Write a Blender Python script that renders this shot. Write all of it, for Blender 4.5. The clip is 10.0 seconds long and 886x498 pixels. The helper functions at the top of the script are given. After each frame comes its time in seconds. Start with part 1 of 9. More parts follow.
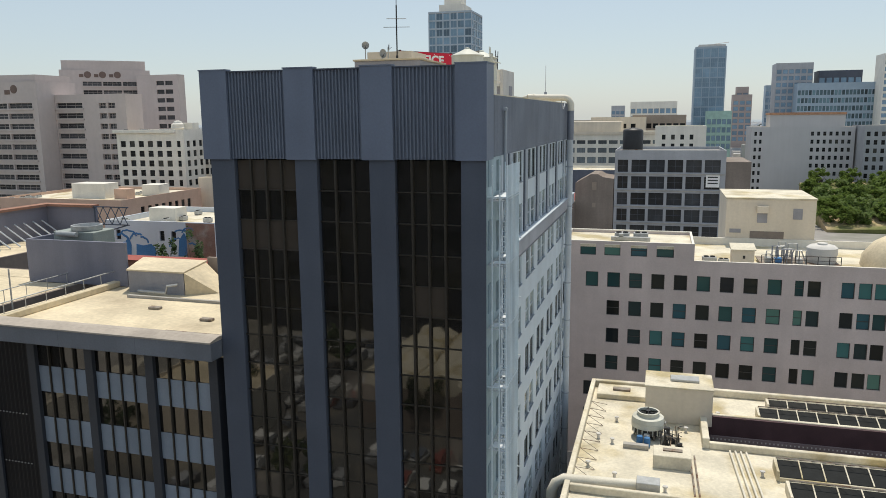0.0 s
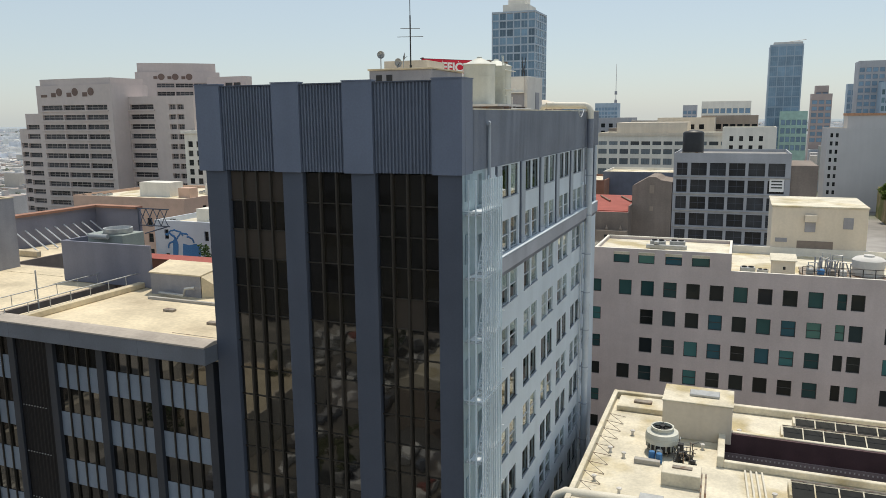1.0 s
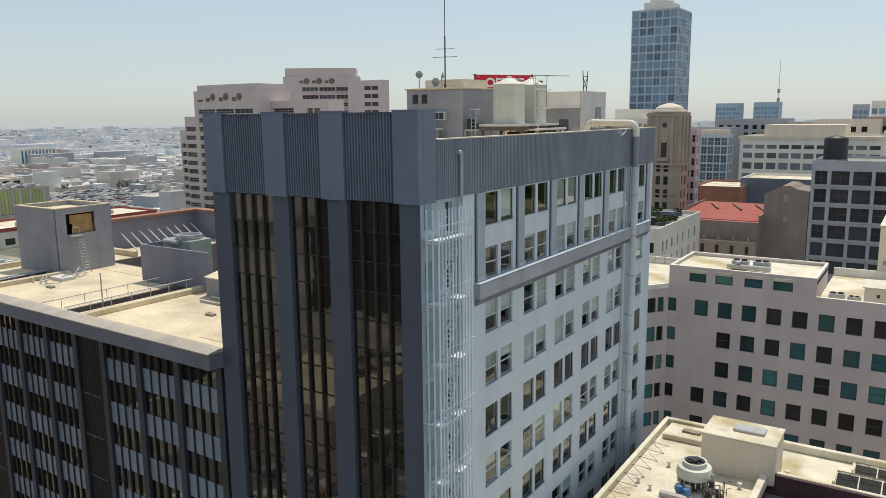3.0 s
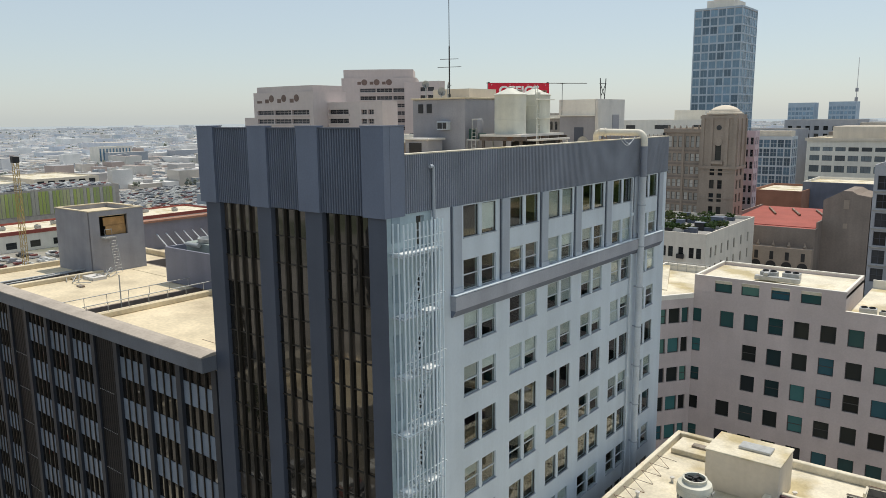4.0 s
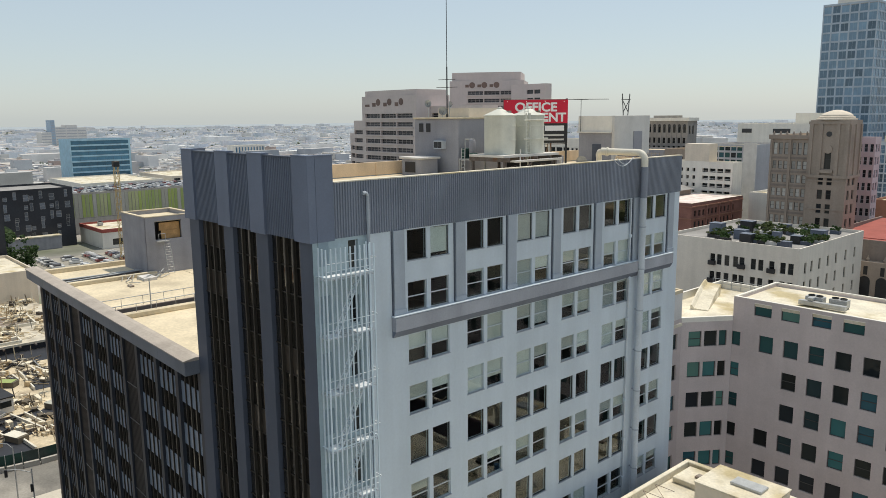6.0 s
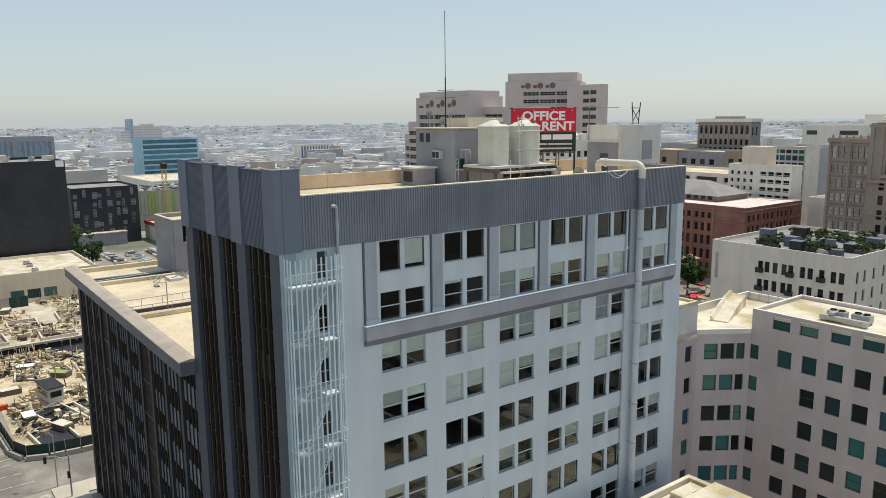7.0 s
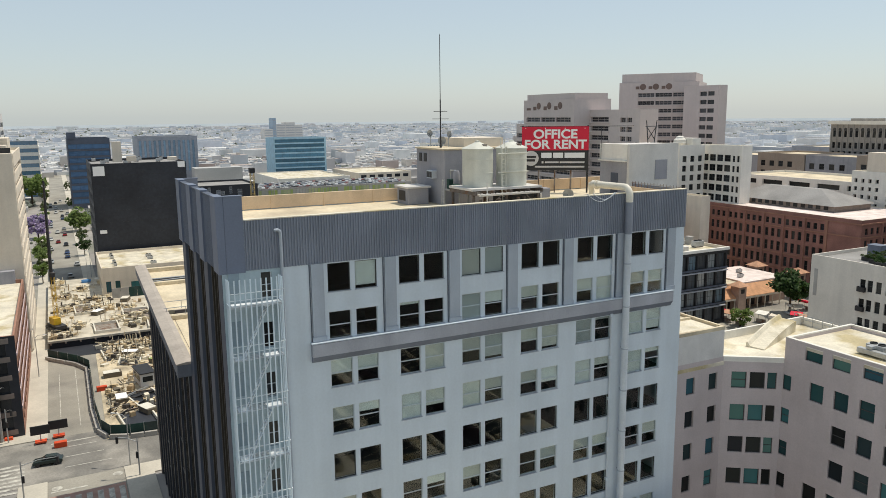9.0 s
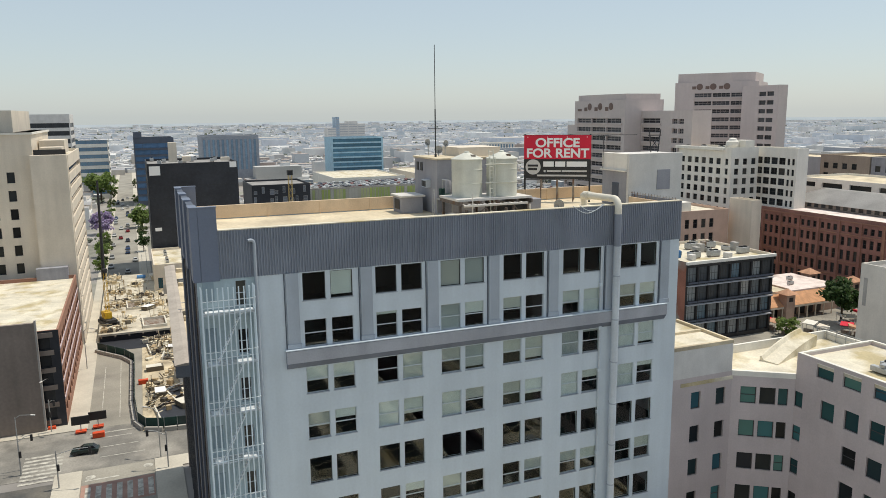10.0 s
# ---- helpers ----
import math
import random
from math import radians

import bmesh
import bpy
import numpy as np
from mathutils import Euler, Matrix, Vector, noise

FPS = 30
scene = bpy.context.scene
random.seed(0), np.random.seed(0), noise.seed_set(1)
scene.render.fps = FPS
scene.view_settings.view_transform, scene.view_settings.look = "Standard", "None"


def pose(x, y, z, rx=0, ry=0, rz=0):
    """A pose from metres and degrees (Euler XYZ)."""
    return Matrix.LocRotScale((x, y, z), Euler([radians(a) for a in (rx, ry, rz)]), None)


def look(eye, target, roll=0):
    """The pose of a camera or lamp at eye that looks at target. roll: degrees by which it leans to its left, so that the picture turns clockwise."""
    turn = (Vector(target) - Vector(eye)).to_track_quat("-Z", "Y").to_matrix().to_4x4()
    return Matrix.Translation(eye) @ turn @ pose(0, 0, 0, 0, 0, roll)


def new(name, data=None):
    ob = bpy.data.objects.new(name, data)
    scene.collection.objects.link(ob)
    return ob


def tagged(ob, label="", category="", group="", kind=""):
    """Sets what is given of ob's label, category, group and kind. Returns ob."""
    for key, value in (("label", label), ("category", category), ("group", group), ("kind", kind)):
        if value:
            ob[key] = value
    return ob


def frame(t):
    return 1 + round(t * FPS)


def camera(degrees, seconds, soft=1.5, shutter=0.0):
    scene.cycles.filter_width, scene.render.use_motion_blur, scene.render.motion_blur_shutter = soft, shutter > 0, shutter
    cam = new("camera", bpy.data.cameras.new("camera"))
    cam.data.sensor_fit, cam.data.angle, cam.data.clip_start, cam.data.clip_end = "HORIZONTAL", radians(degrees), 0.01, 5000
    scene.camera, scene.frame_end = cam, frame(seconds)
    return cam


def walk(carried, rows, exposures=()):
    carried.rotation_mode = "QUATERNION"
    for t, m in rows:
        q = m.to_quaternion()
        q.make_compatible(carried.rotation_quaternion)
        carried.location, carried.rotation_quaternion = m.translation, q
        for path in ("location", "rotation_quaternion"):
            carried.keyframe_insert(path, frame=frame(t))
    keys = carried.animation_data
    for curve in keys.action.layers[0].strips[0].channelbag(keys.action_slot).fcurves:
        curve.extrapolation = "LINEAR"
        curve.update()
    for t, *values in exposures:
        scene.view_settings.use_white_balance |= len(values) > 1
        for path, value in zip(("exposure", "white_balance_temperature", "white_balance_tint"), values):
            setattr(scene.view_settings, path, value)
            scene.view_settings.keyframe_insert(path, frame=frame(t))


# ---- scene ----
cam = camera(60.7, 10.0, soft=0.85)
METRES, EYE, TILT, LEAN, TURN = 61.1, 47.0, 0.0, 0.0, 16.1
ROWS = [
    (0.0, 0.0, 0.0, 0.0, -0.1, -9.88, 0.58),
    (0.5, 0.0422, 0.0, 0.0068, 2.31, -9.9, 0.58),
    (1.0, 0.0858, 0.0013, 0.0135, 5.27, -9.92, 0.55),
    (1.5, 0.1292, 0.0045, 0.0205, 8.52, -9.93, 0.55),
    (2.0, 0.1728, 0.0097, 0.0275, 11.43, -9.94, 0.54),
    (2.5, 0.2169, 0.0164, 0.0343, 14.16, -9.93, 0.57),
    (4.0, 0.3517, 0.0491, 0.0559, 21.78, -9.96, 0.58),
    (4.5, 0.3976, 0.0644, 0.0627, 24.24, -9.95, 0.57),
    (5.0, 0.4439, 0.0817, 0.0696, 26.68, -9.95, 0.58),
    (5.5, 0.4908, 0.1005, 0.0768, 29.09, -9.95, 0.57),
    (7.0, 0.6308, 0.1716, 0.1005, 36.56, -10.0, 0.54),
    (7.5, 0.6765, 0.1993, 0.1091, 39.19, -10.04, 0.55),
    (8.0, 0.7202, 0.2303, 0.1169, 41.63, -10.04, 0.57),
    (8.5, 0.7621, 0.2637, 0.1247, 44.08, -10.06, 0.58),
    (9.0, 0.8056, 0.3016, 0.1333, 46.73, -10.07, 0.58),
    (9.5, 0.8442, 0.3394, 0.1414, 49.15, -10.1, 0.6),
    (10.0, 0.881, 0.3795, 0.1493, 51.54, -10.13, 0.6),
]
walk(cam, [(t, pose(9.25, -40.7, EYE, TILT, LEAN, TURN) @ pose(METRES * x, METRES * y, METRES * z, 90 + pitch, roll, yaw)) for t, x, y, z, yaw, pitch, roll in ROWS])

# ---- world, sun and exposure ----
SUN_EL, SUN_AZ = radians(68), radians(2.5)
world = bpy.data.worlds.new("sky")
scene.world = world
world.use_nodes = True
wn = world.node_tree.nodes
sky = wn.new("ShaderNodeTexSky")
sky.sky_type, sky.sun_disc = "NISHITA", False
sky.sun_elevation, sky.sun_rotation = SUN_EL, SUN_AZ
sky.altitude, sky.air_density, sky.dust_density, sky.ozone_density = 50, 1.0, 0.7, 1.0
wn["Background"].inputs[1].default_value = 0.14
haze = wn.new("ShaderNodeMix")
haze.data_type = "RGBA"
haze.inputs[0].default_value = 0.62
haze.inputs[7].default_value = (4.2, 4.75, 5.0, 1)
world.node_tree.links.new(sky.outputs[0], haze.inputs[6])
world.node_tree.links.new(haze.outputs[2], wn["Background"].inputs[0])
sun = new("sun", bpy.data.lights.new("sun", "SUN"))
sun.data.energy, sun.data.angle, sun.data.color = 3.6, radians(0.55), (1.0, 0.92, 0.78)
to_sun = Vector((-math.sin(SUN_AZ) * math.cos(SUN_EL), math.cos(SUN_AZ) * math.cos(SUN_EL), math.sin(SUN_EL)))
sun.matrix_world = look(to_sun * 300, (0, 0, 0))
scene.view_settings.exposure = -0.1


# ---- materials ----
def nodes_of(m):
    m.use_nodes = True
    return m.node_tree.nodes, m.node_tree.links, m.node_tree.nodes["Principled BSDF"]


def surf(name, col, rough=0.85, metal=0.0, var=0.15, scale=0.35, fine=9.0, bump=0.15, rand=0.0, island=0.0, streak=0.0, col2=None, amount=0.5, spec=0.4):
    """A weathered surface: broad stains and fine grain by place in metres, some change from piece to piece, rain streaks on walls."""
    m = bpy.data.materials.new(name)
    n, l, b = nodes_of(m)
    geo = n.new("ShaderNodeNewGeometry")
    big, small = n.new("ShaderNodeTexNoise"), n.new("ShaderNodeTexNoise")
    for tex, s in ((big, scale), (small, fine)):
        tex.inputs["Scale"].default_value, tex.inputs["Detail"].default_value = s, 5
        l.new(geo.outputs["Position"], tex.inputs["Vector"])

    def span(src, lo, hi, a=0.3, c=0.7):
        r = n.new("ShaderNodeMapRange")
        for i, v in enumerate((a, c, lo, hi)):
            r.inputs[i + 1].default_value = v
        l.new(src, r.inputs[0])
        return r.outputs[0]

    def times(p, q):
        k = n.new("ShaderNodeMath")
        k.operation = "MULTIPLY"
        l.new(p, k.inputs[0]), l.new(q, k.inputs[1])
        return k.outputs[0]

    value = times(span(big.outputs["Fac"], 1 - var, 1 + var * 0.6), span(small.outputs["Fac"], 1 - var * 0.5, 1 + var * 0.4))
    if rand:
        info = n.new("ShaderNodeObjectInfo")
        value = times(value, span(info.outputs["Random"], 1 - rand, 1 + rand, 0, 1))
    if island:
        value = times(value, span(geo.outputs["Random Per Island"], 1 - island, 1 + island, 0, 1))
    if streak:
        mp, st = n.new("ShaderNodeMapping"), n.new("ShaderNodeTexNoise")
        mp.inputs["Scale"].default_value = (0.7, 0.7, 0.05)
        st.inputs["Scale"].default_value, st.inputs["Detail"].default_value = 1.0, 6
        l.new(geo.outputs["Position"], mp.inputs[0]), l.new(mp.outputs[0], st.inputs["Vector"])
        value = times(value, span(st.outputs["Fac"], 1 - streak * 0.6, 1 + streak * 0.25))
    base = n.new("ShaderNodeRGB").outputs[0]
    base.default_value = (*col, 1)
    if col2:
        mix = n.new("ShaderNodeMix")
        mix.data_type = "RGBA"
        second = n.new("ShaderNodeTexNoise")
        second.inputs["Scale"].default_value, second.inputs["Detail"].default_value = scale * 0.6, 7
        l.new(geo.outputs["Position"], second.inputs["Vector"])
        l.new(span(second.outputs["Fac"], 0, 1, amount - 0.06, amount + 0.09), mix.inputs[0])
        l.new(base, mix.inputs[6])
        mix.inputs[7].default_value = (*col2, 1)
        base = mix.outputs[2]
    tone = n.new("ShaderNodeVectorMath")
    tone.operation = "SCALE"
    l.new(base, tone.inputs[0]), l.new(value, tone.inputs["Scale"])
    l.new(tone.outputs[0], b.inputs["Base Color"])
    b.inputs["Roughness"].default_value, b.inputs["Metallic"].default_value = rough, metal
    b.inputs["Specular IOR Level"].default_value = spec
    if bump:
        bp = n.new("ShaderNodeBump")
        bp.inputs["Strength"].default_value, bp.inputs["Distance"].default_value = bump, 0.03
        l.new(small.outputs["Fac"], bp.inputs["Height"]), l.new(bp.outputs[0], b.inputs["Normal"])
    return m


def ramped(name, stops, rough=0.8, by="island"):
    """One of several colours, picked piece by piece, with a little grain."""
    m = surf(name, (0.5, 0.5, 0.5), rough, var=0.12, scale=0.08, fine=1.5, bump=0)
    n, l, b = nodes_of(m)
    tone = b.inputs["Base Color"].links[0].from_node
    ramp = n.new("ShaderNodeValToRGB")
    ramp.color_ramp.interpolation = "CONSTANT"
    while len(ramp.color_ramp.elements) < len(stops):
        ramp.color_ramp.elements.new(0.5)
    for i, c in enumerate(stops):
        e = ramp.color_ramp.elements[i]
        e.position, e.color = i / len(stops), (*c, 1)
    src = n.new("ShaderNodeNewGeometry").outputs["Random Per Island"] if by == "island" else n.new("ShaderNodeObjectInfo").outputs["Random"]
    l.new(src, ramp.inputs[0]), l.new(ramp.outputs[0], tone.inputs[0])
    return m


def window_glass(name, tint, gloss, rough=0.03, wave=0.05, tints=None):
    """Coated glass over a dark room: a deep body colour under a mirror-like coat, faintly wavy."""
    m = bpy.data.materials.new(name)
    n, l, b = nodes_of(m)
    out = n["Material Output"]
    b.inputs["Base Color"].default_value, b.inputs["Roughness"].default_value = (*tint, 1), 0.4
    b.inputs["Specular IOR Level"].default_value = 0.08
    if tints:
        ramp = n.new("ShaderNodeValToRGB")
        ramp.color_ramp.interpolation = "CONSTANT"
        while len(ramp.color_ramp.elements) < len(tints):
            ramp.color_ramp.elements.new(0.5)
        for i, c in enumerate(tints):
            ramp.color_ramp.elements[i].position, ramp.color_ramp.elements[i].color = i / len(tints), (*c, 1)
        l.new(n.new("ShaderNodeObjectInfo").outputs["Random"], ramp.inputs[0]), l.new(ramp.outputs[0], b.inputs["Base Color"])
    g, mix, fr, add = n.new("ShaderNodeBsdfGlossy"), n.new("ShaderNodeMixShader"), n.new("ShaderNodeFresnel"), n.new("ShaderNodeMath")
    g.inputs["Roughness"].default_value, g.inputs["Color"].default_value = rough, (0.82, 0.8, 0.76, 1)
    fr.inputs[0].default_value = 1.4
    add.inputs[1].default_value = gloss
    tex, bp, geo = n.new("ShaderNodeTexNoise"), n.new("ShaderNodeBump"), n.new("ShaderNodeNewGeometry")
    tex.inputs["Scale"].default_value = 0.45
    bp.inputs["Strength"].default_value, bp.inputs["Distance"].default_value = 1.0, wave
    l.new(geo.outputs["Position"], tex.inputs["Vector"]), l.new(tex.outputs["Fac"], bp.inputs["Height"]), l.new(bp.outputs[0], g.inputs["Normal"])
    l.new(fr.outputs[0], add.inputs[0]), l.new(add.outputs[0], mix.inputs[0]), l.new(b.outputs[0], mix.inputs[1]), l.new(g.outputs[0], mix.inputs[2])
    l.new(mix.outputs[0], out.inputs[0])
    return m


def clear_glass(name):
    m = bpy.data.materials.new(name)
    n, l, b = nodes_of(m)
    t, g, mix, fr = n.new("ShaderNodeBsdfTransparent"), n.new("ShaderNodeBsdfGlossy"), n.new("ShaderNodeMixShader"), n.new("ShaderNodeLayerWeight")
    t.inputs[0].default_value, g.inputs["Roughness"].default_value, fr.inputs[0].default_value = (0.9, 0.94, 0.92, 1), 0.02, 0.5
    power, scale = n.new("ShaderNodeMath"), n.new("ShaderNodeMath")
    power.operation, scale.operation = "POWER", "MULTIPLY_ADD"
    power.inputs[1].default_value, scale.inputs[1].default_value, scale.inputs[2].default_value = 3.5, 0.6, 0.045
    l.new(fr.outputs["Facing"], power.inputs[0]), l.new(power.outputs[0], scale.inputs[0]), l.new(scale.outputs[0], mix.inputs[0])
    l.new(t.outputs[0], mix.inputs[1]), l.new(g.outputs[0], mix.inputs[2]), l.new(mix.outputs[0], n["Material Output"].inputs[0])
    return m


slate_metal = surf("slate_painted_metal", (0.085, 0.1, 0.135), 0.55, var=0.12, scale=0.25, bump=0.03, streak=0.12)
cap_metal = surf("slate_cap_metal", (0.165, 0.195, 0.265), 0.5, var=0.1, scale=0.25, bump=0.03, streak=0.12)
wing_metal = surf("dark_wing_metal", (0.045, 0.05, 0.062), 0.5, var=0.12, scale=0.25, bump=0.03, streak=0.12)
slate_rib = surf("slate_ribbed_metal", (0.15, 0.175, 0.23), 0.55, var=0.15, scale=0.3, bump=0.02, streak=0.2)
band_metal = surf("grey_ribbed_metal", (0.235, 0.262, 0.318), 0.55, var=0.14, scale=0.25, bump=0.02, streak=0.22)
dark_mullion = surf("dark_bronze_mullion", (0.04, 0.034, 0.027), 0.45, var=0.1, bump=0)
pale_paint = surf("pale_blue_grey_paint", (0.575, 0.645, 0.71), 0.8, var=0.06, scale=0.22, fine=5, bump=0.08, streak=0.14, col2=(0.5, 0.565, 0.625), amount=0.72)
# Wall behind the cage: sea-grey tint, darkened for the bars' shade.
escape_wall = surf("shaded_sea_grey_wall", (0.42, 0.52, 0.565), 0.8, var=0.12, scale=0.4, fine=5, bump=0.12, streak=0.22)
escape_door = surf("blue_grey_door_paint", (0.27, 0.35, 0.4), 0.6, var=0.1, streak=0.1)
pale_trim = surf("pale_grey_trim", (0.37, 0.415, 0.475), 0.7, var=0.1, scale=0.4, streak=0.12)
ledge_paint = surf("grey_ledge_paint", (0.37, 0.385, 0.43), 0.75, var=0.14, streak=0.22)
pipe_paint = surf("grey_pipe_paint", (0.53, 0.58, 0.635), 0.5, var=0.12, streak=0.15, bump=0.05)
pipe_cream = surf("cream_pipe_paint", (0.72, 0.68, 0.58), 0.55, var=0.12, bump=0.05)
escape_paint = surf("pale_escape_paint", (0.64, 0.735, 0.8), 0.5, var=0.12, fine=20, bump=0.05, rand=0.08)
tread_white = surf("white_stair_paint", (0.78, 0.82, 0.85), 0.5, var=0.1, fine=20, bump=0.05)
cream_roof = surf("cream_roof_coating", (0.68, 0.585, 0.42), 0.9, var=0.22, scale=0.22, fine=3, bump=0.25, col2=(0.5, 0.42, 0.3), amount=0.58)
white_roof = surf("white_roof_coating", (0.7, 0.645, 0.52), 0.85, var=0.2, scale=0.35, fine=4, bump=0.2, col2=(0.5, 0.42, 0.25), amount=0.56)
tan_wall = surf("tan_parapet", (0.72, 0.56, 0.39), 0.9, var=0.15, scale=0.5, streak=0.2)
house_grey = surf("grey_penthouse_paint", (0.33, 0.33, 0.36), 0.85, var=0.12, scale=0.5, streak=0.22)
screen_paint = surf("slate_screen_paint", (0.215, 0.22, 0.275), 0.7, var=0.1, scale=0.3, streak=0.15)
house_light = surf("light_grey_plaster", (0.66, 0.64, 0.61), 0.85, var=0.1, scale=0.5, streak=0.12)
tank_paint = surf("white_tank_paint", (0.66, 0.66, 0.58), 0.5, var=0.1, scale=0.8, streak=0.25, bump=0.05)
dark_rust = surf("dark_rusty_steel", (0.13, 0.11, 0.1), 0.7, var=0.3, scale=1.5, bump=0.2, col2=(0.2, 0.1, 0.05), amount=0.6)
rust_steel = surf("rusty_steel", (0.3, 0.26, 0.22), 0.7, var=0.3, scale=1.5, bump=0.2, col2=(0.16, 0.08, 0.04), amount=0.55)
galvanised = surf("galvanised_metal", (0.45, 0.46, 0.46), 0.45, metal=0.4, var=0.15, scale=2, bump=0.05)
panel_black = surf("black_wing_panel", (0.012, 0.012, 0.014), 0.5, var=0.2, bump=0, spec=0.2)
black_metal = surf("black_metal", (0.03, 0.03, 0.032), 0.5, var=0.2, scale=1, bump=0.05)
sign_red = surf("sign_red", (0.66, 0.014, 0.045), 0.5, var=0.06, bump=0)
sign_black = surf("sign_black", (0.03, 0.03, 0.03), 0.5, var=0.1, bump=0)
sign_white = surf("sign_white", (0.9, 0.89, 0.87), 0.6, var=0.04, bump=0)
wing_spandrel = surf("pale_spandrel_panel", (0.23, 0.275, 0.34), 0.3, var=0.1, scale=0.4, bump=0.02, rand=0.12, streak=0.1)
fascia_metal = surf("blue_grey_fascia", (0.17, 0.185, 0.215), 0.55, var=0.14, scale=0.3, streak=0.16)
coping_tan = surf("weathered_tan_coping", (0.42, 0.37, 0.32), 0.8, var=0.18, scale=0.4, fine=4)
coping_grey = surf("grey_metal_coping", (0.36, 0.36, 0.38), 0.6, var=0.12, scale=0.3, streak=0.12)
bronze_glass = window_glass("bronze_glass", (0.012, 0.0105, 0.0085), 0.085, wave=0.012, tints=[(0.011, 0.0095, 0.008), (0.016, 0.014, 0.0105), (0.009, 0.008, 0.007), (0.02, 0.0165, 0.0115), (0.012, 0.011, 0.009)])
blind_glass = window_glass("bronze_glass_over_blind", (0.075, 0.06, 0.047), 0.085, wave=0.012)
wing_glass = window_glass("wing_glass", (0.008, 0.007, 0.006), 0.1, wave=0.012)
clear = clear_glass("clear_glass")
dark_glass = window_glass("dark_glass", (0.015, 0.018, 0.02), -0.015, wave=0.02, tints=[(0.01, 0.012, 0.014), (0.03, 0.035, 0.04), (0.015, 0.02, 0.022), (0.06, 0.06, 0.055), (0.012, 0.013, 0.014), (0.02, 0.024, 0.026)])
teal_glass = window_glass("teal_glass", (0.02, 0.05, 0.05), -0.015, wave=0.02, tints=[(0.012, 0.018, 0.022), (0.02, 0.06, 0.065), (0.02, 0.024, 0.03), (0.05, 0.16, 0.165), (0.02, 0.025, 0.025), (0.03, 0.09, 0.09), (0.012, 0.014, 0.014), (0.09, 0.2, 0.17), (0.02, 0.04, 0.045), (0.03, 0.1, 0.13)])
blue_glass = window_glass("blue_glass", (0.03, 0.07, 0.11), 0.12, wave=0.03, tints=[(0.1, 0.21, 0.32), (0.13, 0.26, 0.38), (0.08, 0.17, 0.26), (0.18, 0.31, 0.43)])
far_glass = surf("shaded_window", (0.035, 0.04, 0.048), 0.2, bump=0, rand=0.6, var=0.3, scale=0.4)
annex_wall = surf("pinkish_grey_stucco", (0.56, 0.49, 0.48), 0.9, var=0.1, scale=0.25, fine=6, bump=0.15, streak=0.1)
window_trim = surf("window_trim", (0.06, 0.06, 0.06), 0.6, var=0.1, bump=0)
white_trim = surf("white_window_trim", (0.52, 0.56, 0.6), 0.6, var=0.08, bump=0)
blind_cloth = ramped("window_blind", [(0.75, 0.75, 0.76), (0.64, 0.62, 0.6), (0.8, 0.8, 0.82), (0.52, 0.5, 0.49), (0.72, 0.71, 0.7), (0.44, 0.45, 0.47)], 0.9, "object")
# Near-black, so the opening's inner shade sits in the colour.
room_dark = surf("dark_room", (0.06, 0.058, 0.055), 0.95, var=0.3, scale=0.5, bump=0)
dusky_band = surf("dusky_pink_band", (0.3, 0.24, 0.24), 0.85, var=0.15, streak=0.2)
maroon = surf("maroon_wall", (0.09, 0.05, 0.055), 0.8, var=0.15, scale=0.6, streak=0.2)
concrete = surf("concrete", (0.42, 0.4, 0.37), 0.9, var=0.18, scale=0.4, streak=0.15)
gov_stone = surf("pinkish_precast_stone", (0.6, 0.525, 0.5), 0.9, var=0.06, scale=0.1, fine=1, bump=0.05, streak=0.06)
grid_concrete = surf("grey_frame_concrete", (0.42, 0.43, 0.46), 0.9, var=0.1, scale=0.15, fine=2, streak=0.12)
brown_stucco = surf("brown_stucco", (0.27, 0.225, 0.195), 0.9, var=0.15, scale=0.15, fine=2, streak=0.2)
courthouse_stone = surf("grey_courthouse_stone", (0.33, 0.31, 0.29), 0.9, var=0.15, scale=0.15, fine=2, streak=0.2)
pinkish_roof = surf("pinkish_white_roof_coating", (0.8, 0.69, 0.64), 0.85, var=0.2, scale=0.3, fine=4, bump=0.2, col2=(0.55, 0.46, 0.42), amount=0.6)
tan_terracotta = surf("tan_terracotta", (0.37, 0.305, 0.25), 0.85, var=0.14, scale=0.15, fine=2, streak=0.15)
red_brick = surf("red_brick", (0.31, 0.155, 0.125), 0.9, var=0.26, scale=0.2, fine=4, bump=0.25, streak=0.15)
orange_brick = surf("orange_brick", (0.34, 0.18, 0.125), 0.9, var=0.15, scale=0.3, fine=4)
white_stucco = surf("white_stucco", (0.8, 0.77, 0.7), 0.9, var=0.08, scale=0.2, fine=3, streak=0.12)
corner_plaster = surf("warm_corner_plaster", (0.72, 0.67, 0.59), 0.9, var=0.08, scale=0.2, fine=3, streak=0.14)
cream_stucco = surf("cream_stucco", (0.72, 0.64, 0.53), 0.9, var=0.08, scale=0.2, fine=3, streak=0.12)
pink_brick = surf("pink_stucco", (0.62, 0.5, 0.52), 0.9, var=0.1, scale=0.2, fine=3)
red_roof = surf("red_roof_coating", (0.36, 0.1, 0.08), 0.85, var=0.15, scale=0.2, fine=2)
grey_roof = surf("grey_gravel_roof", (0.3, 0.29, 0.28), 0.95, var=0.2, scale=0.15, fine=3)
orange_tile = surf("bright_orange_tiles", (0.6, 0.32, 0.17), 0.85, var=0.2, scale=0.8, fine=8, bump=0.4)
tile_roof = surf("orange_tile_roof", (0.52, 0.29, 0.18), 0.85, var=0.25, scale=0.8, fine=8, bump=0.4)
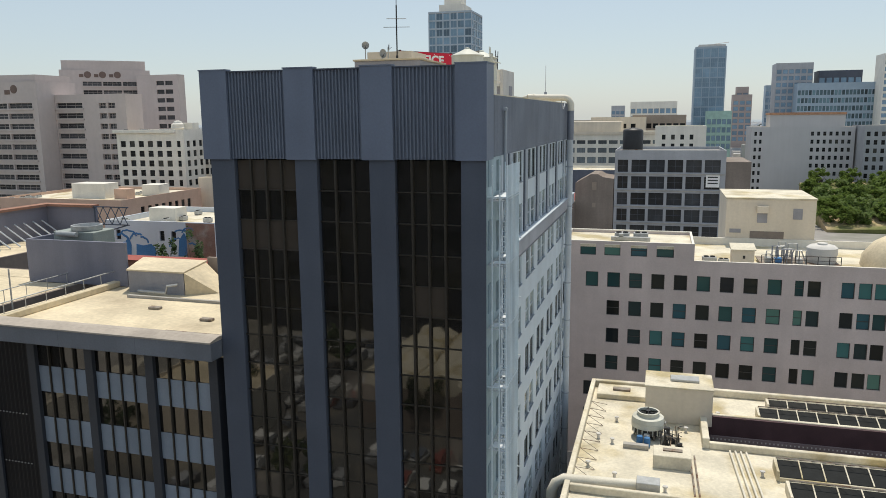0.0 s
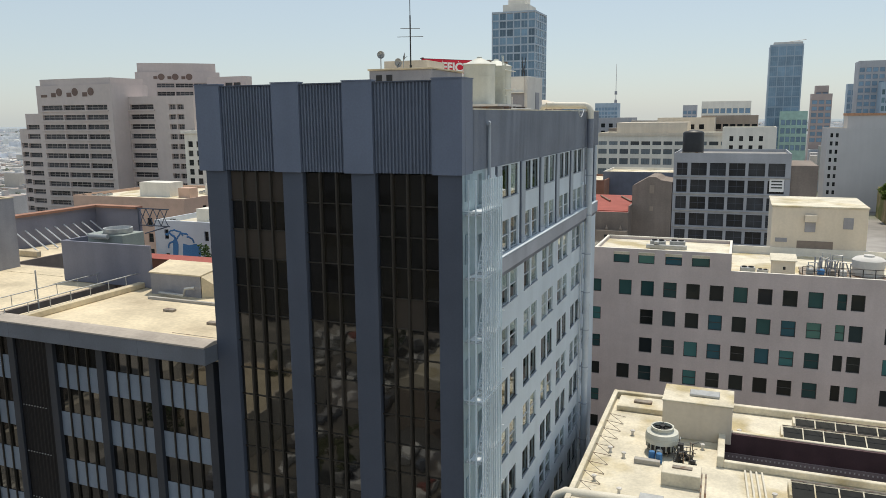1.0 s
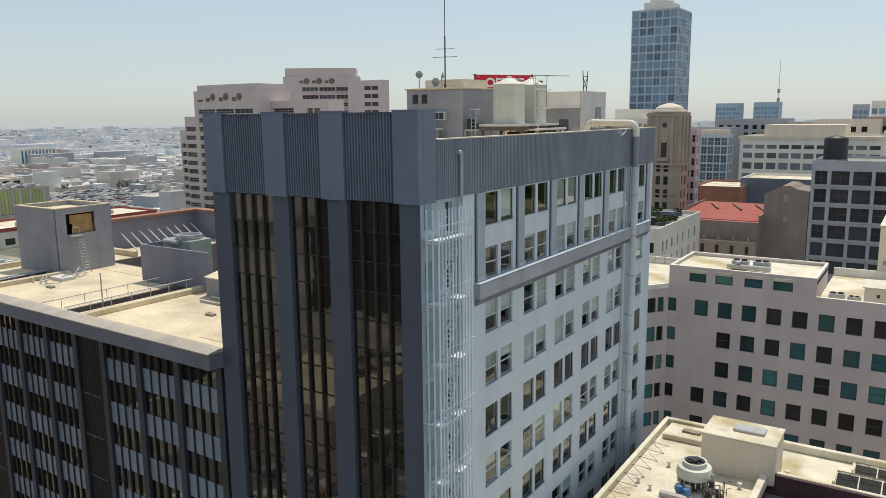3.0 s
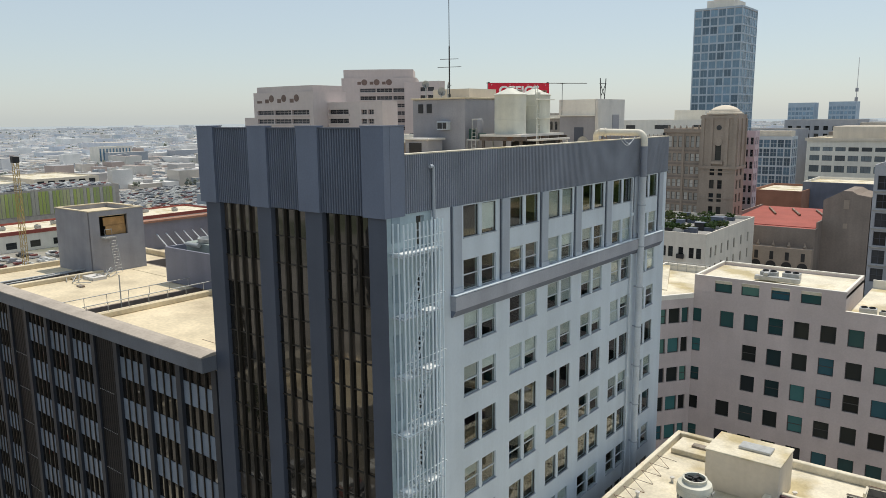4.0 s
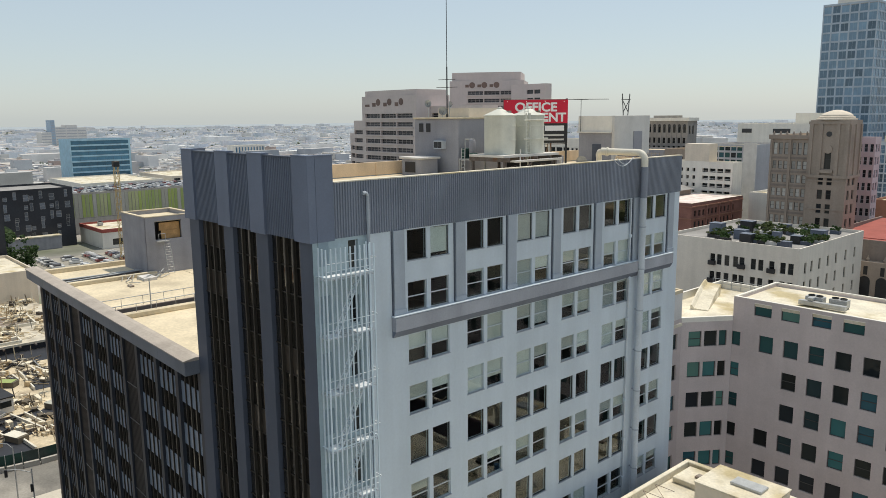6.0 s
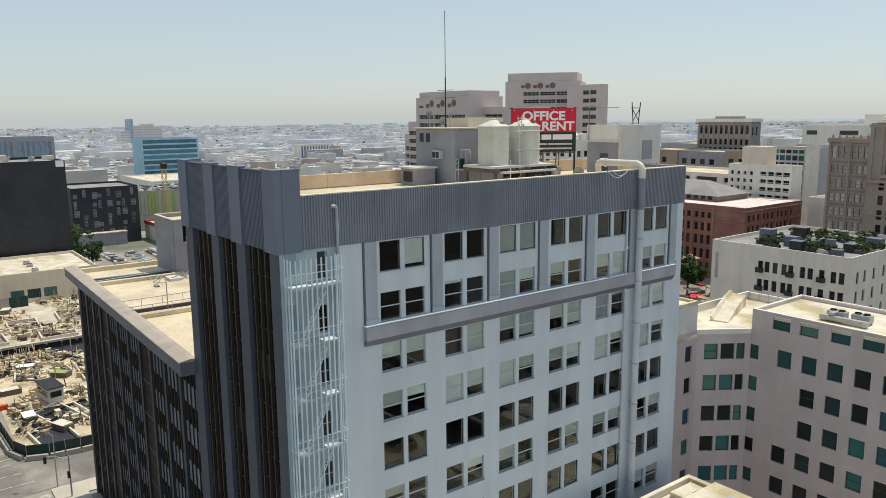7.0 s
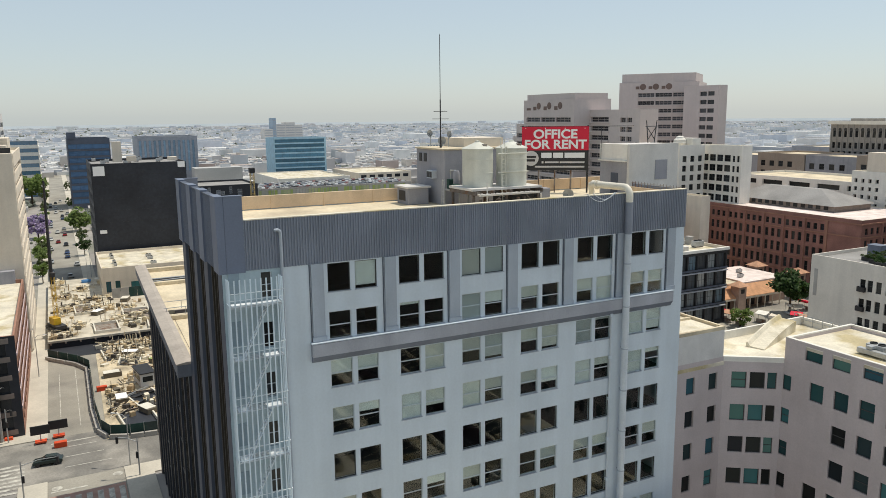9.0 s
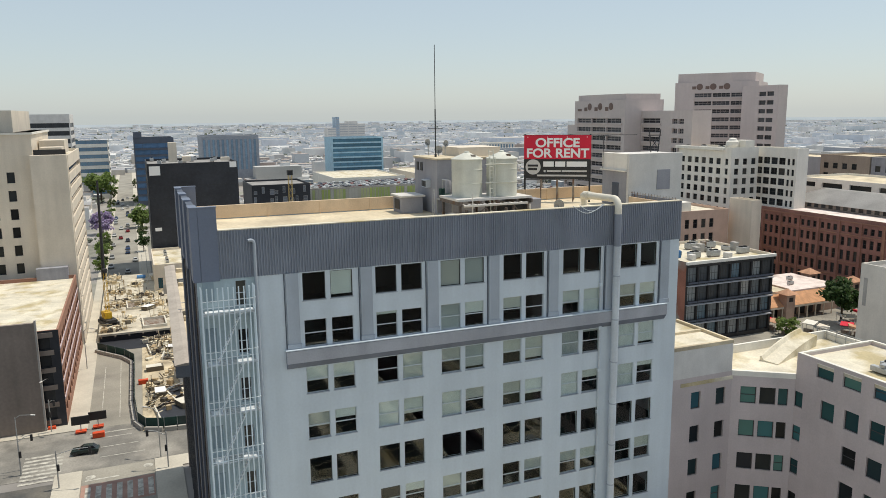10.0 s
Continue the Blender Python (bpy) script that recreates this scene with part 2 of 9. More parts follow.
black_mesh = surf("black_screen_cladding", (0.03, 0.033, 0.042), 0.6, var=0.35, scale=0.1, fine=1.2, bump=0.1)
asphalt = surf("asphalt", (0.33, 0.31, 0.265), 0.95, var=0.2, scale=0.12, fine=3, bump=0.2, col2=(0.24, 0.225, 0.2), amount=0.58)
dark_asphalt = surf("patched_dark_asphalt", (0.22, 0.21, 0.19), 0.95, var=0.25, scale=0.25, fine=3, bump=0.2, col2=(0.33, 0.31, 0.275), amount=0.53)
pavement_mat = surf("pale_pavement", (0.55, 0.51, 0.43), 0.95, var=0.14, scale=0.2, fine=3)
road_white = surf("road_paint", (0.55, 0.53, 0.47), 0.9, var=0.3, scale=1.2, fine=8, col2=(0.34, 0.32, 0.28), amount=0.54)
brick_paving = surf("red_crossing_paving", (0.4, 0.25, 0.2), 0.95, var=0.2, scale=0.5)
dirt = surf("pale_dirt", (0.6, 0.51, 0.36), 0.95, var=0.3, scale=0.3, fine=2, bump=0.4, col2=(0.33, 0.27, 0.19), amount=0.58)
lot_asphalt = surf("patched_lot_asphalt", (0.1, 0.1, 0.1), 0.95, var=0.25, scale=0.1, fine=2, bump=0.1, col2=(0.22, 0.2, 0.165), amount=0.56)
# Panel and pane blues lightened so that haze sits in the colour.
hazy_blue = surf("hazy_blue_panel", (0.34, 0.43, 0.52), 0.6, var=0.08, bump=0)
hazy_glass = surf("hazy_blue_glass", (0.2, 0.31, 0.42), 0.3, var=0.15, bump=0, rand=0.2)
timber = ramped("site_timber", [(0.56, 0.44, 0.27), (0.7, 0.6, 0.41), (0.4, 0.3, 0.18), (0.76, 0.69, 0.54), (0.14, 0.12, 0.09), (0.62, 0.53, 0.38), (0.7, 0.65, 0.53), (0.08, 0.07, 0.06)], 0.9)
yellow_paint = surf("yellow_machine_paint", (0.62, 0.38, 0.02), 0.5, var=0.15, scale=1)
orange_paint = surf("orange_barrier", (0.7, 0.08, 0.02), 0.6, var=0.1)
green_mesh = surf("green_fence_screen", (0.022, 0.062, 0.052), 0.8, var=0.3, scale=0.6, col2=(0.05, 0.07, 0.066), amount=0.55)
def leafy(name, stops):
    """Leaves: several greens, part of the light passing through."""
    m = ramped(name, stops, 0.7)
    n, l, b = nodes_of(m)
    tr, mix = n.new("ShaderNodeBsdfTranslucent"), n.new("ShaderNodeMixShader")
    mix.inputs[0].default_value = 0.4
    l.new(b.inputs["Base Color"].links[0].from_socket, tr.inputs[0])
    l.new(b.outputs[0], mix.inputs[1]), l.new(tr.outputs[0], mix.inputs[2]), l.new(mix.outputs[0], n["Material Output"].inputs[0])
    return m


leaf_green = leafy("foliage", [(0.035, 0.075, 0.018), (0.05, 0.1, 0.025), (0.028, 0.06, 0.016), (0.07, 0.12, 0.035)])
leaf_olive = leafy("olive_foliage", [(0.075, 0.1, 0.03), (0.1, 0.13, 0.04), (0.06, 0.085, 0.03)])
# Greyed leaf tones: the haze over far trees is put in the colour.
far_leaf = ramped("hazy_far_foliage", [(0.15, 0.17, 0.14), (0.18, 0.2, 0.15), (0.14, 0.16, 0.14)], 0.85)
leaf_lime = leafy("bright_foliage", [(0.17, 0.24, 0.06), (0.2, 0.28, 0.07), (0.13, 0.19, 0.05)])
leaf_violet = leafy("violet_blossom", [(0.4, 0.31, 0.52), (0.46, 0.37, 0.56), (0.3, 0.27, 0.36)])
bark = surf("bark", (0.13, 0.09, 0.06), 0.95, var=0.3, scale=2, bump=0.4)
# Distant walls in two steps of haze, put into pale, bluish colours.
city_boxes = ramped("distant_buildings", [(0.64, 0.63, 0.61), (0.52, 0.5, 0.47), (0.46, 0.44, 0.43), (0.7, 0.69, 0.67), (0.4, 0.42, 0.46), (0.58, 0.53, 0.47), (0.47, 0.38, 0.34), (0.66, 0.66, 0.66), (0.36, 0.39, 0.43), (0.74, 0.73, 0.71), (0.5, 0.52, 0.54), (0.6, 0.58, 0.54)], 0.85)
hazy_boxes = ramped("hazy_far_walls", [(0.78, 0.8, 0.83), (0.7, 0.73, 0.78), (0.82, 0.82, 0.82), (0.76, 0.74, 0.72), (0.66, 0.7, 0.77), (0.84, 0.84, 0.83), (0.74, 0.77, 0.81)], 0.9)
flat_roofs = ramped("flat_roof_coatings", [(0.5, 0.5, 0.49), (0.42, 0.41, 0.4), (0.6, 0.59, 0.57), (0.36, 0.36, 0.37), (0.48, 0.45, 0.41), (0.66, 0.66, 0.65), (0.4, 0.34, 0.31)], 0.9)
car_paint = ramped("car_paint", [(0.6, 0.6, 0.6), (0.06, 0.065, 0.07), (0.32, 0.33, 0.35), (0.72, 0.72, 0.7), (0.7, 0.7, 0.68), (0.12, 0.14, 0.18), (0.7, 0.7, 0.7), (0.42, 0.43, 0.44), (0.75, 0.75, 0.74), (0.25, 0.08, 0.07), (0.1, 0.1, 0.11), (0.55, 0.55, 0.53), (0.5, 0.5, 0.5)], 0.3)
mural_blue = surf("blue_mural_paint", (0.07, 0.2, 0.42), 0.85, var=0.25, scale=0.25)
mural_wall = surf("mural_wall", (0.62, 0.66, 0.72), 0.9, var=0.1, scale=0.2, col2=(0.25, 0.4, 0.55), amount=0.6)
lime_panel = ramped("lime_panels", [(0.38, 0.46, 0.14), (0.33, 0.41, 0.15), (0.44, 0.47, 0.26), (0.42, 0.42, 0.36), (0.36, 0.42, 0.2), (0.46, 0.46, 0.42)], 0.8, "object")
plywood = surf("plywood", (0.5, 0.3, 0.13), 0.85, var=0.2, scale=1.2)
skylight_glass = surf("dusty_skylight_glass", (0.012, 0.014, 0.015), 0.5, var=0.3, scale=1.2, bump=0, spec=0.08)
# Near-black lining: the rooms' unlit depth is put into the colour.
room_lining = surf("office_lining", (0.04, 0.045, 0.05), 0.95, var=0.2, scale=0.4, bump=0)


# ---- building blocks ----
def box(bm, x0, x1, y0, y1, z0, z1):
    v = [bm.verts.new((x, y, z)) for z in (z0, z1) for y in (y0, y1) for x in (x0, x1)]
    for f in ((0, 2, 3, 1), (4, 5, 7, 6), (0, 1, 5, 4), (1, 3, 7, 5), (3, 2, 6, 7), (2, 0, 4, 6)):
        bm.faces.new([v[i] for i in f])


def rod(bm, p, q, r, n=8, r2=None):
    p, q = Vector(p), Vector(q)
    d = (q - p).normalized()
    a = d.orthogonal().normalized()
    b = d.cross(a)
    rings = []
    for c, rad in ((p, r), (q, r if r2 is None else r2)):
        rings.append([bm.verts.new(c + (a * math.cos(2 * math.pi * i / n) + b * math.sin(2 * math.pi * i / n)) * rad) for i in range(n)])
    for i in range(n):
        j = (i + 1) % n
        bm.faces.new((rings[0][i], rings[0][j], rings[1][j], rings[1][i]))
    bm.faces.new(rings[0][::-1]), bm.faces.new(rings[1])


def lathe(bm, x, y, profile, n=32):
    """A turned body: profile is (radius, height) from bottom to top."""
    rings = [[bm.verts.new((x + r * math.cos(2 * math.pi * i / n), y + r * math.sin(2 * math.pi * i / n), z)) for i in range(n)] for r, z in profile]
    for lo, hi in zip(rings, rings[1:]):
        for i in range(n):
            j = (i + 1) % n
            bm.faces.new((lo[i], lo[j], hi[j], hi[i]))
    bm.faces.new(rings[0][::-1]), bm.faces.new(rings[-1])


def bent_pipe(bm, pts, r, n=16):
    """A pipe through points, with mitred rings."""
    pts = [Vector(p) for p in pts]
    rings, up = [], None
    for i, p in enumerate(pts):
        d = (pts[min(i + 1, len(pts) - 1)] - pts[max(i - 1, 0)]).normalized()
        up = d.orthogonal().normalized() if up is None else (up - d * up.dot(d)).normalized()
        w = d.cross(up)
        rings.append([bm.verts.new(p + (up * math.cos(2 * math.pi * k / n) + w * math.sin(2 * math.pi * k / n)) * r) for k in range(n)])
    for lo, hi in zip(rings, rings[1:]):
        for k in range(n):
            j = (k + 1) % n
            bm.faces.new((lo[k], lo[j], hi[j], hi[k]))
    bm.faces.new(rings[0][::-1]), bm.faces.new(rings[-1])


def prism(bm, outline, z0, z1):
    """A flat outline (anticlockwise) pulled up from z0 to z1; z1 may be one height for each corner."""
    tops = z1 if isinstance(z1, (list, tuple)) else [z1] * len(outline)
    lo = [bm.verts.new((x, y, z0)) for x, y in outline]
    hi = [bm.verts.new((x, y, z)) for (x, y), z in zip(outline, tops)]
    n = len(outline)
    for i in range(n):
        j = (i + 1) % n
        bm.faces.new((lo[i], lo[j], hi[j], hi[i]))
    bm.faces.new(lo[::-1]), bm.faces.new(hi)


def ribbed(bm, p, u, width, z0, z1, pitch=0.2, deep=0.05):
    """A ribbed sheet that starts at p and runs along u, ribs proud on the outer side."""
    p, u = Vector(p), Vector(u)
    out = Vector((u.y, -u.x, 0))
    n = max(1, round(width / pitch))
    step, prof = width / n, []
    for i in range(n):
        for f, d in ((0, 0), (0.35, 0), (0.5, 1), (0.85, 1)):
            prof.append((p + u * ((i + f) * step) + out * (d * deep)))
    prof.append(p + u * width)
    lo = [bm.verts.new((q.x, q.y, z0)) for q in prof]
    hi = [bm.verts.new((q.x, q.y, z1)) for q in prof]
    for i in range(len(prof) - 1):
        bm.faces.new((lo[i], lo[i + 1], hi[i + 1], hi[i]))


def finish(bm, name, material, smooth=False, bevel=0.0):
    if bevel:
        bmesh.ops.bevel(bm, geom=bm.edges[:], offset=bevel, segments=1, affect="EDGES")
    bmesh.ops.recalc_face_normals(bm, faces=bm.faces[:])
    me = bpy.data.meshes.new(name)
    bm.to_mesh(me)
    bm.free()
    for m in material if isinstance(material, (list, tuple)) else [material]:
        me.materials.append(m)
    if smooth:
        me.shade_smooth()
        me.set_sharp_from_angle(angle=radians(40))
    return me


def part(name, bm, material, parent=None, label="", smooth=False, bevel=0.0, m=None):
    """Links a bmesh (or a ready mesh) as one mesh object under a thing or a part."""
    me = bm if isinstance(bm, bpy.types.Mesh) else finish(bm, name, material, smooth, bevel)
    ob = new(name, me)
    ob.parent = parent
    if m is not None:
        ob.matrix_basis = m
    return tagged(ob, label) if label else ob


def shape(*calls):
    """A bmesh made of several (function, arguments...) calls."""
    bm = bmesh.new()
    for f, *a in calls:
        f(bm, *a)
    return bm


def thing(name, at, label, category, group="", kind="", yaw=0.0):
    ob = new(name)
    ob.empty_display_size = 0.5
    ob.matrix_basis = pose(*at, 0, 0, yaw)
    return tagged(ob, label, category, group, kind)


SIDES = {
    "S": (lambda L, D, u, v, z: (u, v, z), 0),
    "E": (lambda L, D, u, v, z: (L - v, u, z), 90),
    "N": (lambda L, D, u, v, z: (L - u, D - v, z), 180),
    "W": (lambda L, D, u, v, z: (v, D - u, z), 270),
}


def grid(u0, du, nu, w, z0, dz, nz, h, skip=()):
    """Rectangles of openings: nu columns from u0 on, nz rows from z0 on."""
    return [(u0 + i * du, z0 + k * dz, w, h) for i in range(nu) for k in range(nz) if (i, k) not in skip]


def pierced_wall(parent, side, L, D, u1, z0, z1, rects, depth, material, name="wall", u0=0.0):
    """One face of a building with real openings and their reveals."""
    P = SIDES[side][0]
    us = sorted({round(a, 3) for r in rects for a in (r[0], r[0] + r[2])} | {u0, u1})
    zs = sorted({round(a, 3) for r in rects for a in (r[1], r[1] + r[3])} | {z0, z1})
    us, zs = [a for a in us if u0 <= a <= u1], [a for a in zs if z0 <= a <= z1]
    hole = set()
    for x, z, w, h in rects:
        for i in range(len(us) - 1):
            if x - 1e-3 < (us[i] + us[i + 1]) / 2 < x + w + 1e-3:
                for k in range(len(zs) - 1):
                    if z - 1e-3 < (zs[k] + zs[k + 1]) / 2 < z + h + 1e-3:
                        hole.add((i, k))
    bm, seen = bmesh.new(), {}

    def vert(u, v, z):
        key = (round(u, 3), v, round(z, 3))
        if key not in seen:
            seen[key] = bm.verts.new(P(L, D, u, v, z))
        return seen[key]

    for i in range(len(us) - 1):
        k = 0
        while k < len(zs) - 1:
            if (i, k) in hole:
                k += 1
                continue
            bm.faces.new([vert(us[a], 0, zs[b]) for a, b in ((i, k), (i + 1, k), (i + 1, k + 1), (i, k + 1))])
            k += 1
    for x, z, w, h in rects:
        c = [(x, z), (x + w, z), (x + w, z + h), (x, z + h)]
        for (a, b), (c2, d) in zip(c, c[1:] + c[:1]):
            bm.faces.new([vert(*q) for q in ((a, 0, b), (c2, 0, d), (c2, depth, d), (a, depth, b))])
    me = bpy.data.meshes.new(name)
    bm.normal_update()
    bm.to_mesh(me)
    bm.free()
    me.materials.append(material)
    return part(name, me, material, parent)


window_meshes = {}


def far_window(w, h, glass, trim, bars=(0, 1)):
    """A small window as one mesh: frame, bars and pane."""
    key = (round(w, 2), round(h, 2), glass.name, trim.name, bars)
    if key not in window_meshes:
        bm, t = bmesh.new(), min(0.08, w * 0.06)
        us = [0, t] + [a for i in range(1, bars[0] + 1) for a in (w * i / (bars[0] + 1) - t / 2, w * i / (bars[0] + 1) + t / 2)] + [w - t, w]
        zs = [0, t] + [a for i in range(1, bars[1] + 1) for a in (h * i / (bars[1] + 1) - t / 2, h * i / (bars[1] + 1) + t / 2)] + [h - t, h]
        front, back = {}, {}
        for i in range(len(us)):
            for k in range(len(zs)):
                front[i, k], back[i, k] = bm.verts.new((us[i], 0, zs[k])), bm.verts.new((us[i], 0.05, zs[k]))
        for i in range(len(us) - 1):
            for k in range(len(zs) - 1):
                ring = ((i, k), (i + 1, k), (i + 1, k + 1), (i, k + 1))
                if i % 2 and k % 2:
                    bm.faces.new([back[c] for c in ring]).material_index = 1
                    for c, d in zip(ring, ring[1:] + ring[:1]):
                        bm.faces.new((front[c], front[d], back[d], back[c]))
                else:
                    bm.faces.new([front[c] for c in ring])
        for v in [v for v in bm.verts if not v.link_faces]:
            bm.verts.remove(v)
        bm.normal_update()
        me = bpy.data.meshes.new("window")
        bm.to_mesh(me)
        bm.free()
        me.materials.append(trim), me.materials.append(glass)
        window_meshes[key] = me
    return window_meshes[key]


def put_windows(parent, side, L, D, rects, depth, glass, trim, bars=(0, 1), name="window"):
    P, turn = SIDES[side]
    for u, z, w, h in rects:
        part(name, far_window(w, h, glass, trim, bars), None, parent, m=Matrix.Translation(P(L, D, u, depth - 0.08, z)) @ pose(0, 0, 0, 0, 0, turn))


def flat_roof(parent, L, D, z, top, material, edge, t=0.35):
    part("roof", shape((box, 0.01, L - 0.01, 0.01, D - 0.01, z - 0.3, z)), material, parent)
    if top > z:
        e = 0.004
        part("parapet", shape((box, e, L - e, e, t, z, top + 0.03), (box, e, L - e, D - t, D - e, z, top + 0.03), (box, e, t, t, D - t, z, top + 0.03), (box, L - t, L - e, t, D - t, z, top + 0.03)), edge, parent)


def building(name, at, L, D, H, label, category, wall, roof, faces, glass=None, trim=None, depth=0.25, par=0.8, bars=(0, 1), edge=None, yaw=0.0, group="", other=None):
    """A block with pierced faces: at is its corner with the least x and y, faces gives the openings side by side."""
    b = thing(name, at, label, category, group, yaw=yaw)
    for side in "SENW":
        rects = faces.get(side, [])
        width = L if side in "SN" else D
        pierced_wall(b, side, L, D, width, 0, H, rects, depth, (other or {}).get(side, wall))
        put_windows(b, side, L, D, rects, depth, glass or dark_glass, trim or window_trim, bars)
    flat_roof(b, L, D, H - par, H, roof, edge or wall)
    return b


def rooftop_unit(at, yaw=0.0, s=1.0):
    """A packaged air unit: cabinet, fan ring, skid."""
    u = thing("air_unit", at, "grey metal air conditioning unit on a flat roof", "air conditioner", "rooftop units", yaw=yaw)
    part("cabinet", shape((box, -1.1 * s, 1.1 * s, -0.6 * s, 0.6 * s, 0.2 * s, 1.2 * s)), galvanised, u, bevel=0.03)
    part("skid", shape((box, -1.0 * s, 1.0 * s, -0.5 * s, -0.38 * s, 0, 0.2 * s), (box, -1.0 * s, 1.0 * s, 0.38 * s, 0.5 * s, 0, 0.2 * s)), rust_steel, u)
    for x in (-0.5, 0.5):
        part("fan_ring", shape((lathe, x * s, 0, [(0.42 * s, 1.2 * s), (0.42 * s, 1.35 * s), (0.36 * s, 1.35 * s), (0.36 * s, 1.22 * s)], 16)), black_metal, u)
    return u


def leaf_crown(n, size, spread, seed):
    """Many small leaf cards in uneven clumps."""
    rng = random.Random(seed)
    bm = bmesh.new()
    clumps = []
    while len(clumps) < max(14, n // 40):
        p = Vector((rng.uniform(-1, 1), rng.uniform(-1, 1), rng.uniform(-0.8, 1)))
        if 0.25 < p.length < 1:
            clumps.append((p, rng.uniform(0.18, 0.38)))
    for _ in range(n):
        c, r = rng.choice(clumps)
        d = Vector((rng.gauss(0, 1), rng.gauss(0, 1), rng.gauss(0, 0.8))).normalized() * r * rng.uniform(0.5, 1.05)
        o = Vector(((c + d).x * spread[0], (c + d).y * spread[1], (c + d).z * spread[2]))
        a = Vector((rng.gauss(0, 1), rng.gauss(0, 1), rng.gauss(0, 0.6))).normalized() * size * rng.uniform(0.6, 1.3)
        b = a.orthogonal().normalized() * size * rng.uniform(0.4, 0.8)
        bm.faces.new([bm.verts.new(o + q) for q in (a, b, -a * 0.8, -b)])
    return bm


crown_meshes = {}


def tree(at, h, r, leaves=leaf_green, n=900, label="green leafy street tree", tall=1.0, seed=1):
    t = thing("tree", at, label, "tree", "trees")
    key = (round(h, 1), round(r, 1), leaves.name, n, seed)
    if key not in crown_meshes:
        crown_meshes[key] = finish(leaf_crown(n, r * 0.13, (r, r, r * tall), seed), "crown", leaves)
    trunk = bmesh.new()
    rng = random.Random(seed)
    top = h - r * tall * 1.2
    rod(trunk, (0, 0, -0.1), (0.1, 0, top), r * 0.07, 8, r * 0.05)
    for _ in range(5):
        a = rng.uniform(0, 6.28)
        rod(trunk, (0.1, 0, top * rng.uniform(0.75, 1)), (math.cos(a) * r * 0.5, math.sin(a) * r * 0.5, top + r * tall * rng.uniform(0.2, 0.7)), r * 0.035, 6, r * 0.012)
    part("trunk", trunk, bark, t)
    part("crown", crown_meshes[key], None, t, m=pose(0, 0, h - r * tall, 0, 0, seed * 37))
    return t


car_mesh = {}


def car(at, yaw, paint, label, s=1.0):
    c = thing("car", at, label, "car", "cars on the street", yaw=yaw)
    if not car_mesh:
        body = bmesh.new()
        loops = []
        for y, f in ((-0.88, 0.0), (-0.8, 1.0), (0.8, 1.0), (0.88, 0.0)):
            prof = [(-2.15, 0.4), (2.1, 0.38), (2.2, 0.62), (1.95, 0.82 + 0.05 * f), (0.95, 0.9 + 0.07 * f), (-1.75, 0.92 + 0.06 * f), (-2.15, 0.88 + 0.04 * f), (-2.22, 0.6)]
            loops.append([body.verts.new((x, y, z)) for x, z in prof])
        for lo, hi in zip(loops, loops[1:]):
            for i in range(8):
                body.faces.new((lo[i], lo[(i + 1) % 8], hi[(i + 1) % 8], hi[i]))
        body.faces.new(loops[0][::-1]), body.faces.new(loops[3])
        car_mesh["body"] = finish(body, "body", car_paint, bevel=0.03)
        car_mesh["roof"] = finish(shape((prism, [(-1.35, -0.6), (0.25, -0.6), (0.25, 0.6), (-1.35, 0.6)], 1.42, 1.48)), "roof_panel", car_paint, bevel=0.02)
        glassy = bmesh.new()
        lo = [glassy.verts.new(p) for p in ((-1.85, -0.76, 0.95), (0.95, -0.76, 0.93), (0.95, 0.76, 0.93), (-1.85, 0.76, 0.95))]
        hi = [glassy.verts.new(p) for p in ((-1.38, -0.62, 1.43), (0.28, -0.62, 1.43), (0.28, 0.62, 1.43), (-1.38, 0.62, 1.43))]
        for i in range(4):
            glassy.faces.new((lo[i], lo[(i + 1) % 4], hi[(i + 1) % 4], hi[i]))
        glassy.faces.new(hi), glassy.faces.new(lo[::-1])
        car_mesh["glass"] = finish(glassy, "side_glass", dark_glass)
        car_mesh["wheel"] = finish(shape((rod, (0, -0.1, 0), (0, 0.1, 0), 0.33, 14)), "wheel", black_metal)
    body = car_mesh["body"].copy()
    body.materials[0] = paint
    part("body", body, None, c)
    top = car_mesh["roof"].copy()
    top.materials[0] = paint
    part("roof_panel", top, None, c)
    part("window_glass", car_mesh["glass"], None, c)
    for x in (-1.35, 1.4):
        for y in (-0.82, 0.82):
            part("wheel", car_mesh["wheel"], None, c, m=pose(x, y, 0.33))
    return c


# ---- the office tower ----
TW, TL, ROOF_Z = 17.4, 42.0, 46.8
tower = thing("office_tower", (0, 0, 0), "slate metal and pale blue-grey painted office tower with bronze glass", "office building")
ROW_Z = [42.57, 38.98, 35.3] + [31.6 - 3.67 * k for k in range(9)]
COLS = [7.55, 13.18, 18.6, 24.18, 29.86, 35.73]

# front: slate pilasters with wider caps, ribbed panels and bronze glazing between them
PIL = [(-17.25, -15.65), (-11.6, -10.2), (-6.9, -5.35), (-1.45, -0.02)]
CAP = [(-17.6, -15.8), (-12.03, -10.17), (-7.25, -5.36), (-1.7, 0.06)]
for (a, b), (c, d) in zip(PIL, CAP):
    part("pilaster", shape((box, a, b, 0.1, 1.0, 0, 44.62)), slate_metal, tower, bevel=0.02)
    part("pilaster_cap", shape((box, c, d, -0.08, 0.45, 44.62, 49.86), (box, c - 0.04, d + 0.04, -0.12, 0.47, 49.86, 49.93)), cap_metal, tower)
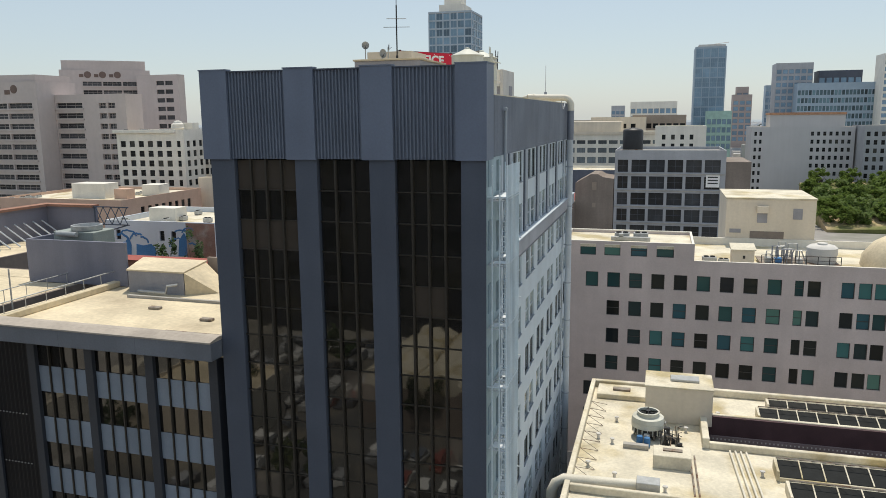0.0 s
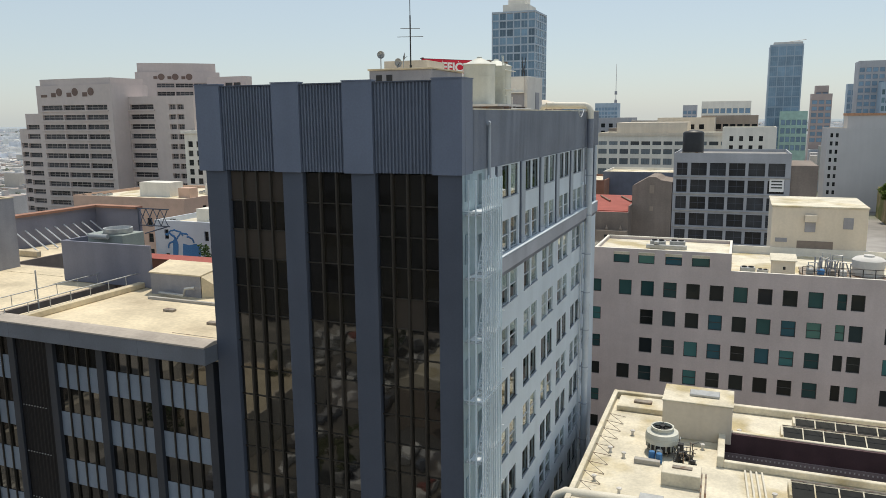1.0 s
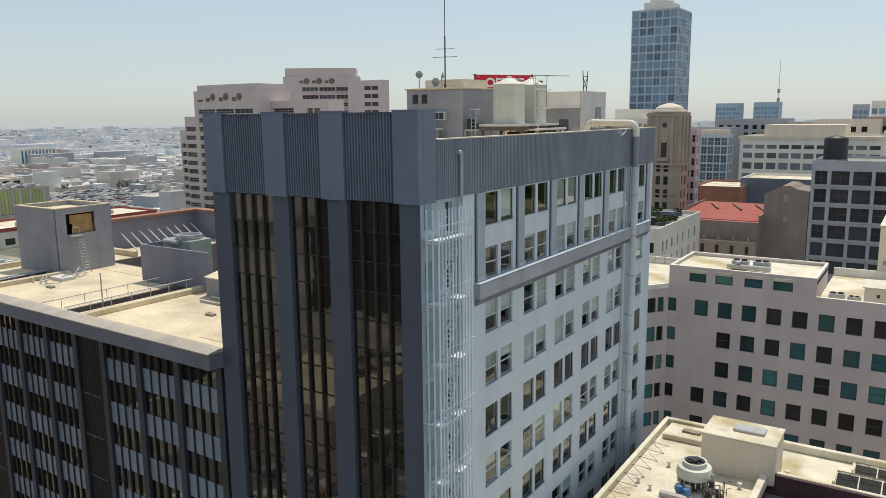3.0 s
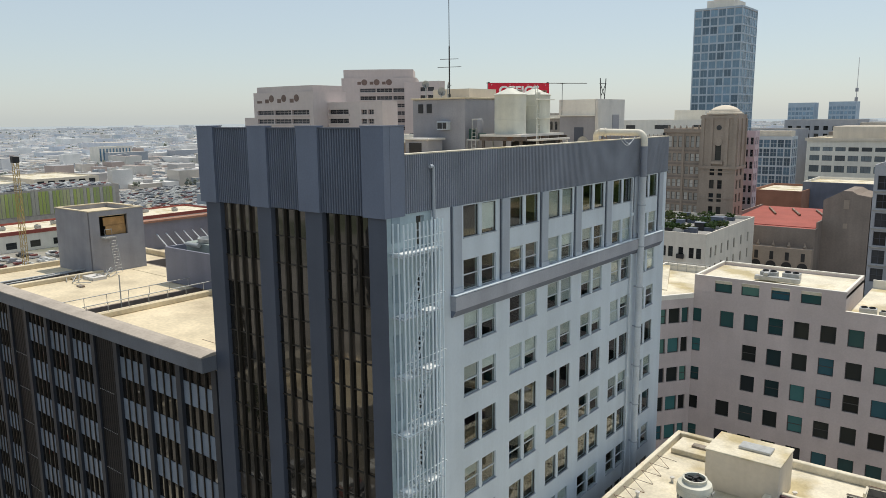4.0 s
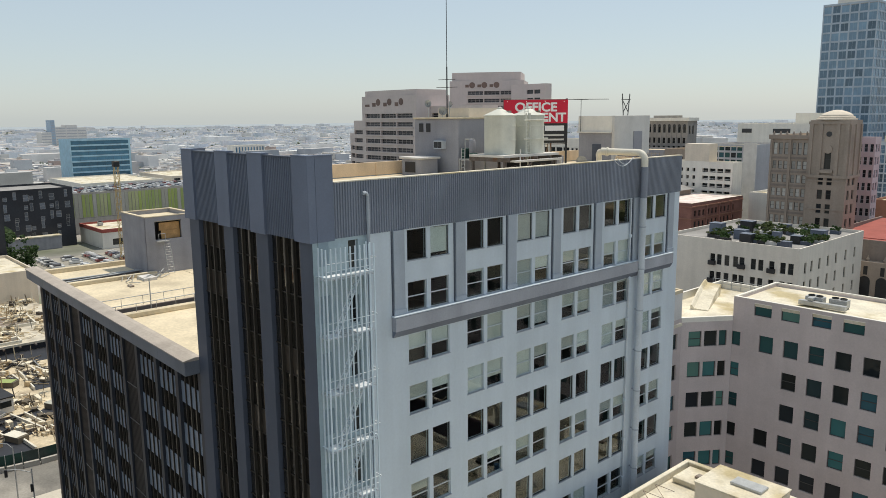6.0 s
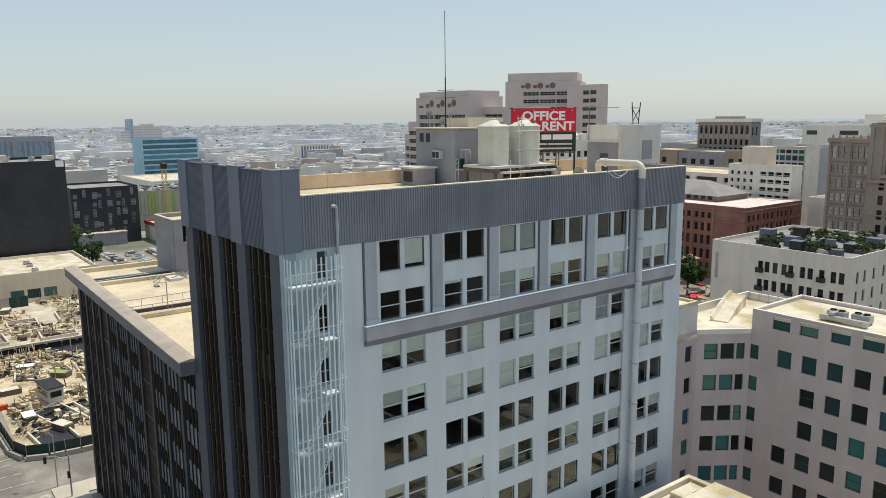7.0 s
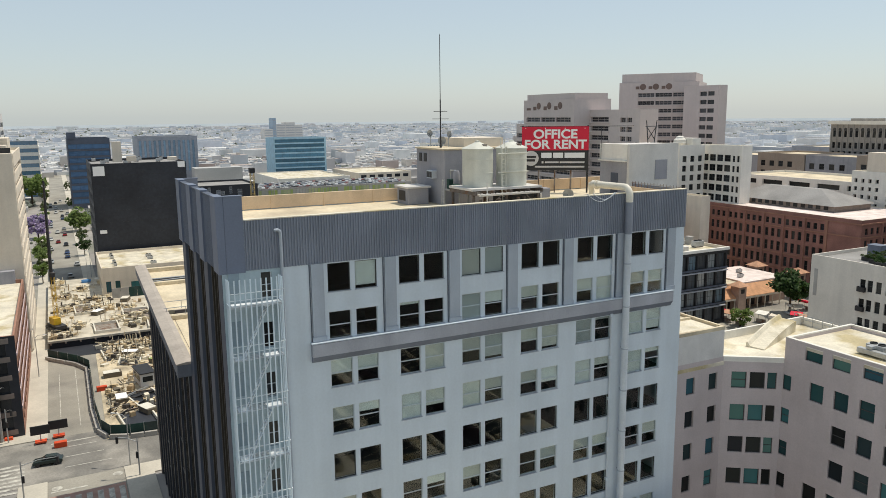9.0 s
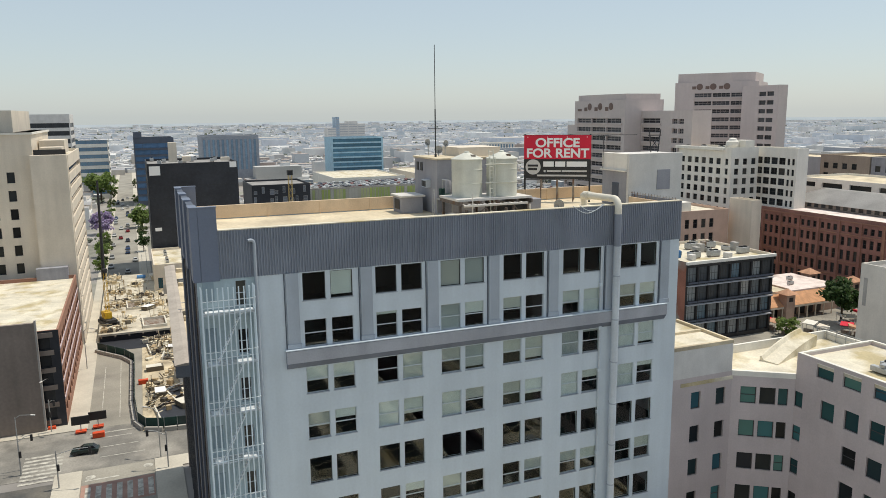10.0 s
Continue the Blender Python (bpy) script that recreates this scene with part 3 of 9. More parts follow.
for c, d in ((CAP[0][1], CAP[1][0]), (CAP[1][1], CAP[2][0]), (CAP[2][1], CAP[3][0])):
    bm = bmesh.new()
    ribbed(bm, (c, 0.16, 0), (1, 0, 0), d - c, 44.66, 49.74, 0.21, 0.1)
    box(bm, c + 0.003, d - 0.003, 0.19, 0.4, 44.66, 49.74)
    part("ribbed_panel", bm, slate_rib, tower)
    part("panel_coping", shape((box, c + 0.004, d - 0.004, 0.0, 0.46, 49.745, 49.82)), slate_metal, tower)
# returns of the front parapet at both corners
part("parapet_return", shape((box, -0.35, 0.06, 0.47, 1.72, 44.62, 49.86), (box, -0.4, 0.1, 0.475, 1.76, 49.865, 49.93)), cap_metal, tower)
part("parapet_return", shape((box, -17.6, -17.2, 0.47, 1.72, 44.62, 49.86), (box, -17.64, -17.16, 0.475, 1.76, 49.865, 49.93)), cap_metal, tower)
part("parapet_back", shape((box, -17.2, -0.36, 0.47, 0.6, ROOF_Z, 49.6)), brown_stucco, tower)
# bronze glazing
pane_cache = {}


def glass_pane(w, h, name, material):
    key = (round(w, 2), round(h, 2), name)
    if key not in pane_cache:
        pane_cache[key] = finish(shape((box, 0, w, 0, 0.03, 0, h)), name, material)
    return pane_cache[key]


tilt = random.Random(5)
for (a, b), n in zip(((PIL[0][1], PIL[1][0]), (PIL[1][1], PIL[2][0]), (PIL[2][1], PIL[3][0])), (4, 3, 4)):
    w = (b - a) / n
    for i in range(1, n):
        part("mullion", shape((box, a + i * w - 0.06, a + i * w + 0.06, 0.2, 0.5, 0, 44.62)), dark_mullion, tower)
    part("lower_glazing", shape((box, a + 0.003, b - 0.003, 0.42, 0.45, 0, 44.6 - 1.835 * 17)), bronze_glass, tower)
    for k in range(17):
        z = 44.6 - 1.835 * (k + 1)
        part("transom", shape((box, a + 0.003, b - 0.003, 0.36, 0.47, z - 0.035, z + 0.035)), dark_mullion, tower)
        for i in range(n):
            # Left bay's top row: blind colour stands in for lit tan ceilings.
            drawn = (a < -14 and k in (0, 2)) or (a > -6 and k == 4 and i in (1, 2)) or (a > -6 and k == 9 and i == 3) or (-11 < a < -9 and k == 7 and i > 0) or (a < -14 and k == 11 and i < 2)
            part("pane", glass_pane(w - 0.12, 1.77, "blind_pane" if drawn else "pane", blind_glass if drawn else bronze_glass), None, tower, m=pose(a + i * w + 0.06, 0.42, z + 0.035, tilt.uniform(-0.25, 0.25), 0, tilt.uniform(-0.35, 0.35)))
part("front_backing", shape((box, -17.2, -0.1, 0.6, 0.98, 0, 44.6)), dark_mullion, tower)

# long side: pierced painted wall, sash windows in pairs, ledge, raised strips
rects = [(y + o, z, 1.72, 2.08) for y in COLS for z in ROW_Z for o in (0.0, 2.1)]
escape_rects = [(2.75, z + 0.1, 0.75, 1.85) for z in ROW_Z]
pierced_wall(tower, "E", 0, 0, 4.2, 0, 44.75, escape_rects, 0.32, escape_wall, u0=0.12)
pierced_wall(tower, "E", 0, 0, TL, 0, 44.75, rects, 0.32, pale_paint, u0=4.2)
part("wall", shape((box, -17.35, -17.1, 1.0, 48.3, 0, 46.9)), pale_paint, tower)
part("wall", shape((box, -17.1, -7.62, 48.0, 48.3, 0, 46.9)), brown_stucco, tower)
part("wall", shape((box, -7.9, -7.6, 42.0, 48.3, 0, 46.8)), brown_stucco, tower)
part("wall", shape((box, -7.3, -0.01, 41.7, 41.99, 0, 46.9)), pale_paint, tower)
frame_bm = bmesh.new()
W, Hh, t = 1.72, 2.08, 0.05
for x0, x1, z0, z1, y0 in ((0, W, 0, t, 0.03), (0, W, Hh - t, Hh, 0.03), (0, t, t, Hh - t, 0.03), (W - t, W, t, Hh - t, 0.03), (t, W - t, Hh * 0.5 - 0.035, Hh * 0.5 + 0.035, 0.015)):
    box(frame_bm, x0, x1, y0, 0.1, z0, z1)
sash = finish(frame_bm, "window", white_trim)
frame_bm = bmesh.new()
for x0, x1, z0, z1 in ((0, W, 0, t), (0, W, Hh - t, Hh), (0, t, t, Hh - t), (W - t, W, t, Hh - t)):
    box(frame_bm, x0, x1, 0.03, 0.1, z0, z1)
fixed = finish(frame_bm, "window", window_trim)
sill = finish(shape((box, -0.05, W + 0.05, -0.13, 0.05, -0.06, 0.0)), "sill", pale_trim)
rng = random.Random(11)
FIXED_ROWS = {0, 4, 6, 8}
# how far the blinds hang, in tenths of the opening, window by window along each storey
# Second row from the top, tenth window: full blind stands for a reflection.
BLINDS = ["080099000000", "001094405955", "550958589198", "539694569392", "000000000000", "300350054505", "000000000000"]
for ci, y in enumerate(COLS):
    for k, z in enumerate(ROW_Z):
        for o in (0.0, 2.1):
            m = Matrix.Translation((-0.06, y + o, z)) @ pose(0, 0, 0, 0, 0, 90)
            plain = k in FIXED_ROWS
            w = part("window", fixed if plain else sash, None, tower, m=m)
            part("pane", glass_pane(W - 0.1, Hh - 0.1, "clear_pane", clear), None, w, m=pose(0.05, 0.05, 0.05, rng.uniform(-0.3, 0.3), 0, rng.uniform(-0.4, 0.4)))
            part("sill", sill, None, w)
            tenths = int(BLINDS[k][2 * ci + (o > 0)]) if k < len(BLINDS) else rng.choice((0, 0, 0, 0, 3, 5, 5, 6, 9)) * (k not in FIXED_ROWS)
            drop = round((Hh - 0.1) * tenths / 9, 1)
            if drop:
                part("blind", glass_pane(W - 0.12, round(drop, 1), "blind", blind_cloth), None, w, m=pose(0.06, 0.11, Hh - 0.05 - round(drop, 1)))
for z in ROW_Z:
    part("door", shape((box, 0.003, 0.05, 0.5, 1.25, z + 0.55, z + 2.25)), escape_door, tower)
    part("window", far_window(0.75, 1.85, dark_glass, white_trim, (0, 1)), None, tower, m=Matrix.Translation((-0.2, 2.75, z + 0.1)) @ pose(0, 0, 0, 0, 0, 90))
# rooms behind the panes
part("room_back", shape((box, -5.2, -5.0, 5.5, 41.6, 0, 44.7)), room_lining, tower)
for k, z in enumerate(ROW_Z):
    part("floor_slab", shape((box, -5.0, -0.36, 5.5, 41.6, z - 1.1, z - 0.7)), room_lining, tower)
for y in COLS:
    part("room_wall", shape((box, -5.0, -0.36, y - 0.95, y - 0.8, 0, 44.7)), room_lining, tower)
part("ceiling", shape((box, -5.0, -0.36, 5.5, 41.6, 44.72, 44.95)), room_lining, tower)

ledge = bmesh.new()
prof = [(0.0, 38.9), (0.44, 38.86), (0.44, 37.93), (0.0, 37.93)]
ends = [[ledge.verts.new((x, y, z)) for x, z in prof] for y in (6.1, 40.6)]
for i in range(len(prof) - 1):
    ledge.faces.new((ends[0][i], ends[0][i + 1], ends[1][i + 1], ends[1][i]))
ledge.faces.new(ends[0]), ledge.faces.new(ends[1][::-1])
part("ledge", ledge, ledge_paint, tower)
# Underside in dark slate, so the ledge's shade sits in its colour.
soffit = bmesh.new()
prof = [(0.0, 37.926), (0.43, 37.926), (0.12, 37.46), (0.0, 37.46)]
ends = [[soffit.verts.new((x, y, z)) for x, z in prof] for y in (6.13, 40.57)]
for i in range(4):
    soffit.faces.new((ends[0][i], ends[0][(i + 1) % 4], ends[1][(i + 1) % 4], ends[1][i]))
soffit.faces.new(ends[0]), soffit.faces.new(ends[1][::-1])
part("ledge_soffit", soffit, slate_rib, tower)
# Added pale strip along the top for the ledge's sunlit edge.
part("ledge_cap", shape((box, 0.0, 0.46, 6.05, 40.65, 38.905, 38.97)), pale_paint, tower)
for i in range(7):
    y = (6.29, 11.96, 17.42, 22.81, 28.42, 34.1, 39.96)[i]
    part("raised_strip", shape((box, 0.003, 0.14, y, y + 0.93, 39.3, 44.73), (box, 0.003, 0.2, y - 0.06, y + 1.01, 39.0, 39.35)), pale_trim, tower)
    # Thin dark strip at the left edge stands in for its shadow line.
    part("conduit", shape((box, 0.003, 0.09, y - 0.13, y - 0.07, 39.0, 44.73)), slate_metal, tower)

# ribbed band and parapet of the long side
bm = bmesh.new()
ribbed(bm, (0.02, 1.73, 0), (0, 1, 0), 40.25, 44.74, 48.2, 0.2, 0.08)
part("ribbed_band", bm, band_metal, tower)
part("band_end", shape((box, -7.3, 0.07, 41.99, 42.06, 44.74, 48.2)), band_metal, tower)
part("parapet", shape((box, -0.4, 0.0, 1.73, 41.95, 44.74, 48.2), (box, -0.45, 0.1, 1.77, 42.08, 48.2, 48.27)), white_roof, tower)
part("parapet", shape((box, -17.35, -17.0, 1.73, 48.3, 46.9, 48.05), (box, -7.3, -0.45, 41.65, 41.98, 46.9, 47.9)), tan_wall, tower)
for y in range(3, 48, 5):
    part("parapet_rib", shape((box, -17.0, -16.94, y, y + 0.09, ROOF_Z, 48.04)), tan_wall, tower)
part("roof", shape((box, -17.05, -0.38, 0.6, 41.7, 46.4, ROOF_Z), (box, -17.05, -7.92, 41.7, 48.0, 46.4, ROOF_Z)), cream_roof, tower)

# plant on the tower's roof
house = thing("penthouse", (0, 0, ROOF_Z), "grey painted lift penthouse on the tower roof", "penthouse")
part("wall", shape((box, -17.0, -11.0, 22.8, 30.6, 0, 5.1)), house_grey, house, bevel=0.03)
part("roof", shape((box, -17.1, -10.85, 22.65, 30.7, 5.1, 5.25)), cream_roof, house, bevel=0.02)
part("parapet", shape((box, -16.95, -12.7, 25.8, 30.2, 5.25, 6.1)), cream_stucco, house)
part("window", shape((box, -16.3, -15.75, 22.74, 22.8, 3.9, 4.7)), black_metal, house)
part("window", shape((box, -15.3, -14.75, 22.74, 22.8, 3.9, 4.7)), black_metal, house)
ac = thing("window_air_conditioner", (-13.2, 22.8, ROOF_Z + 2.4), "white window air conditioner in the penthouse wall", "air conditioner")
part("cabinet", shape((box, -0.6, 0.6, -0.5, 0.0, 0, 0.75)), white_trim, ac, bevel=0.03)
part("grille", shape((box, -0.5, 0.0, -0.53, -0.5, 0.1, 0.65), (box, 0.08, 0.5, -0.53, -0.5, 0.1, 0.65)), black_metal, ac)
bm = bmesh.new()
lathe(bm, 0, 0, [(0.11, 0), (0.11, 0.3), (0.06, 0.32), (0.06, 4.5), (0.035, 4.52), (0.03, 10.4), (0.0, 10.5)], 10)
mast = thing("antenna_mast", (-13.3, 23.6, ROOF_Z + 5.25), "thin dark antenna mast with cross arms", "antenna")
part("pole", bm, black_metal, mast)
for z, s in ((2.7, 1.1), (3.4, 0.8)):
    part("cross_arm", shape((rod, (-s, -0.3, z), (s, 0.3, z), 0.025, 6)), black_metal, mast)


def dish(at, r, yaw, h=0.8):
    d = thing("satellite_dish", at, "grey satellite dish on a short post", "satellite dish", "rooftop dishes", yaw=yaw)
    bm = bmesh.new()
    rings = [[bm.verts.new((0.35 * r * (s * s) - 0.1, s * r * math.cos(a * math.pi / 8), h + s * r * math.sin(a * math.pi / 8))) for a in range(16)] for s in (0.15, 0.5, 0.8, 1.0)]
    for lo, hi in zip(rings, rings[1:]):
        for i in range(16):
            bm.faces.new((lo[i], lo[(i + 1) % 16], hi[(i + 1) % 16], hi[i]))
    bm.faces.new(rings[0])
    bmesh.ops.solidify(bm, geom=bm.faces[:], thickness=0.03)
    part("reflector", bm, galvanised, d, smooth=True)
    part("post", shape((rod, (-0.1, 0, 0), (-0.1, 0, h), 0.05, 8)), galvanised, d)
    part("feed_arm", shape((rod, (-0.05, 0, h - r * 0.7), (r * 0.7, 0, h), 0.02, 6)), black_metal, d)


dish((-16.4, 24.0, ROOF_Z + 5.25), 0.34, -60, 1.3)
dish((-15.0, 24.6, ROOF_Z + 5.25), 0.4, -30, 0.6)
dish((-14.6, 25.2, ROOF_Z + 5.25), 0.34, 20, 1.2)
dish((-4.2, 31.9, ROOF_Z), 0.5, -50, 1.15)
vent = thing("roof_vent_box", (0, 0, ROOF_Z), "grey sheet metal vent box with a pale lid", "vent")
part("body", shape((box, -15.6, -13.0, 20.0, 22.1, 0, 1.55)), house_grey, vent, bevel=0.03)
part("lid", shape((box, -15.8, -12.8, 19.8, 22.3, 1.55, 1.72)), house_light, vent, bevel=0.02)
part("grille", shape((box, -15.1, -13.7, 19.95, 20.0, 0.35, 1.3)), black_metal, vent)


def water_tank(at, r):
    k = thing("water_tank", at, "white painted steel water tank with a conical lid", "water tank", "rooftop tanks")
    part("shell", shape((lathe, 0, 0, [(r, 0), (r, 1.17), (r + 0.02, 1.18), (r + 0.02, 1.24), (r, 1.25), (r, 2.35), (r + 0.02, 2.36), (r + 0.02, 2.42), (r, 2.43), (r, 3.28)], 40)), tank_paint, k, smooth=True)
    part("lid", shape((lathe, 0, 0, [(r + 0.07, 3.26), (r + 0.07, 3.34), (0.22, 3.88), (0.22, 3.98), (0.05, 4.02)], 40)), tank_paint, k, smooth=True)
    part("hatch", shape((box, r * 0.57 - 0.18, r * 0.57 + 0.18, r * 0.18 - 0.18, r * 0.18 + 0.18, 3.48, 3.72)), rust_steel, k)
    return k


water_tank((-7.1, 24.1, 48.85), 1.36)
water_tank((-6.6, 27.3, 48.85), 1.37)
stand = thing("tank_stand", (0, 0, ROOF_Z), "rusty steel beam stand under two water tanks", "tank stand")
part("deck", shape((box, -9.0, -4.8, 22.2, 29.4, 1.85, 2.04)), house_light, stand)
for y in (22.4, 24.2, 26.0, 27.8, 29.2):
    part("beam", shape((box, -9.1, -4.4, y - 0.08, y + 0.08, 1.5, 1.85)), dark_rust, stand)
for x in (-8.8, -5.0):
    for y in (22.5, 25.8, 29.1):
        part("post", shape((box, x - 0.1, x + 0.1, y - 0.1, y + 0.1, 0, 1.5)), dark_rust, stand)
part("base_block", shape((box, -8.6, -5.4, 26.6, 29.0, 0, 1.3)), black_metal, stand)
part("grating", shape(*[(box, -4.8, -3.7, 22.6 + i * 0.5, 22.72 + i * 0.5, 1.5, 1.62) for i in range(12)]), house_light, stand)
part("edge_beam", shape((box, -3.76, -3.62, 22.3, 28.4, 1.5, 1.68)), house_light, stand, bevel=0.02)
part("edge_rail", shape((rod, (-3.7, 22.4, 0.7), (-3.7, 28.3, 0.7), 0.05, 6), (rod, (-3.7, 22.4, 0.0), (-3.7, 24.5, 1.5), 0.05, 6), (rod, (-3.7, 27.0, 1.5), (-3.7, 28.3, 0.0), 0.05, 6)), dark_rust, stand)
part("pump_row", shape(*[(lathe, -4.5 - 0.5 * (i % 2), 22.9 + i * 0.95, [(0.22, 0.0), (0.26, 0.1), (0.26, 0.75), (0.14, 0.9), (0.14, 1.15)], 12) for i in range(6)]), dark_rust, stand, smooth=True)
part("feed_pipe", shape((bent_pipe, [(-4.2, 22.0, 0.25), (-4.2, 28.6, 0.25), (-4.2, 28.9, 0.5), (-4.2, 28.9, 1.4)], 0.1, 8), (bent_pipe, [(-4.9, 21.6, 0.5), (-4.9, 26.0, 0.5), (-5.6, 26.2, 0.5), (-5.6, 26.2, 1.5)], 0.08, 8), (rod, (-3.9, 23.2, 0.0), (-3.9, 23.2, 2.6), 0.05, 6)), house_light, stand, smooth=True)
part("side_box", shape((box, -8.0, -5.2, 29.5, 30.6, 0, 1.7)), house_grey, stand, bevel=0.04)


def ladder(at, h, yaw, lean=0.0, w=0.42, name="ladder", mat=galvanised, label="pale metal ladder"):
    k = thing(name, at, label, "ladder", yaw=yaw)
    for s in (-w / 2, w / 2):
        part("rail", shape((rod, (s, 0, 0), (s, lean, h), 0.035, 6)), mat, k)
    rung = finish(shape((rod, (-w / 2, 0, 0), (w / 2, 0, 0), 0.02, 6)), "rung", mat)
    for i in range(int(h / 0.32)):
        z = 0.25 + i * 0.32
        part("rung", rung, None, k, m=pose(0, lean * z / h, z))
    return k


ladder((-5.0, 25.7, ROOF_Z), 6.2, 90, 0.5, mat=tank_paint, label="white metal ladder against a water tank")
ladder((-9.3, 21.7, ROOF_Z), 2.6, 0, 0.1, label="short metal ladder at the tank stand")
pipes = thing("tank_pipework", (0, 0, 48.85), "pale pipes and rails across two water tanks", "pipework")
for z in (1.3, 2.9):
    part("rail", shape((rod, (-5.1, 25.0, z), (-5.05, 28.1, z), 0.05, 6)), tank_paint, pipes)
for y in (25.5, 25.85, 26.0):
    part("riser", shape((rod, (-5.3, y, -0.4), (-5.3, y, 3.5), 0.05, 6)), tank_paint, pipes)
pump = thing("pressure_vessel", (-9.8, 23.4, 48.4), "grey pressure vessel with pumps on a small frame", "pump")
part("vessel", shape((lathe, 0, 0, [(0.2, 0), (0.3, 0.12), (0.3, 1.5), (0.2, 1.7), (0.05, 1.74)], 20)), house_grey, pump, smooth=True)
part("frame", shape((box, -0.9, 0.9, -0.8, 0.8, -1.6, -1.45), (box, -0.9, 0.9, -0.8, 0.8, -0.12, 0.0), (box, -0.9, -0.8, -0.8, -0.7, -1.45, -0.12), (box, 0.8, 0.9, -0.8, -0.7, -1.45, -0.12), (box, -0.9, -0.8, 0.7, 0.8, -1.45, -0.12), (box, 0.8, 0.9, 0.7, 0.8, -1.45, -0.12)), galvanised, pump)
part("pump_body", shape((box, -0.8, -0.35, -0.6, 0.2, 0.0, 0.9), (box, 0.2, 0.7, -0.6, 0.0, 0, 0.5)), green_mesh, pump, bevel=0.03)
part("pump_pipe", shape((rod, (-0.6, -0.3, 0.9), (-0.6, -0.3, 1.7), 0.06, 8), (rod, (-0.6, -0.3, 1.7), (0.2, 0.0, 1.7), 0.06, 8)), galvanised, pump)


# billboard, set diagonally
def lettering(name, text, size, x, z, material, parent, bold=0.0, width=None):
    cu = bpy.data.curves.new(name, "FONT")
    cu.body, cu.size, cu.extrude, cu.offset, cu.align_x = text, size, 0.015, bold, "CENTER"
    tmp = bpy.data.objects.new(name, cu)
    scene.collection.objects.link(tmp)
    bpy.context.view_layer.update()
    me = bpy.data.meshes.new_from_object(tmp.evaluated_get(bpy.context.evaluated_depsgraph_get()))
    bpy.data.objects.remove(tmp)
    bpy.data.curves.remove(cu)
    me.materials.clear()
    me.materials.append(material)
    xs = [v.co.x for v in me.vertices]
    s = width / (max(xs) - min(xs)) if width else 1
    return part(name, me, None, parent, m=Matrix.Translation((x, -0.075, z)) @ pose(0, 0, 0, 90, 0, 0) @ Matrix.Diagonal((s, 1, 1, 1)))


SIGN_W = 7.0
sign = thing("billboard", (-17.1, 35.25, ROOF_Z), "red and black office rental billboard on steel posts", "billboard", yaw=math.degrees(math.atan2(5.75, 4.0)))
part("red_panel", shape((box, 0, SIGN_W, -0.06, 0, 4.5, 6.98)), sign_red, sign)
part("black_panel", shape((box, 0, SIGN_W, -0.06, 0, 2.4, 4.5)), sign_black, sign)
for x in (0.1, SIGN_W - 0.1):
    part("post", shape((box, x - 0.09, x + 0.09, 0.003, 0.2, 0, 7.1)), black_metal, sign)
for x in (1.8, 3.5, 5.2):
    part("post", shape((box, x - 0.07, x + 0.07, 0.003, 0.15, 0, 6.9)), rust_steel, sign)
    part("brace", shape((rod, (x, 0.15, 5.0), (x, 2.2, 0), 0.06, 6)), rust_steel, sign)
part("rail", shape((rod, (0, 0.1, 2.3), (SIGN_W, 0.1, 2.3), 0.05, 6), (rod, (-0.2, 0.1, 7.0), (SIGN_W + 4.6, 0.1, 7.0), 0.035, 6)), black_metal, sign)
lettering("lettering", "OFFICE", 1.28, 3.5, 5.78, sign_white, sign, 0.04, 4.6)
lettering("lettering", "FOR RENT", 1.28, 3.52, 4.7, sign_white, sign, 0.04, 6.5)
part("number_bar", shape((box, 2.05, 3.15, -0.075, -0.06, 3.7, 4.25), (box, 3.3, 4.35, -0.075, -0.06, 3.7, 4.25), (box, 4.5, 6.6, -0.075, -0.06, 3.7, 4.25)), sign_white, sign)
part("text_bar", shape((box, 2.1, 2.3, -0.075, -0.06, 3.12, 3.35), (box, 2.45, 3.9, -0.075, -0.06, 3.15, 3.33), (box, 4.0, 6.6, -0.075, -0.06, 3.15, 3.33), (box, 1.4, 6.6, -0.075, -0.06, 2.68, 2.86)), house_light, sign)
part("round_badge", shape((rod, (0.98, -0.062, 3.66), (0.98, -0.08, 3.66), 0.8, 28)), house_light, sign)
part("badge_bar", shape((box, 0.4, 1.5, -0.09, -0.082, 3.7, 3.92), (box, 0.45, 1.4, -0.09, -0.082, 3.32, 3.57)), sign_black, sign)
for i in range(7):
    part("lamp_dot", shape((rod, (0.4 + i * 1.03, -0.062, 6.8 - 0.45 * (i % 2)), (0.4 + i * 1.03, -0.08, 6.8 - 0.45 * (i % 2)), 0.05, 8)), sign_white, sign)

lift = thing("lift_house", (0, 0, ROOF_Z), "pale plaster stair house with a lower grey porch", "stair house")
part("side_wall", shape((box, -7.95, -7.62, 41.8, 48.3, 0, 5.25)), house_light, lift, bevel=0.02)
part("wall", shape((box, -12.2, -7.96, 42.6, 48.3, 0, 5.15)), house_light, lift, bevel=0.02)
# Porch grey holds the front's shade, the white above its brighter light.
part("porch", shape((box, -12.2, -7.96, 41.85, 42.6, 0, 3.45)), house_grey, lift, bevel=0.02)
part("porch_roof", shape((box, -12.3, -7.97, 41.6, 42.58, 3.46, 3.6)), white_stucco, lift)
part("upper_wall", shape((box, -12.25, -7.97, 41.8, 42.58, 3.61, 5.22)), white_stucco, lift)
part("door", shape((box, -10.4, -9.3, 41.8, 41.85, 0.1, 2.3)), slate_metal, lift, bevel=0.01)
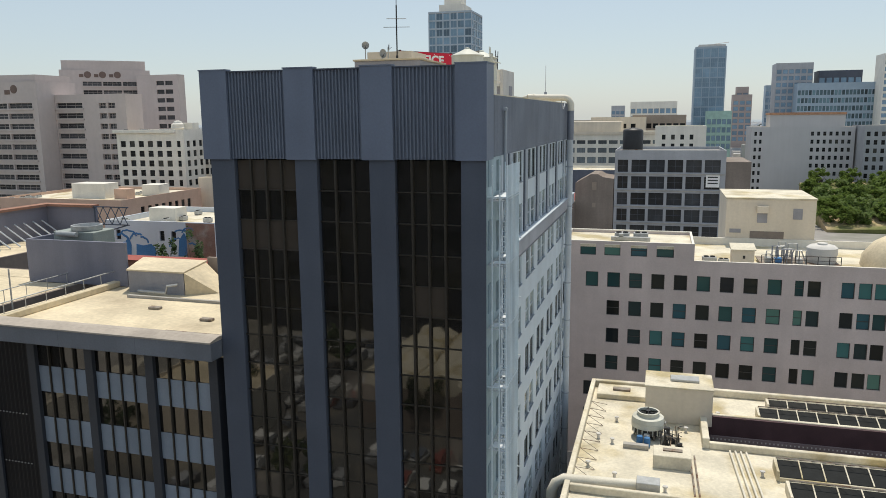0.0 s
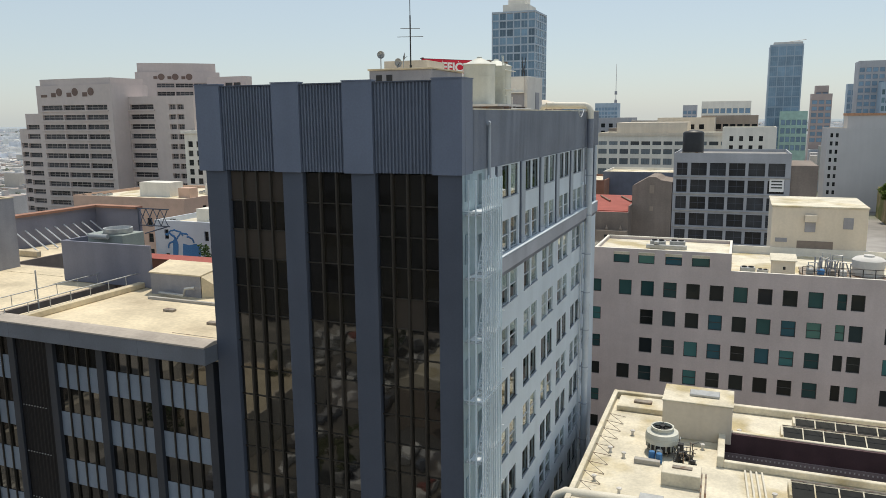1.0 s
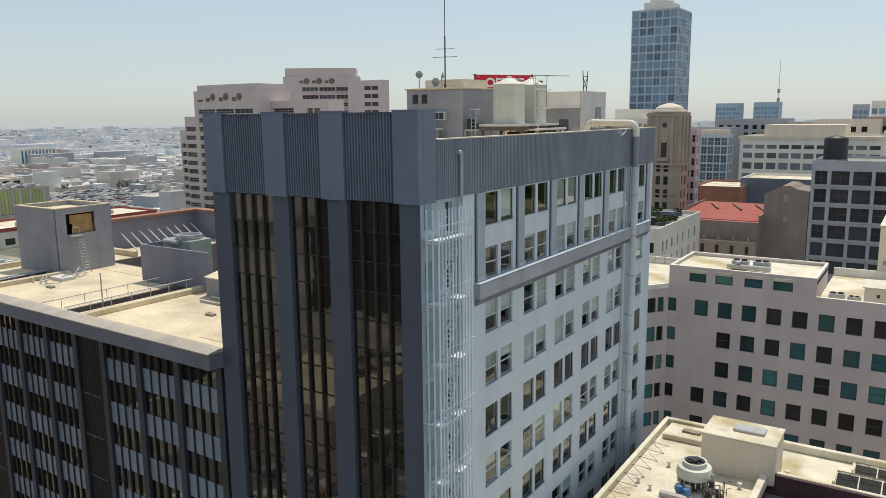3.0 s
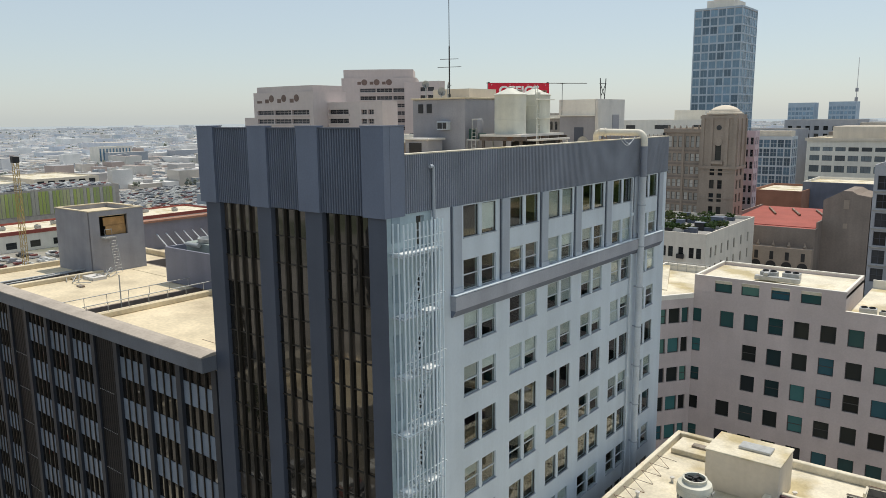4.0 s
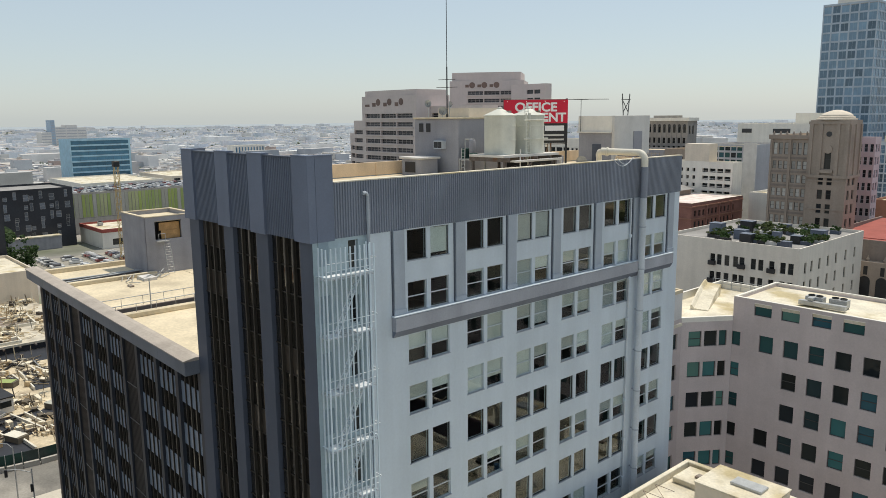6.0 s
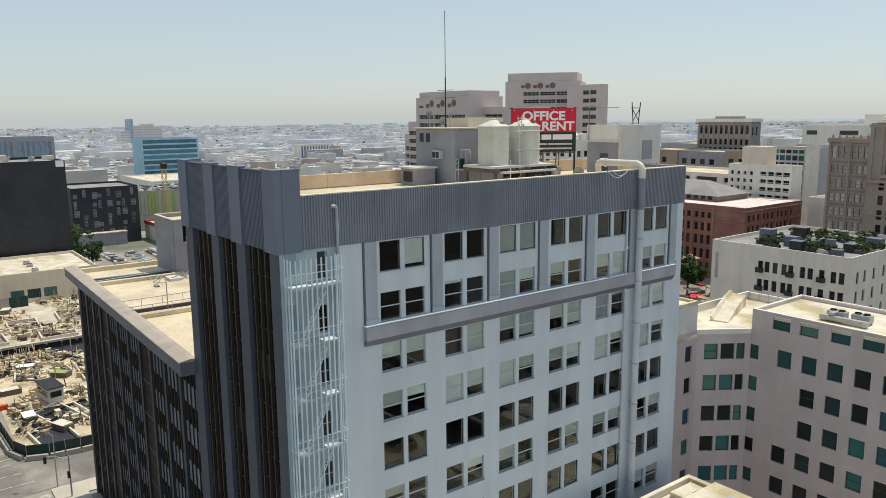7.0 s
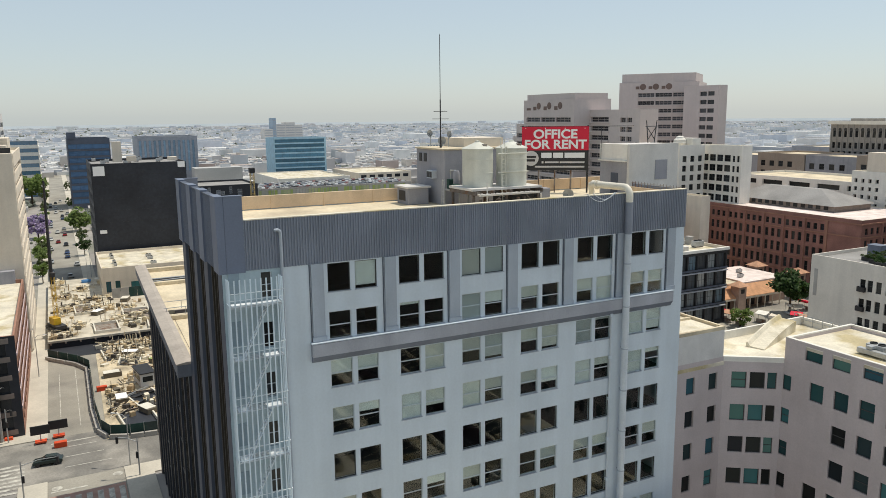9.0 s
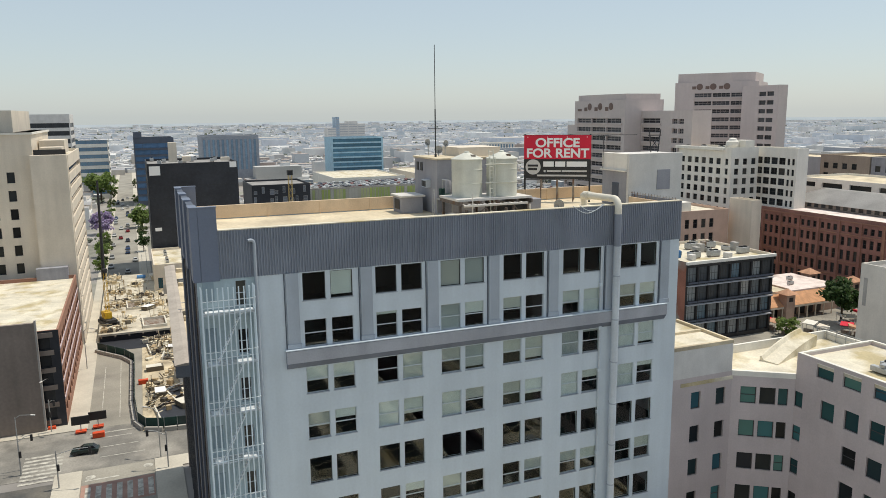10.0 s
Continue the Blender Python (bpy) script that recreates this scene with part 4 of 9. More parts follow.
part("louvre", shape((box, -7.62, -7.55, 45.2, 46.8, 1.6, 3.6)), house_grey, lift, bevel=0.01)
aerial_frame = thing("roof_antenna", (-9.2, 46.0, ROOF_Z + 5.25), "dark steel antenna frame with arms", "antenna")
for s in (-0.7, 0.7):
    part("post", shape((rod, (0, s * 0.6, 0), (0, s, 2.3), 0.05, 6)), black_metal, aerial_frame)
part("brace", shape((rod, (0, -0.5, 0.3), (0, 0.6, 1.6), 0.04, 6), (rod, (0, 0.5, 0.3), (0, -0.6, 1.6), 0.04, 6), (rod, (0, -0.8, 1.7), (0, 0.8, 1.7), 0.04, 6)), black_metal, aerial_frame)
whip = thing("aerial", (-11.8, 41.6, ROOF_Z + 5.2), "thin grey television aerial on the stair house", "antenna")
part("pole", shape((rod, (0, 0, -1.6), (0, 0, 1.8), 0.03, 6)), black_metal, whip)
for i in range(5):
    part("element", shape((rod, (-0.5, 0.3 * i - 0.6, 1.75), (0.5, 0.3 * i - 0.6, 1.75), 0.015, 5)), black_metal, whip)

# big pipe: up the wall, over the parapet and in
riser = thing("vent_pipe", (0.55, 34.9, 0), "large grey vent pipe climbing the painted wall", "pipe")
bend = [(0, 0, 47.5)] + [(-0.7 + 0.7 * math.cos(a), 0, 48.05 + 0.7 * math.sin(a)) for a in [math.pi / 2 * i / 6 for i in range(7)]] + [(-3.8, -0.75, 48.8)]
part("riser", shape((bent_pipe, [(0, 0, 0.2), (0, 0, 44.7)], 0.31, 24)), pipe_paint, riser, smooth=True)
part("upper_riser", shape((bent_pipe, [(0, 0, 44.7), (0, 0, 47.5)], 0.32, 24)), band_metal, riser, smooth=True)
part("elbow", shape((bent_pipe, bend, 0.31, 20)), pipe_cream, riser, smooth=True)
part("flange", shape((rod, (-3.5, -0.68, 48.77), (-3.62, -0.71, 48.78), 0.42, 20), (rod, (-3.75, -0.73, 48.79), (-4.1, -0.8, 48.8), 0.35, 20)), pipe_cream, riser, smooth=True)
part("inlet", shape((bent_pipe, [(-4.1, -0.8, 48.8), (-4.4, -0.75, 48.72), (-4.6, -0.6, 48.5), (-4.66, -0.45, 48.1), (-4.66, -0.4, 46.8)], 0.27, 20)), pipe_cream, riser, smooth=True)
strap = finish(shape((lathe, 0, 0, [(0.315, 0), (0.34, 0.02), (0.34, 0.12), (0.315, 0.14)], 24), (box, -0.55, 0, -0.06, 0.06, 0.02, 0.12)), "strap", pale_trim)
for i in range(11):
    part("strap", strap, None, riser, m=pose(0, 0, 3 + i * 3.9))
thin = thing("drain_pipe", (0.15, 33.6, 0), "thin pipe beside the large vent pipe", "pipe")
part("pipe", shape((rod, (0, 0, 0.2), (0, 0, 44.7), 0.08, 8)), pipe_paint, thin)
for i in range(11):
    part("bracket", shape((box, -0.14, 0.12, -0.14, 0.14, 2.2 + i * 3.9, 2.45 + i * 3.9)), pale_paint, thin)
spout = thing("vent_pipe", (0.24, 4.18, -0.15), "slim pale vent pipe with a bent top on the wall", "pipe")
part("pipe", shape((bent_pipe, [(0, 0, 1), (0, 0, 47.35), (0.02, -0.05, 47.5), (0.06, -0.2, 47.6), (0.1, -0.45, 47.58)], 0.11, 12)), pale_trim, spout, smooth=True)
cable = thing("loose_cable", (-0.2, 33.6, 48.3), "loose pale cable hanging over the parapet", "cable")
part("loop", shape((bent_pipe, [(0.3, 0.2 - 0.25 * i, -0.55 * math.sin(math.pi * i / 10) + 0.08) for i in range(11)], 0.035, 6)), white_trim, cable)
part("second_loop", shape((bent_pipe, [(0.36, 0.0 - 0.3 * i, -0.7 * math.sin(math.pi * i / 10) + 0.08) for i in range(11)], 0.03, 6)), white_trim, cable)
rails = thing("roof_rail", (0, 42.0, 47.9), "low rusty spike rail along the rear parapet", "railing")
for i in range(16):
    part("spike", shape((rod, (-0.6 - i * 0.43, -0.15, 0), (-0.6 - i * 0.43, -0.15, 0.55), 0.025, 5)), rust_steel, rails)
part("rail", shape((rod, (-0.4, -0.15, 0.4), (-7.2, -0.15, 0.4), 0.02, 5)), rust_steel, rails)

# fire escape behind its cage of upright bars
escape = thing("fire_escape", (0, 0, 0), "pale blue painted steel fire escape caged by upright bars", "fire escape")
bar = finish(shape((box, -0.035, 0.035, -0.042, 0.042, 2.5, 44.35)), "bar", escape_paint)
for i in range(11):
    part("bar", bar, None, escape, m=pose(1.12, 0.3 + i * 0.36, 0))
for x in (0.3, 0.72):
    part("bar", bar, None, escape, m=pose(x, 0.3, 0))
    part("bar", bar, None, escape, m=pose(x, 3.9, 0))
landing_bm = bmesh.new()
for x in (0.08, 0.42, 0.76, 1.08):
    box(landing_bm, x, x + 0.05, 0.3, 3.9, -0.06, 0.0)
for i in range(7):
    box(landing_bm, 0.06, 1.14, 0.34 + i * 0.58, 0.38 + i * 0.58, -0.12, -0.06)
slats = finish(landing_bm, "landing", pipe_paint)
plates = finish(shape((box, 0.2, 1.1, 2.5, 3.55, 0.01, 0.04)), "tread_plate", tread_white)
left_plate = finish(shape((box, 0.25, 1.08, 0.5, 1.3, 0.01, 0.04)), "tread_plate", tread_white)
handrail = finish(shape((box, 1.04, 1.08, 0.3, 3.9, 0.92, 0.96), (box, 1.04, 1.08, 0.3, 3.9, 0.46, 0.49), (box, 0.5, 1.3, 3.9, 3.95, 1.0, 1.05)), "handrail", tread_white)
flight = bmesh.new()
for s in (0.5, 0.95):
    rod(flight, (s, 3.0, 0), (s, 1.2, -3.55), 0.04, 6)
for i in range(13):
    f = (i + 0.5) / 13
    box(flight, 0.5, 0.95, 3.0 - 1.8 * f - 0.09, 3.0 - 1.8 * f + 0.09, -3.55 * f - 0.02, -3.55 * f + 0.01)
flight = finish(flight, "stair_flight", tread_white)
hoop = finish(shape((box, 0.0, 1.15, 0.27, 0.33, 0, 0.05), (box, 0.0, 1.15, 3.87, 3.93, 0, 0.05), (box, 1.1, 1.15, 0.33, 3.87, 0, 0.05)), "cage_hoop", escape_paint)
for k in range(12):
    z = 42.48 - 3.69 * k
    if z < 2.4:
        break
    part("landing", slats, None, escape, m=pose(0, 0, z))
    part("tread_plate", plates, None, escape, m=pose(0, 0, z))
    part("tread_plate", left_plate, None, escape, m=pose(0, 0, z))
    part("handrail", handrail, None, escape, m=pose(0, 0, z))
    if k % 3 == 0:
        part("cage_hoop", hoop, None, escape, m=pose(0, 0, z + 0.1))
    if z > 4:
        part("stair_flight", flight, None, escape, m=pose(0, 0, z))
part("tread_plate", shape((box, 0.25, 1.08, 0.5, 3.8, 42.53, 42.56)), tread_white, escape)

# ---- the lower wing ----
WING_Z = 32.4
wing = thing("office_wing", (0, 0, 0), "long dark glazed office wing with a cream flat roof", "office building")
wing.matrix_basis = pose(-17.3, 0, 0) @ pose(0, 0, 0, 0, 0, -1.4) @ pose(17.3, 0, 0)
part("fascia", shape((box, -68.2, -17.3, -1.1, 0.25, 32.05, 33.2)), fascia_metal, wing, bevel=0.04)
bm = bmesh.new()
ends = [[bm.verts.new((x, y, z)) for y, z in ((-1.18, 33.2), (-1.18, 33.3), (-0.2, 33.46), (0.3, 33.42), (0.3, 33.2))] for x in (-68.3, -17.3)]
for i in range(5):
    bm.faces.new((ends[0][i], ends[0][(i + 1) % 5], ends[1][(i + 1) % 5], ends[1][i]))
bm.faces.new(ends[0]), bm.faces.new(ends[1][::-1])
part("coping", bm, coping_tan, wing)
for i in range(8):
    part("coping_joint", shape((box, -23.0 - i * 6.2, -22.985 - i * 6.2, -1.104, -1.1, 32.1, 33.18)), slate_metal, wing)
part("wall", shape((box, -68.1, -67.7, 0.3, 38.0, 0, 32.6)), brown_stucco, wing)
part("backing", shape((box, -67.7, -17.4, 1.25, 1.4, 0, 32.0)), dark_mullion, wing)
groups = [(-33.35, 5.0), (-51.9, 4.8), (-67.9, 4.0)]
FLOOR = 3.85
panel_no = 0
for g0, pitch in groups:
    for i in range(4):
        x = g0 + i * pitch
        part("pilaster", shape((box, x - 0.33, x + 0.33, 0.46, 1.25, 0, 32.0)), wing_metal, wing, bevel=0.02)
    for i in range(3):
        a, b = g0 + i * pitch + 0.33, g0 + (i + 1) * pitch - 0.33
        w = (b - a) / 4
        for j in range(1, 4):
            part("mullion", shape((box, a + j * w - 0.045, a + j * w + 0.045, 0.6, 0.85, 0, 32.0)), dark_mullion, wing)
        for k in range(8):
            z = 29.85 - FLOOR * k
            for j in range(4):
                part("spandrel_panel", glass_pane(w - 0.08, 1.92, "spandrel_panel", wing_spandrel), None, wing, m=pose(a + j * w + 0.04, 0.72, z - 1.92, tilt.uniform(-0.2, 0.2), 0, tilt.uniform(-0.3, 0.3)))
            part("pane", glass_pane(b - a, 1.92, "wing_pane", wing_glass), None, wing, m=pose(a, 0.78, z + 0.0, tilt.uniform(-0.2, 0.2), 0, tilt.uniform(-0.2, 0.2)))
for a, b in ((-37.17, -33.68), (-55.57, -52.23)):
    bm = bmesh.new()
    ribbed(bm, (a, 0.66, 0), (1, 0, 0), b - a, 0, 32.0, 0.4, 0.02)
    part("ribbed_panel", bm, panel_black, wing)
    for k in range(8):
        part("dotted_grille", shape(*[(box, a + 0.25 + 0.3 * j, a + 0.34 + 0.3 * j, 0.58, 0.63, 26.0 - FLOOR * k, 26.07 - FLOOR * k) for j in range(9)]), galvanised, wing)
# roof in two levels with a light well between
for b in ((-37.4, -17.35, 0.3, 15.3), (-57.4, -41.9, 0.3, 15.2), (-67.7, -62.2, 0.3, 11.5), (-67.7, -57.4, 11.5, 15.2), (-67.7, -60.5, 15.301, 38.0), (-60.5, -17.4, 15.301, 18.2)):
    part("roof", shape((box, *b, 31.9, WING_Z)), cream_roof, wing)
part("back_wall", shape((box, -60.5, -17.4, 18.2, 18.5, 0, WING_Z), (box, -60.5, -60.2, 18.5, 38.0, 0, WING_Z - 0.005)), brown_stucco, wing)
part("well_wall", shape((box, -41.9, -41.6, 1.45, 15.3, 24, WING_Z - 0.01), (box, -37.7, -37.4, 1.45, 15.3, 24, WING_Z - 0.01), (box, -41.6, -37.7, 15.0, 15.3, 24, WING_Z - 0.01), (box, -41.6, -37.7, 1.45, 15.0, 24, 24.2)), brown_stucco, wing)
part("roof_kerb", shape((box, -37.7, -37.0, 0.35, 15.3, WING_Z, WING_Z + 0.55)), cream_roof, wing, bevel=0.08)
part("roof_kerb", shape((box, -57.4, -56.8, 0.4, 11.6, WING_Z, WING_Z + 0.5)), cream_roof, wing, bevel=0.06)
part("roof_kerb", shape((box, -67.6, -67.0, 0.4, 15.0, WING_Z, WING_Z + 0.6)), cream_roof, wing, bevel=0.05)
part("well_wall", shape((box, -62.2, -61.9, 1.45, 11.5, 27, WING_Z - 0.01), (box, -57.7, -57.4, 1.45, 11.5, 27, WING_Z - 0.01), (box, -61.9, -57.7, 11.2, 11.5, 27, WING_Z - 0.01), (box, -61.9, -57.7, 1.45, 11.2, 27, 27.2)), brown_stucco, wing)
part("well_pipe", shape((rod, (-60.8, 0.6, WING_Z + 0.2), (-60.8, 11.0, WING_Z + 0.2), 0.12, 8), (rod, (-59.6, 0.6, WING_Z + 0.1), (-59.6, 11.0, WING_Z + 0.4), 0.1, 8)), galvanised, wing)
part("upper_roof", shape((prism, [(-34.8, 12.65), (-29.3, 12.75), (-30.6, 17.8), (-37.3, 17.8)], WING_Z, WING_Z + 1.9)), house_grey, wing)
part("upper_roof_cover", shape((prism, [(-34.9, 12.55), (-29.2, 12.65), (-30.5, 17.9), (-37.4, 17.9)], WING_Z + 1.9, WING_Z + 2.02)), cream_roof, wing)
part("base_pipe", shape((bent_pipe, [(-33.5, 12.2, WING_Z + 0.3), (-30.6, 12.0, WING_Z + 0.3), (-30.4, 12.0, WING_Z + 0.9), (-29.6, 12.3, WING_Z + 1.0)], 0.12, 8)), galvanised, wing, smooth=True)
part("base_curb", shape((box, -33.6, -24.5, 10.9, 11.2, WING_Z, WING_Z + 0.22)), concrete, wing)
part("roof_ramp", shape((prism, [(-29.25, 12.8), (-27.0, 14.2), (-27.4, 16.6), (-30.5, 17.7)], WING_Z, [34.3, 32.45, 32.45, 34.3])), cream_roof, wing)
part("roof_wall", shape((box, -30.5, -17.5, 17.95, 18.3, WING_Z, 34.7)), brown_stucco, wing)
part("roof_kerb", shape((box, -36.9, -17.5, 15.2, 15.7, WING_Z, WING_Z + 0.45)), cream_roof, wing, bevel=0.05)
part("roof_seam", shape((box, -24.0, -17.5, 3.3, 3.36, WING_Z + 0.004, WING_Z + 0.02), (box, -37.0, -17.5, 0.9, 0.96, WING_Z + 0.004, WING_Z + 0.02)), rust_steel, wing)
part("back_wall", shape((box, -68.0, -67.4, 22.5, 37.6, WING_Z, 36.3), (box, -67.4, -60.0, 37.0, 37.6, WING_Z, 36.3)), screen_paint, wing)
part("back_wall_cap", shape((box, -68.3, -66.9, 22.4, 37.9, 36.3, 36.6), (box, -66.9, -60.0, 36.6, 37.9, 36.3, 36.6)), orange_brick, wing)
for i in range(9):
    y = 24.6 + i * 1.4
    part("wall_brace", shape((rod, (-67.2, y, 34.6), (-63.6, y, WING_Z + 0.1), 0.09, 6)), white_trim, wing)
for i in range(4):
    part("trellis", shape((rod, (-59.8 + i * 1.2, 37.0, 34.2), (-58.6 + i * 1.2, 37.0, 36.4), 0.06, 5), (rod, (-58.6 + i * 1.2, 37.0, 34.2), (-59.8 + i * 1.2, 37.0, 36.4), 0.06, 5)), slate_metal, wing)
part("trellis_rail", shape((rod, (-60, 37.0, 36.4), (-54.8, 37.0, 36.4), 0.08, 5), (rod, (-60, 37.0, 34.2), (-54.8, 37.0, 34.2), 0.08, 5)), slate_metal, wing)
part("trellis_post", shape((rod, (-59.9, 37.0, WING_Z), (-59.9, 37.0, 36.4), 0.1, 6), (rod, (-59.5, 37.5, 33.0), (-55, 37.0, 34.2), 0.08, 6)), slate_metal, wing)
part("roof_kerb", shape((box, -67.0, -60.6, 22.0, 22.6, WING_Z, WING_Z + 0.7)), cream_roof, wing, bevel=0.06)
rail = thing("guard_rail", (-37.2, 0.6, WING_Z + 0.55), "pale tube guard rail along the light well", "railing")
for i in range(8):
    part("post", shape((rod, (0, i * 2.05, 0), (0, i * 2.05, 0.85), 0.035, 6)), galvanised, rail)
part("top_rail", shape((rod, (0, -0.3, 0.85), (0, 14.6, 0.85), 0.05, 8)), galvanised, rail)
rail = thing("guard_rail", (-42.2, 0.6, WING_Z), "pale tube guard rail along the light well", "railing")
for i in range(7):
    part("post", shape((rod, (0, i * 2.3, 0), (0, i * 2.3, 1.0), 0.03, 6)), galvanised, rail)
part("top_rail", shape((rod, (0, 0, 1.0), (0, 14.2, 1.0), 0.04, 8)), galvanised, rail)
pole = thing("pole", (-38.4, 4.6, WING_Z - 4), "thin grey pole with a stay beside the well", "pole")
part("shaft", shape((rod, (0, 0, 0), (0, 0, 7.5), 0.06, 8)), galvanised, pole)
part("stay", shape((rod, (0, 0, 4.2), (-1.0, -2.2, 3.6), 0.04, 6)), galvanised, pole)

screen = thing("plant_screen", (0, 0, WING_Z), "grey sheet metal screen round rooftop plant", "screen wall")
part("panel", shape((box, -46.6, -35.8, 14.6, 14.85, 0.05, 4.0)), screen_paint, screen, bevel=0.02)
part("panel", shape((box, -46.6, -46.35, 14.85, 22.0, 0.05, 4.0)), screen_paint, screen, bevel=0.02)
plant = thing("cooling_plant", (-42.6, 17.6, WING_Z), "pale rooftop cooling plant with a round fan housing", "air conditioner")
part("cabinet", shape((box, -2.4, 2.0, -1.3, 1.6, 0, 4.5)), surf("grey_green_cabinet", (0.3, 0.34, 0.32), 0.7, streak=0.2), plant, bevel=0.05)
part("fan_housing", shape((lathe, 0.2, 0.1, [(1.3, 4.5), (1.38, 4.6), (1.38, 5.0), (1.22, 5.0), (1.15, 4.7)], 32)), galvanised, plant, smooth=True)
part("duct", shape((rod, (-1.6, -1.7, 4.35), (0.6, -1.7, 4.35), 0.24, 12)), galvanised, plant, smooth=True)

shed = thing("stair_house", (-65.4, 11.7, WING_Z), "grey plaster stair house with a boarded opening", "stair house")
for b in ((0, 7.899, 0, 0.3, 0, 7.4), (0, 0.3, 0.301, 6.499, 0, 7.4), (0, 7.899, 6.5, 6.8, 0, 7.4)):
    part("wall", shape((box, *b)), house_grey, shed)
pierced_wall(shed, "E", 8.2, 6.8, 6.8, 0, 7.4, [(1.2, 4.4, 3.5, 2.4)], 0.3, house_grey)
part("roof", shape((box, 0.3, 7.9, 0.3, 6.5, 6.7, 6.9)), cream_roof, shed)
part("parapet_cap", shape((box, -0.06, 8.26, -0.06, 0.36, 7.4, 7.5), (box, -0.06, 8.26, 6.44, 6.86, 7.4, 7.5), (box, -0.06, 0.36, 0.36, 6.44, 7.4, 7.5), (box, 7.84, 8.26, 0.36, 6.44, 7.4, 7.5)), cream_roof, shed)
part("board", shape((box, 7.6, 7.7, 2.2, 4.7, 4.4, 5.5), (box, 7.5, 7.6, 2.0, 4.7, 5.5, 6.5)), plywood, shed)
part("dark_room", shape((box, 1.0, 7.4, 0.4, 5.2, 4.0, 4.3), (box, 6.0, 6.1, 0.4, 5.2, 4.3, 6.6)), room_dark, shed)
part("platform", shape((box, 8.2, 9.3, 1.2, 2.6, 4.2, 4.32)), galvanised, shed)
part("platform_rail", shape((rod, (9.2, 1.25, 4.3), (9.2, 1.25, 5.3), 0.03, 6), (rod, (9.2, 2.1, 4.3), (9.2, 2.1, 5.3), 0.03, 6), (rod, (9.2, 1.25, 5.3), (9.2, 2.1, 5.3), 0.03, 6)), galvanised, shed)
ladder((-55.9, 14.2, WING_Z), 4.2, 90, 1.0, 0.8, label="pale metal ladder up to a boarded opening")
junk = thing("pipe_stack", (-55.2, 9.6, WING_Z), "heap of old pipes and aerials on the roof", "pipes")
rng = random.Random(3)
for i in range(16):
    x, y, a = rng.uniform(-1.2, 1.4), rng.uniform(-2, 2.6), rng.uniform(0, 3)
    part("pipe", shape((rod, (x, y, 0.1), (x + 2.2 * math.cos(a), y + 1.6 * math.sin(a), rng.uniform(0.1, 0.9)), 0.05, 6)), galvanised, junk)
part("base", shape((box, -1.0, 1.5, 0.2, 1.8, 0.0, 0.35)), house_light, junk)
for at in ((-28.5, 8.5), (-22.5, 6.4), (-52, 7.5), (-57, 9.0)):
    k = thing("roof_drain", (*at, WING_Z), "small dark roof vent on cream roofing", "vent", "roof vents")
    part("cap", shape((box, -0.5, 0.5, -0.25, 0.25, 0, 0.2)), rust_steel, k, bevel=0.04)

# ---- the low building with skylights ----
LZ = 17.6
low = thing("low_building", (0, 0, 0), "low pale building with skylights on a white roof", "building")
pierced_wall(low, "W", 0, 0, 44.0, 0, LZ + 0.7, [], 0.2, white_stucco).matrix_basis = pose(2.75, -3.5, 0)
part("wall", shape((box, 2.76, 70, 40.6, 40.9, 0, LZ + 0.7)), white_stucco, low)
part("wall", shape((box, 2.76, 70, -3.5, -3.2, 0, LZ + 0.7)), white_stucco, low)
part("roof", shape((box, 2.9, 70, -3.2, 27.2, LZ - 0.4, LZ), (box, 2.9, 14.1, 27.2, 32.6, LZ - 0.4, LZ), (box, 2.9, 70, 32.6, 40.6, LZ - 0.4, LZ)), white_roof, low)
part("parapet", shape((box, 2.75, 3.2, -3.5, 40.9, LZ, LZ + 0.75)), white_roof, low, bevel=0.06)
part("parapet", shape((box, 3.2, 70, 40.3, 40.9, LZ, LZ + 0.75)), white_roof, low, bevel=0.06)
part("well_wall", shape((box, 14.1, 70, 32.3, 32.6, 5, LZ + 0.9)), maroon, low)
part("well_wall", shape((box, 13.8, 14.1, 27.2, 32.6, 5, LZ + 0.01), (box, 14.1, 70, 27.2, 27.4, 5, LZ + 0.01), (box, 14.1, 70, 27.4, 32.3, 5, 5.2)), maroon, low)
part("well_kerb", shape((box, 13.7, 14.3, 26.7, 33.0, LZ, LZ + 1.0), (box, 14.3, 70, 32.6, 33.0, LZ, LZ + 1.0), (box, 14.3, 70, 26.7, 27.2, LZ, LZ + 0.6)), white_roof, low, bevel=0.05)
part("well_band", shape((box, 14.1, 70, 32.15, 32.3, LZ - 4.4, LZ - 0.95)), dusky_band, low)
part("well_vent", shape(*[(box, 14.6 + i * 0.36, 14.72 + i * 0.36, 32.1, 32.15, LZ - 1.3, LZ - 1.16) for i in range(110)]), house_light, low)
bulk = thing("roof_bulkhead", (8.6, 31.8, LZ), "cream plaster roof bulkhead with a flat lid", "roof house")
part("wall", shape((box, 0, 6.2, 0, 4.4, 0, 3.55)), cream_stucco, bulk, bevel=0.05)
part("coping", shape((box, -0.08, 6.28, -0.08, 4.48, 3.55, 3.7)), white_roof, bulk, bevel=0.03)
part("skylight", shape((box, 2.3, 5.0, 1.6, 3.0, 3.7, 3.95)), galvanised, bulk, bevel=0.05)
raised = thing("roof_kerb_box", (3.6, 36.8, LZ), "low white roof kerb with a hatch", "roof kerb")
part("slab", shape((box, 0, 5.0, 0, 3.2, 0, 0.55)), white_roof, raised, bevel=0.05)
part("hatch", shape((box, 1.6, 3.4, 1.2, 2.0, 0.55, 0.75)), rust_steel, raised, bevel=0.03)
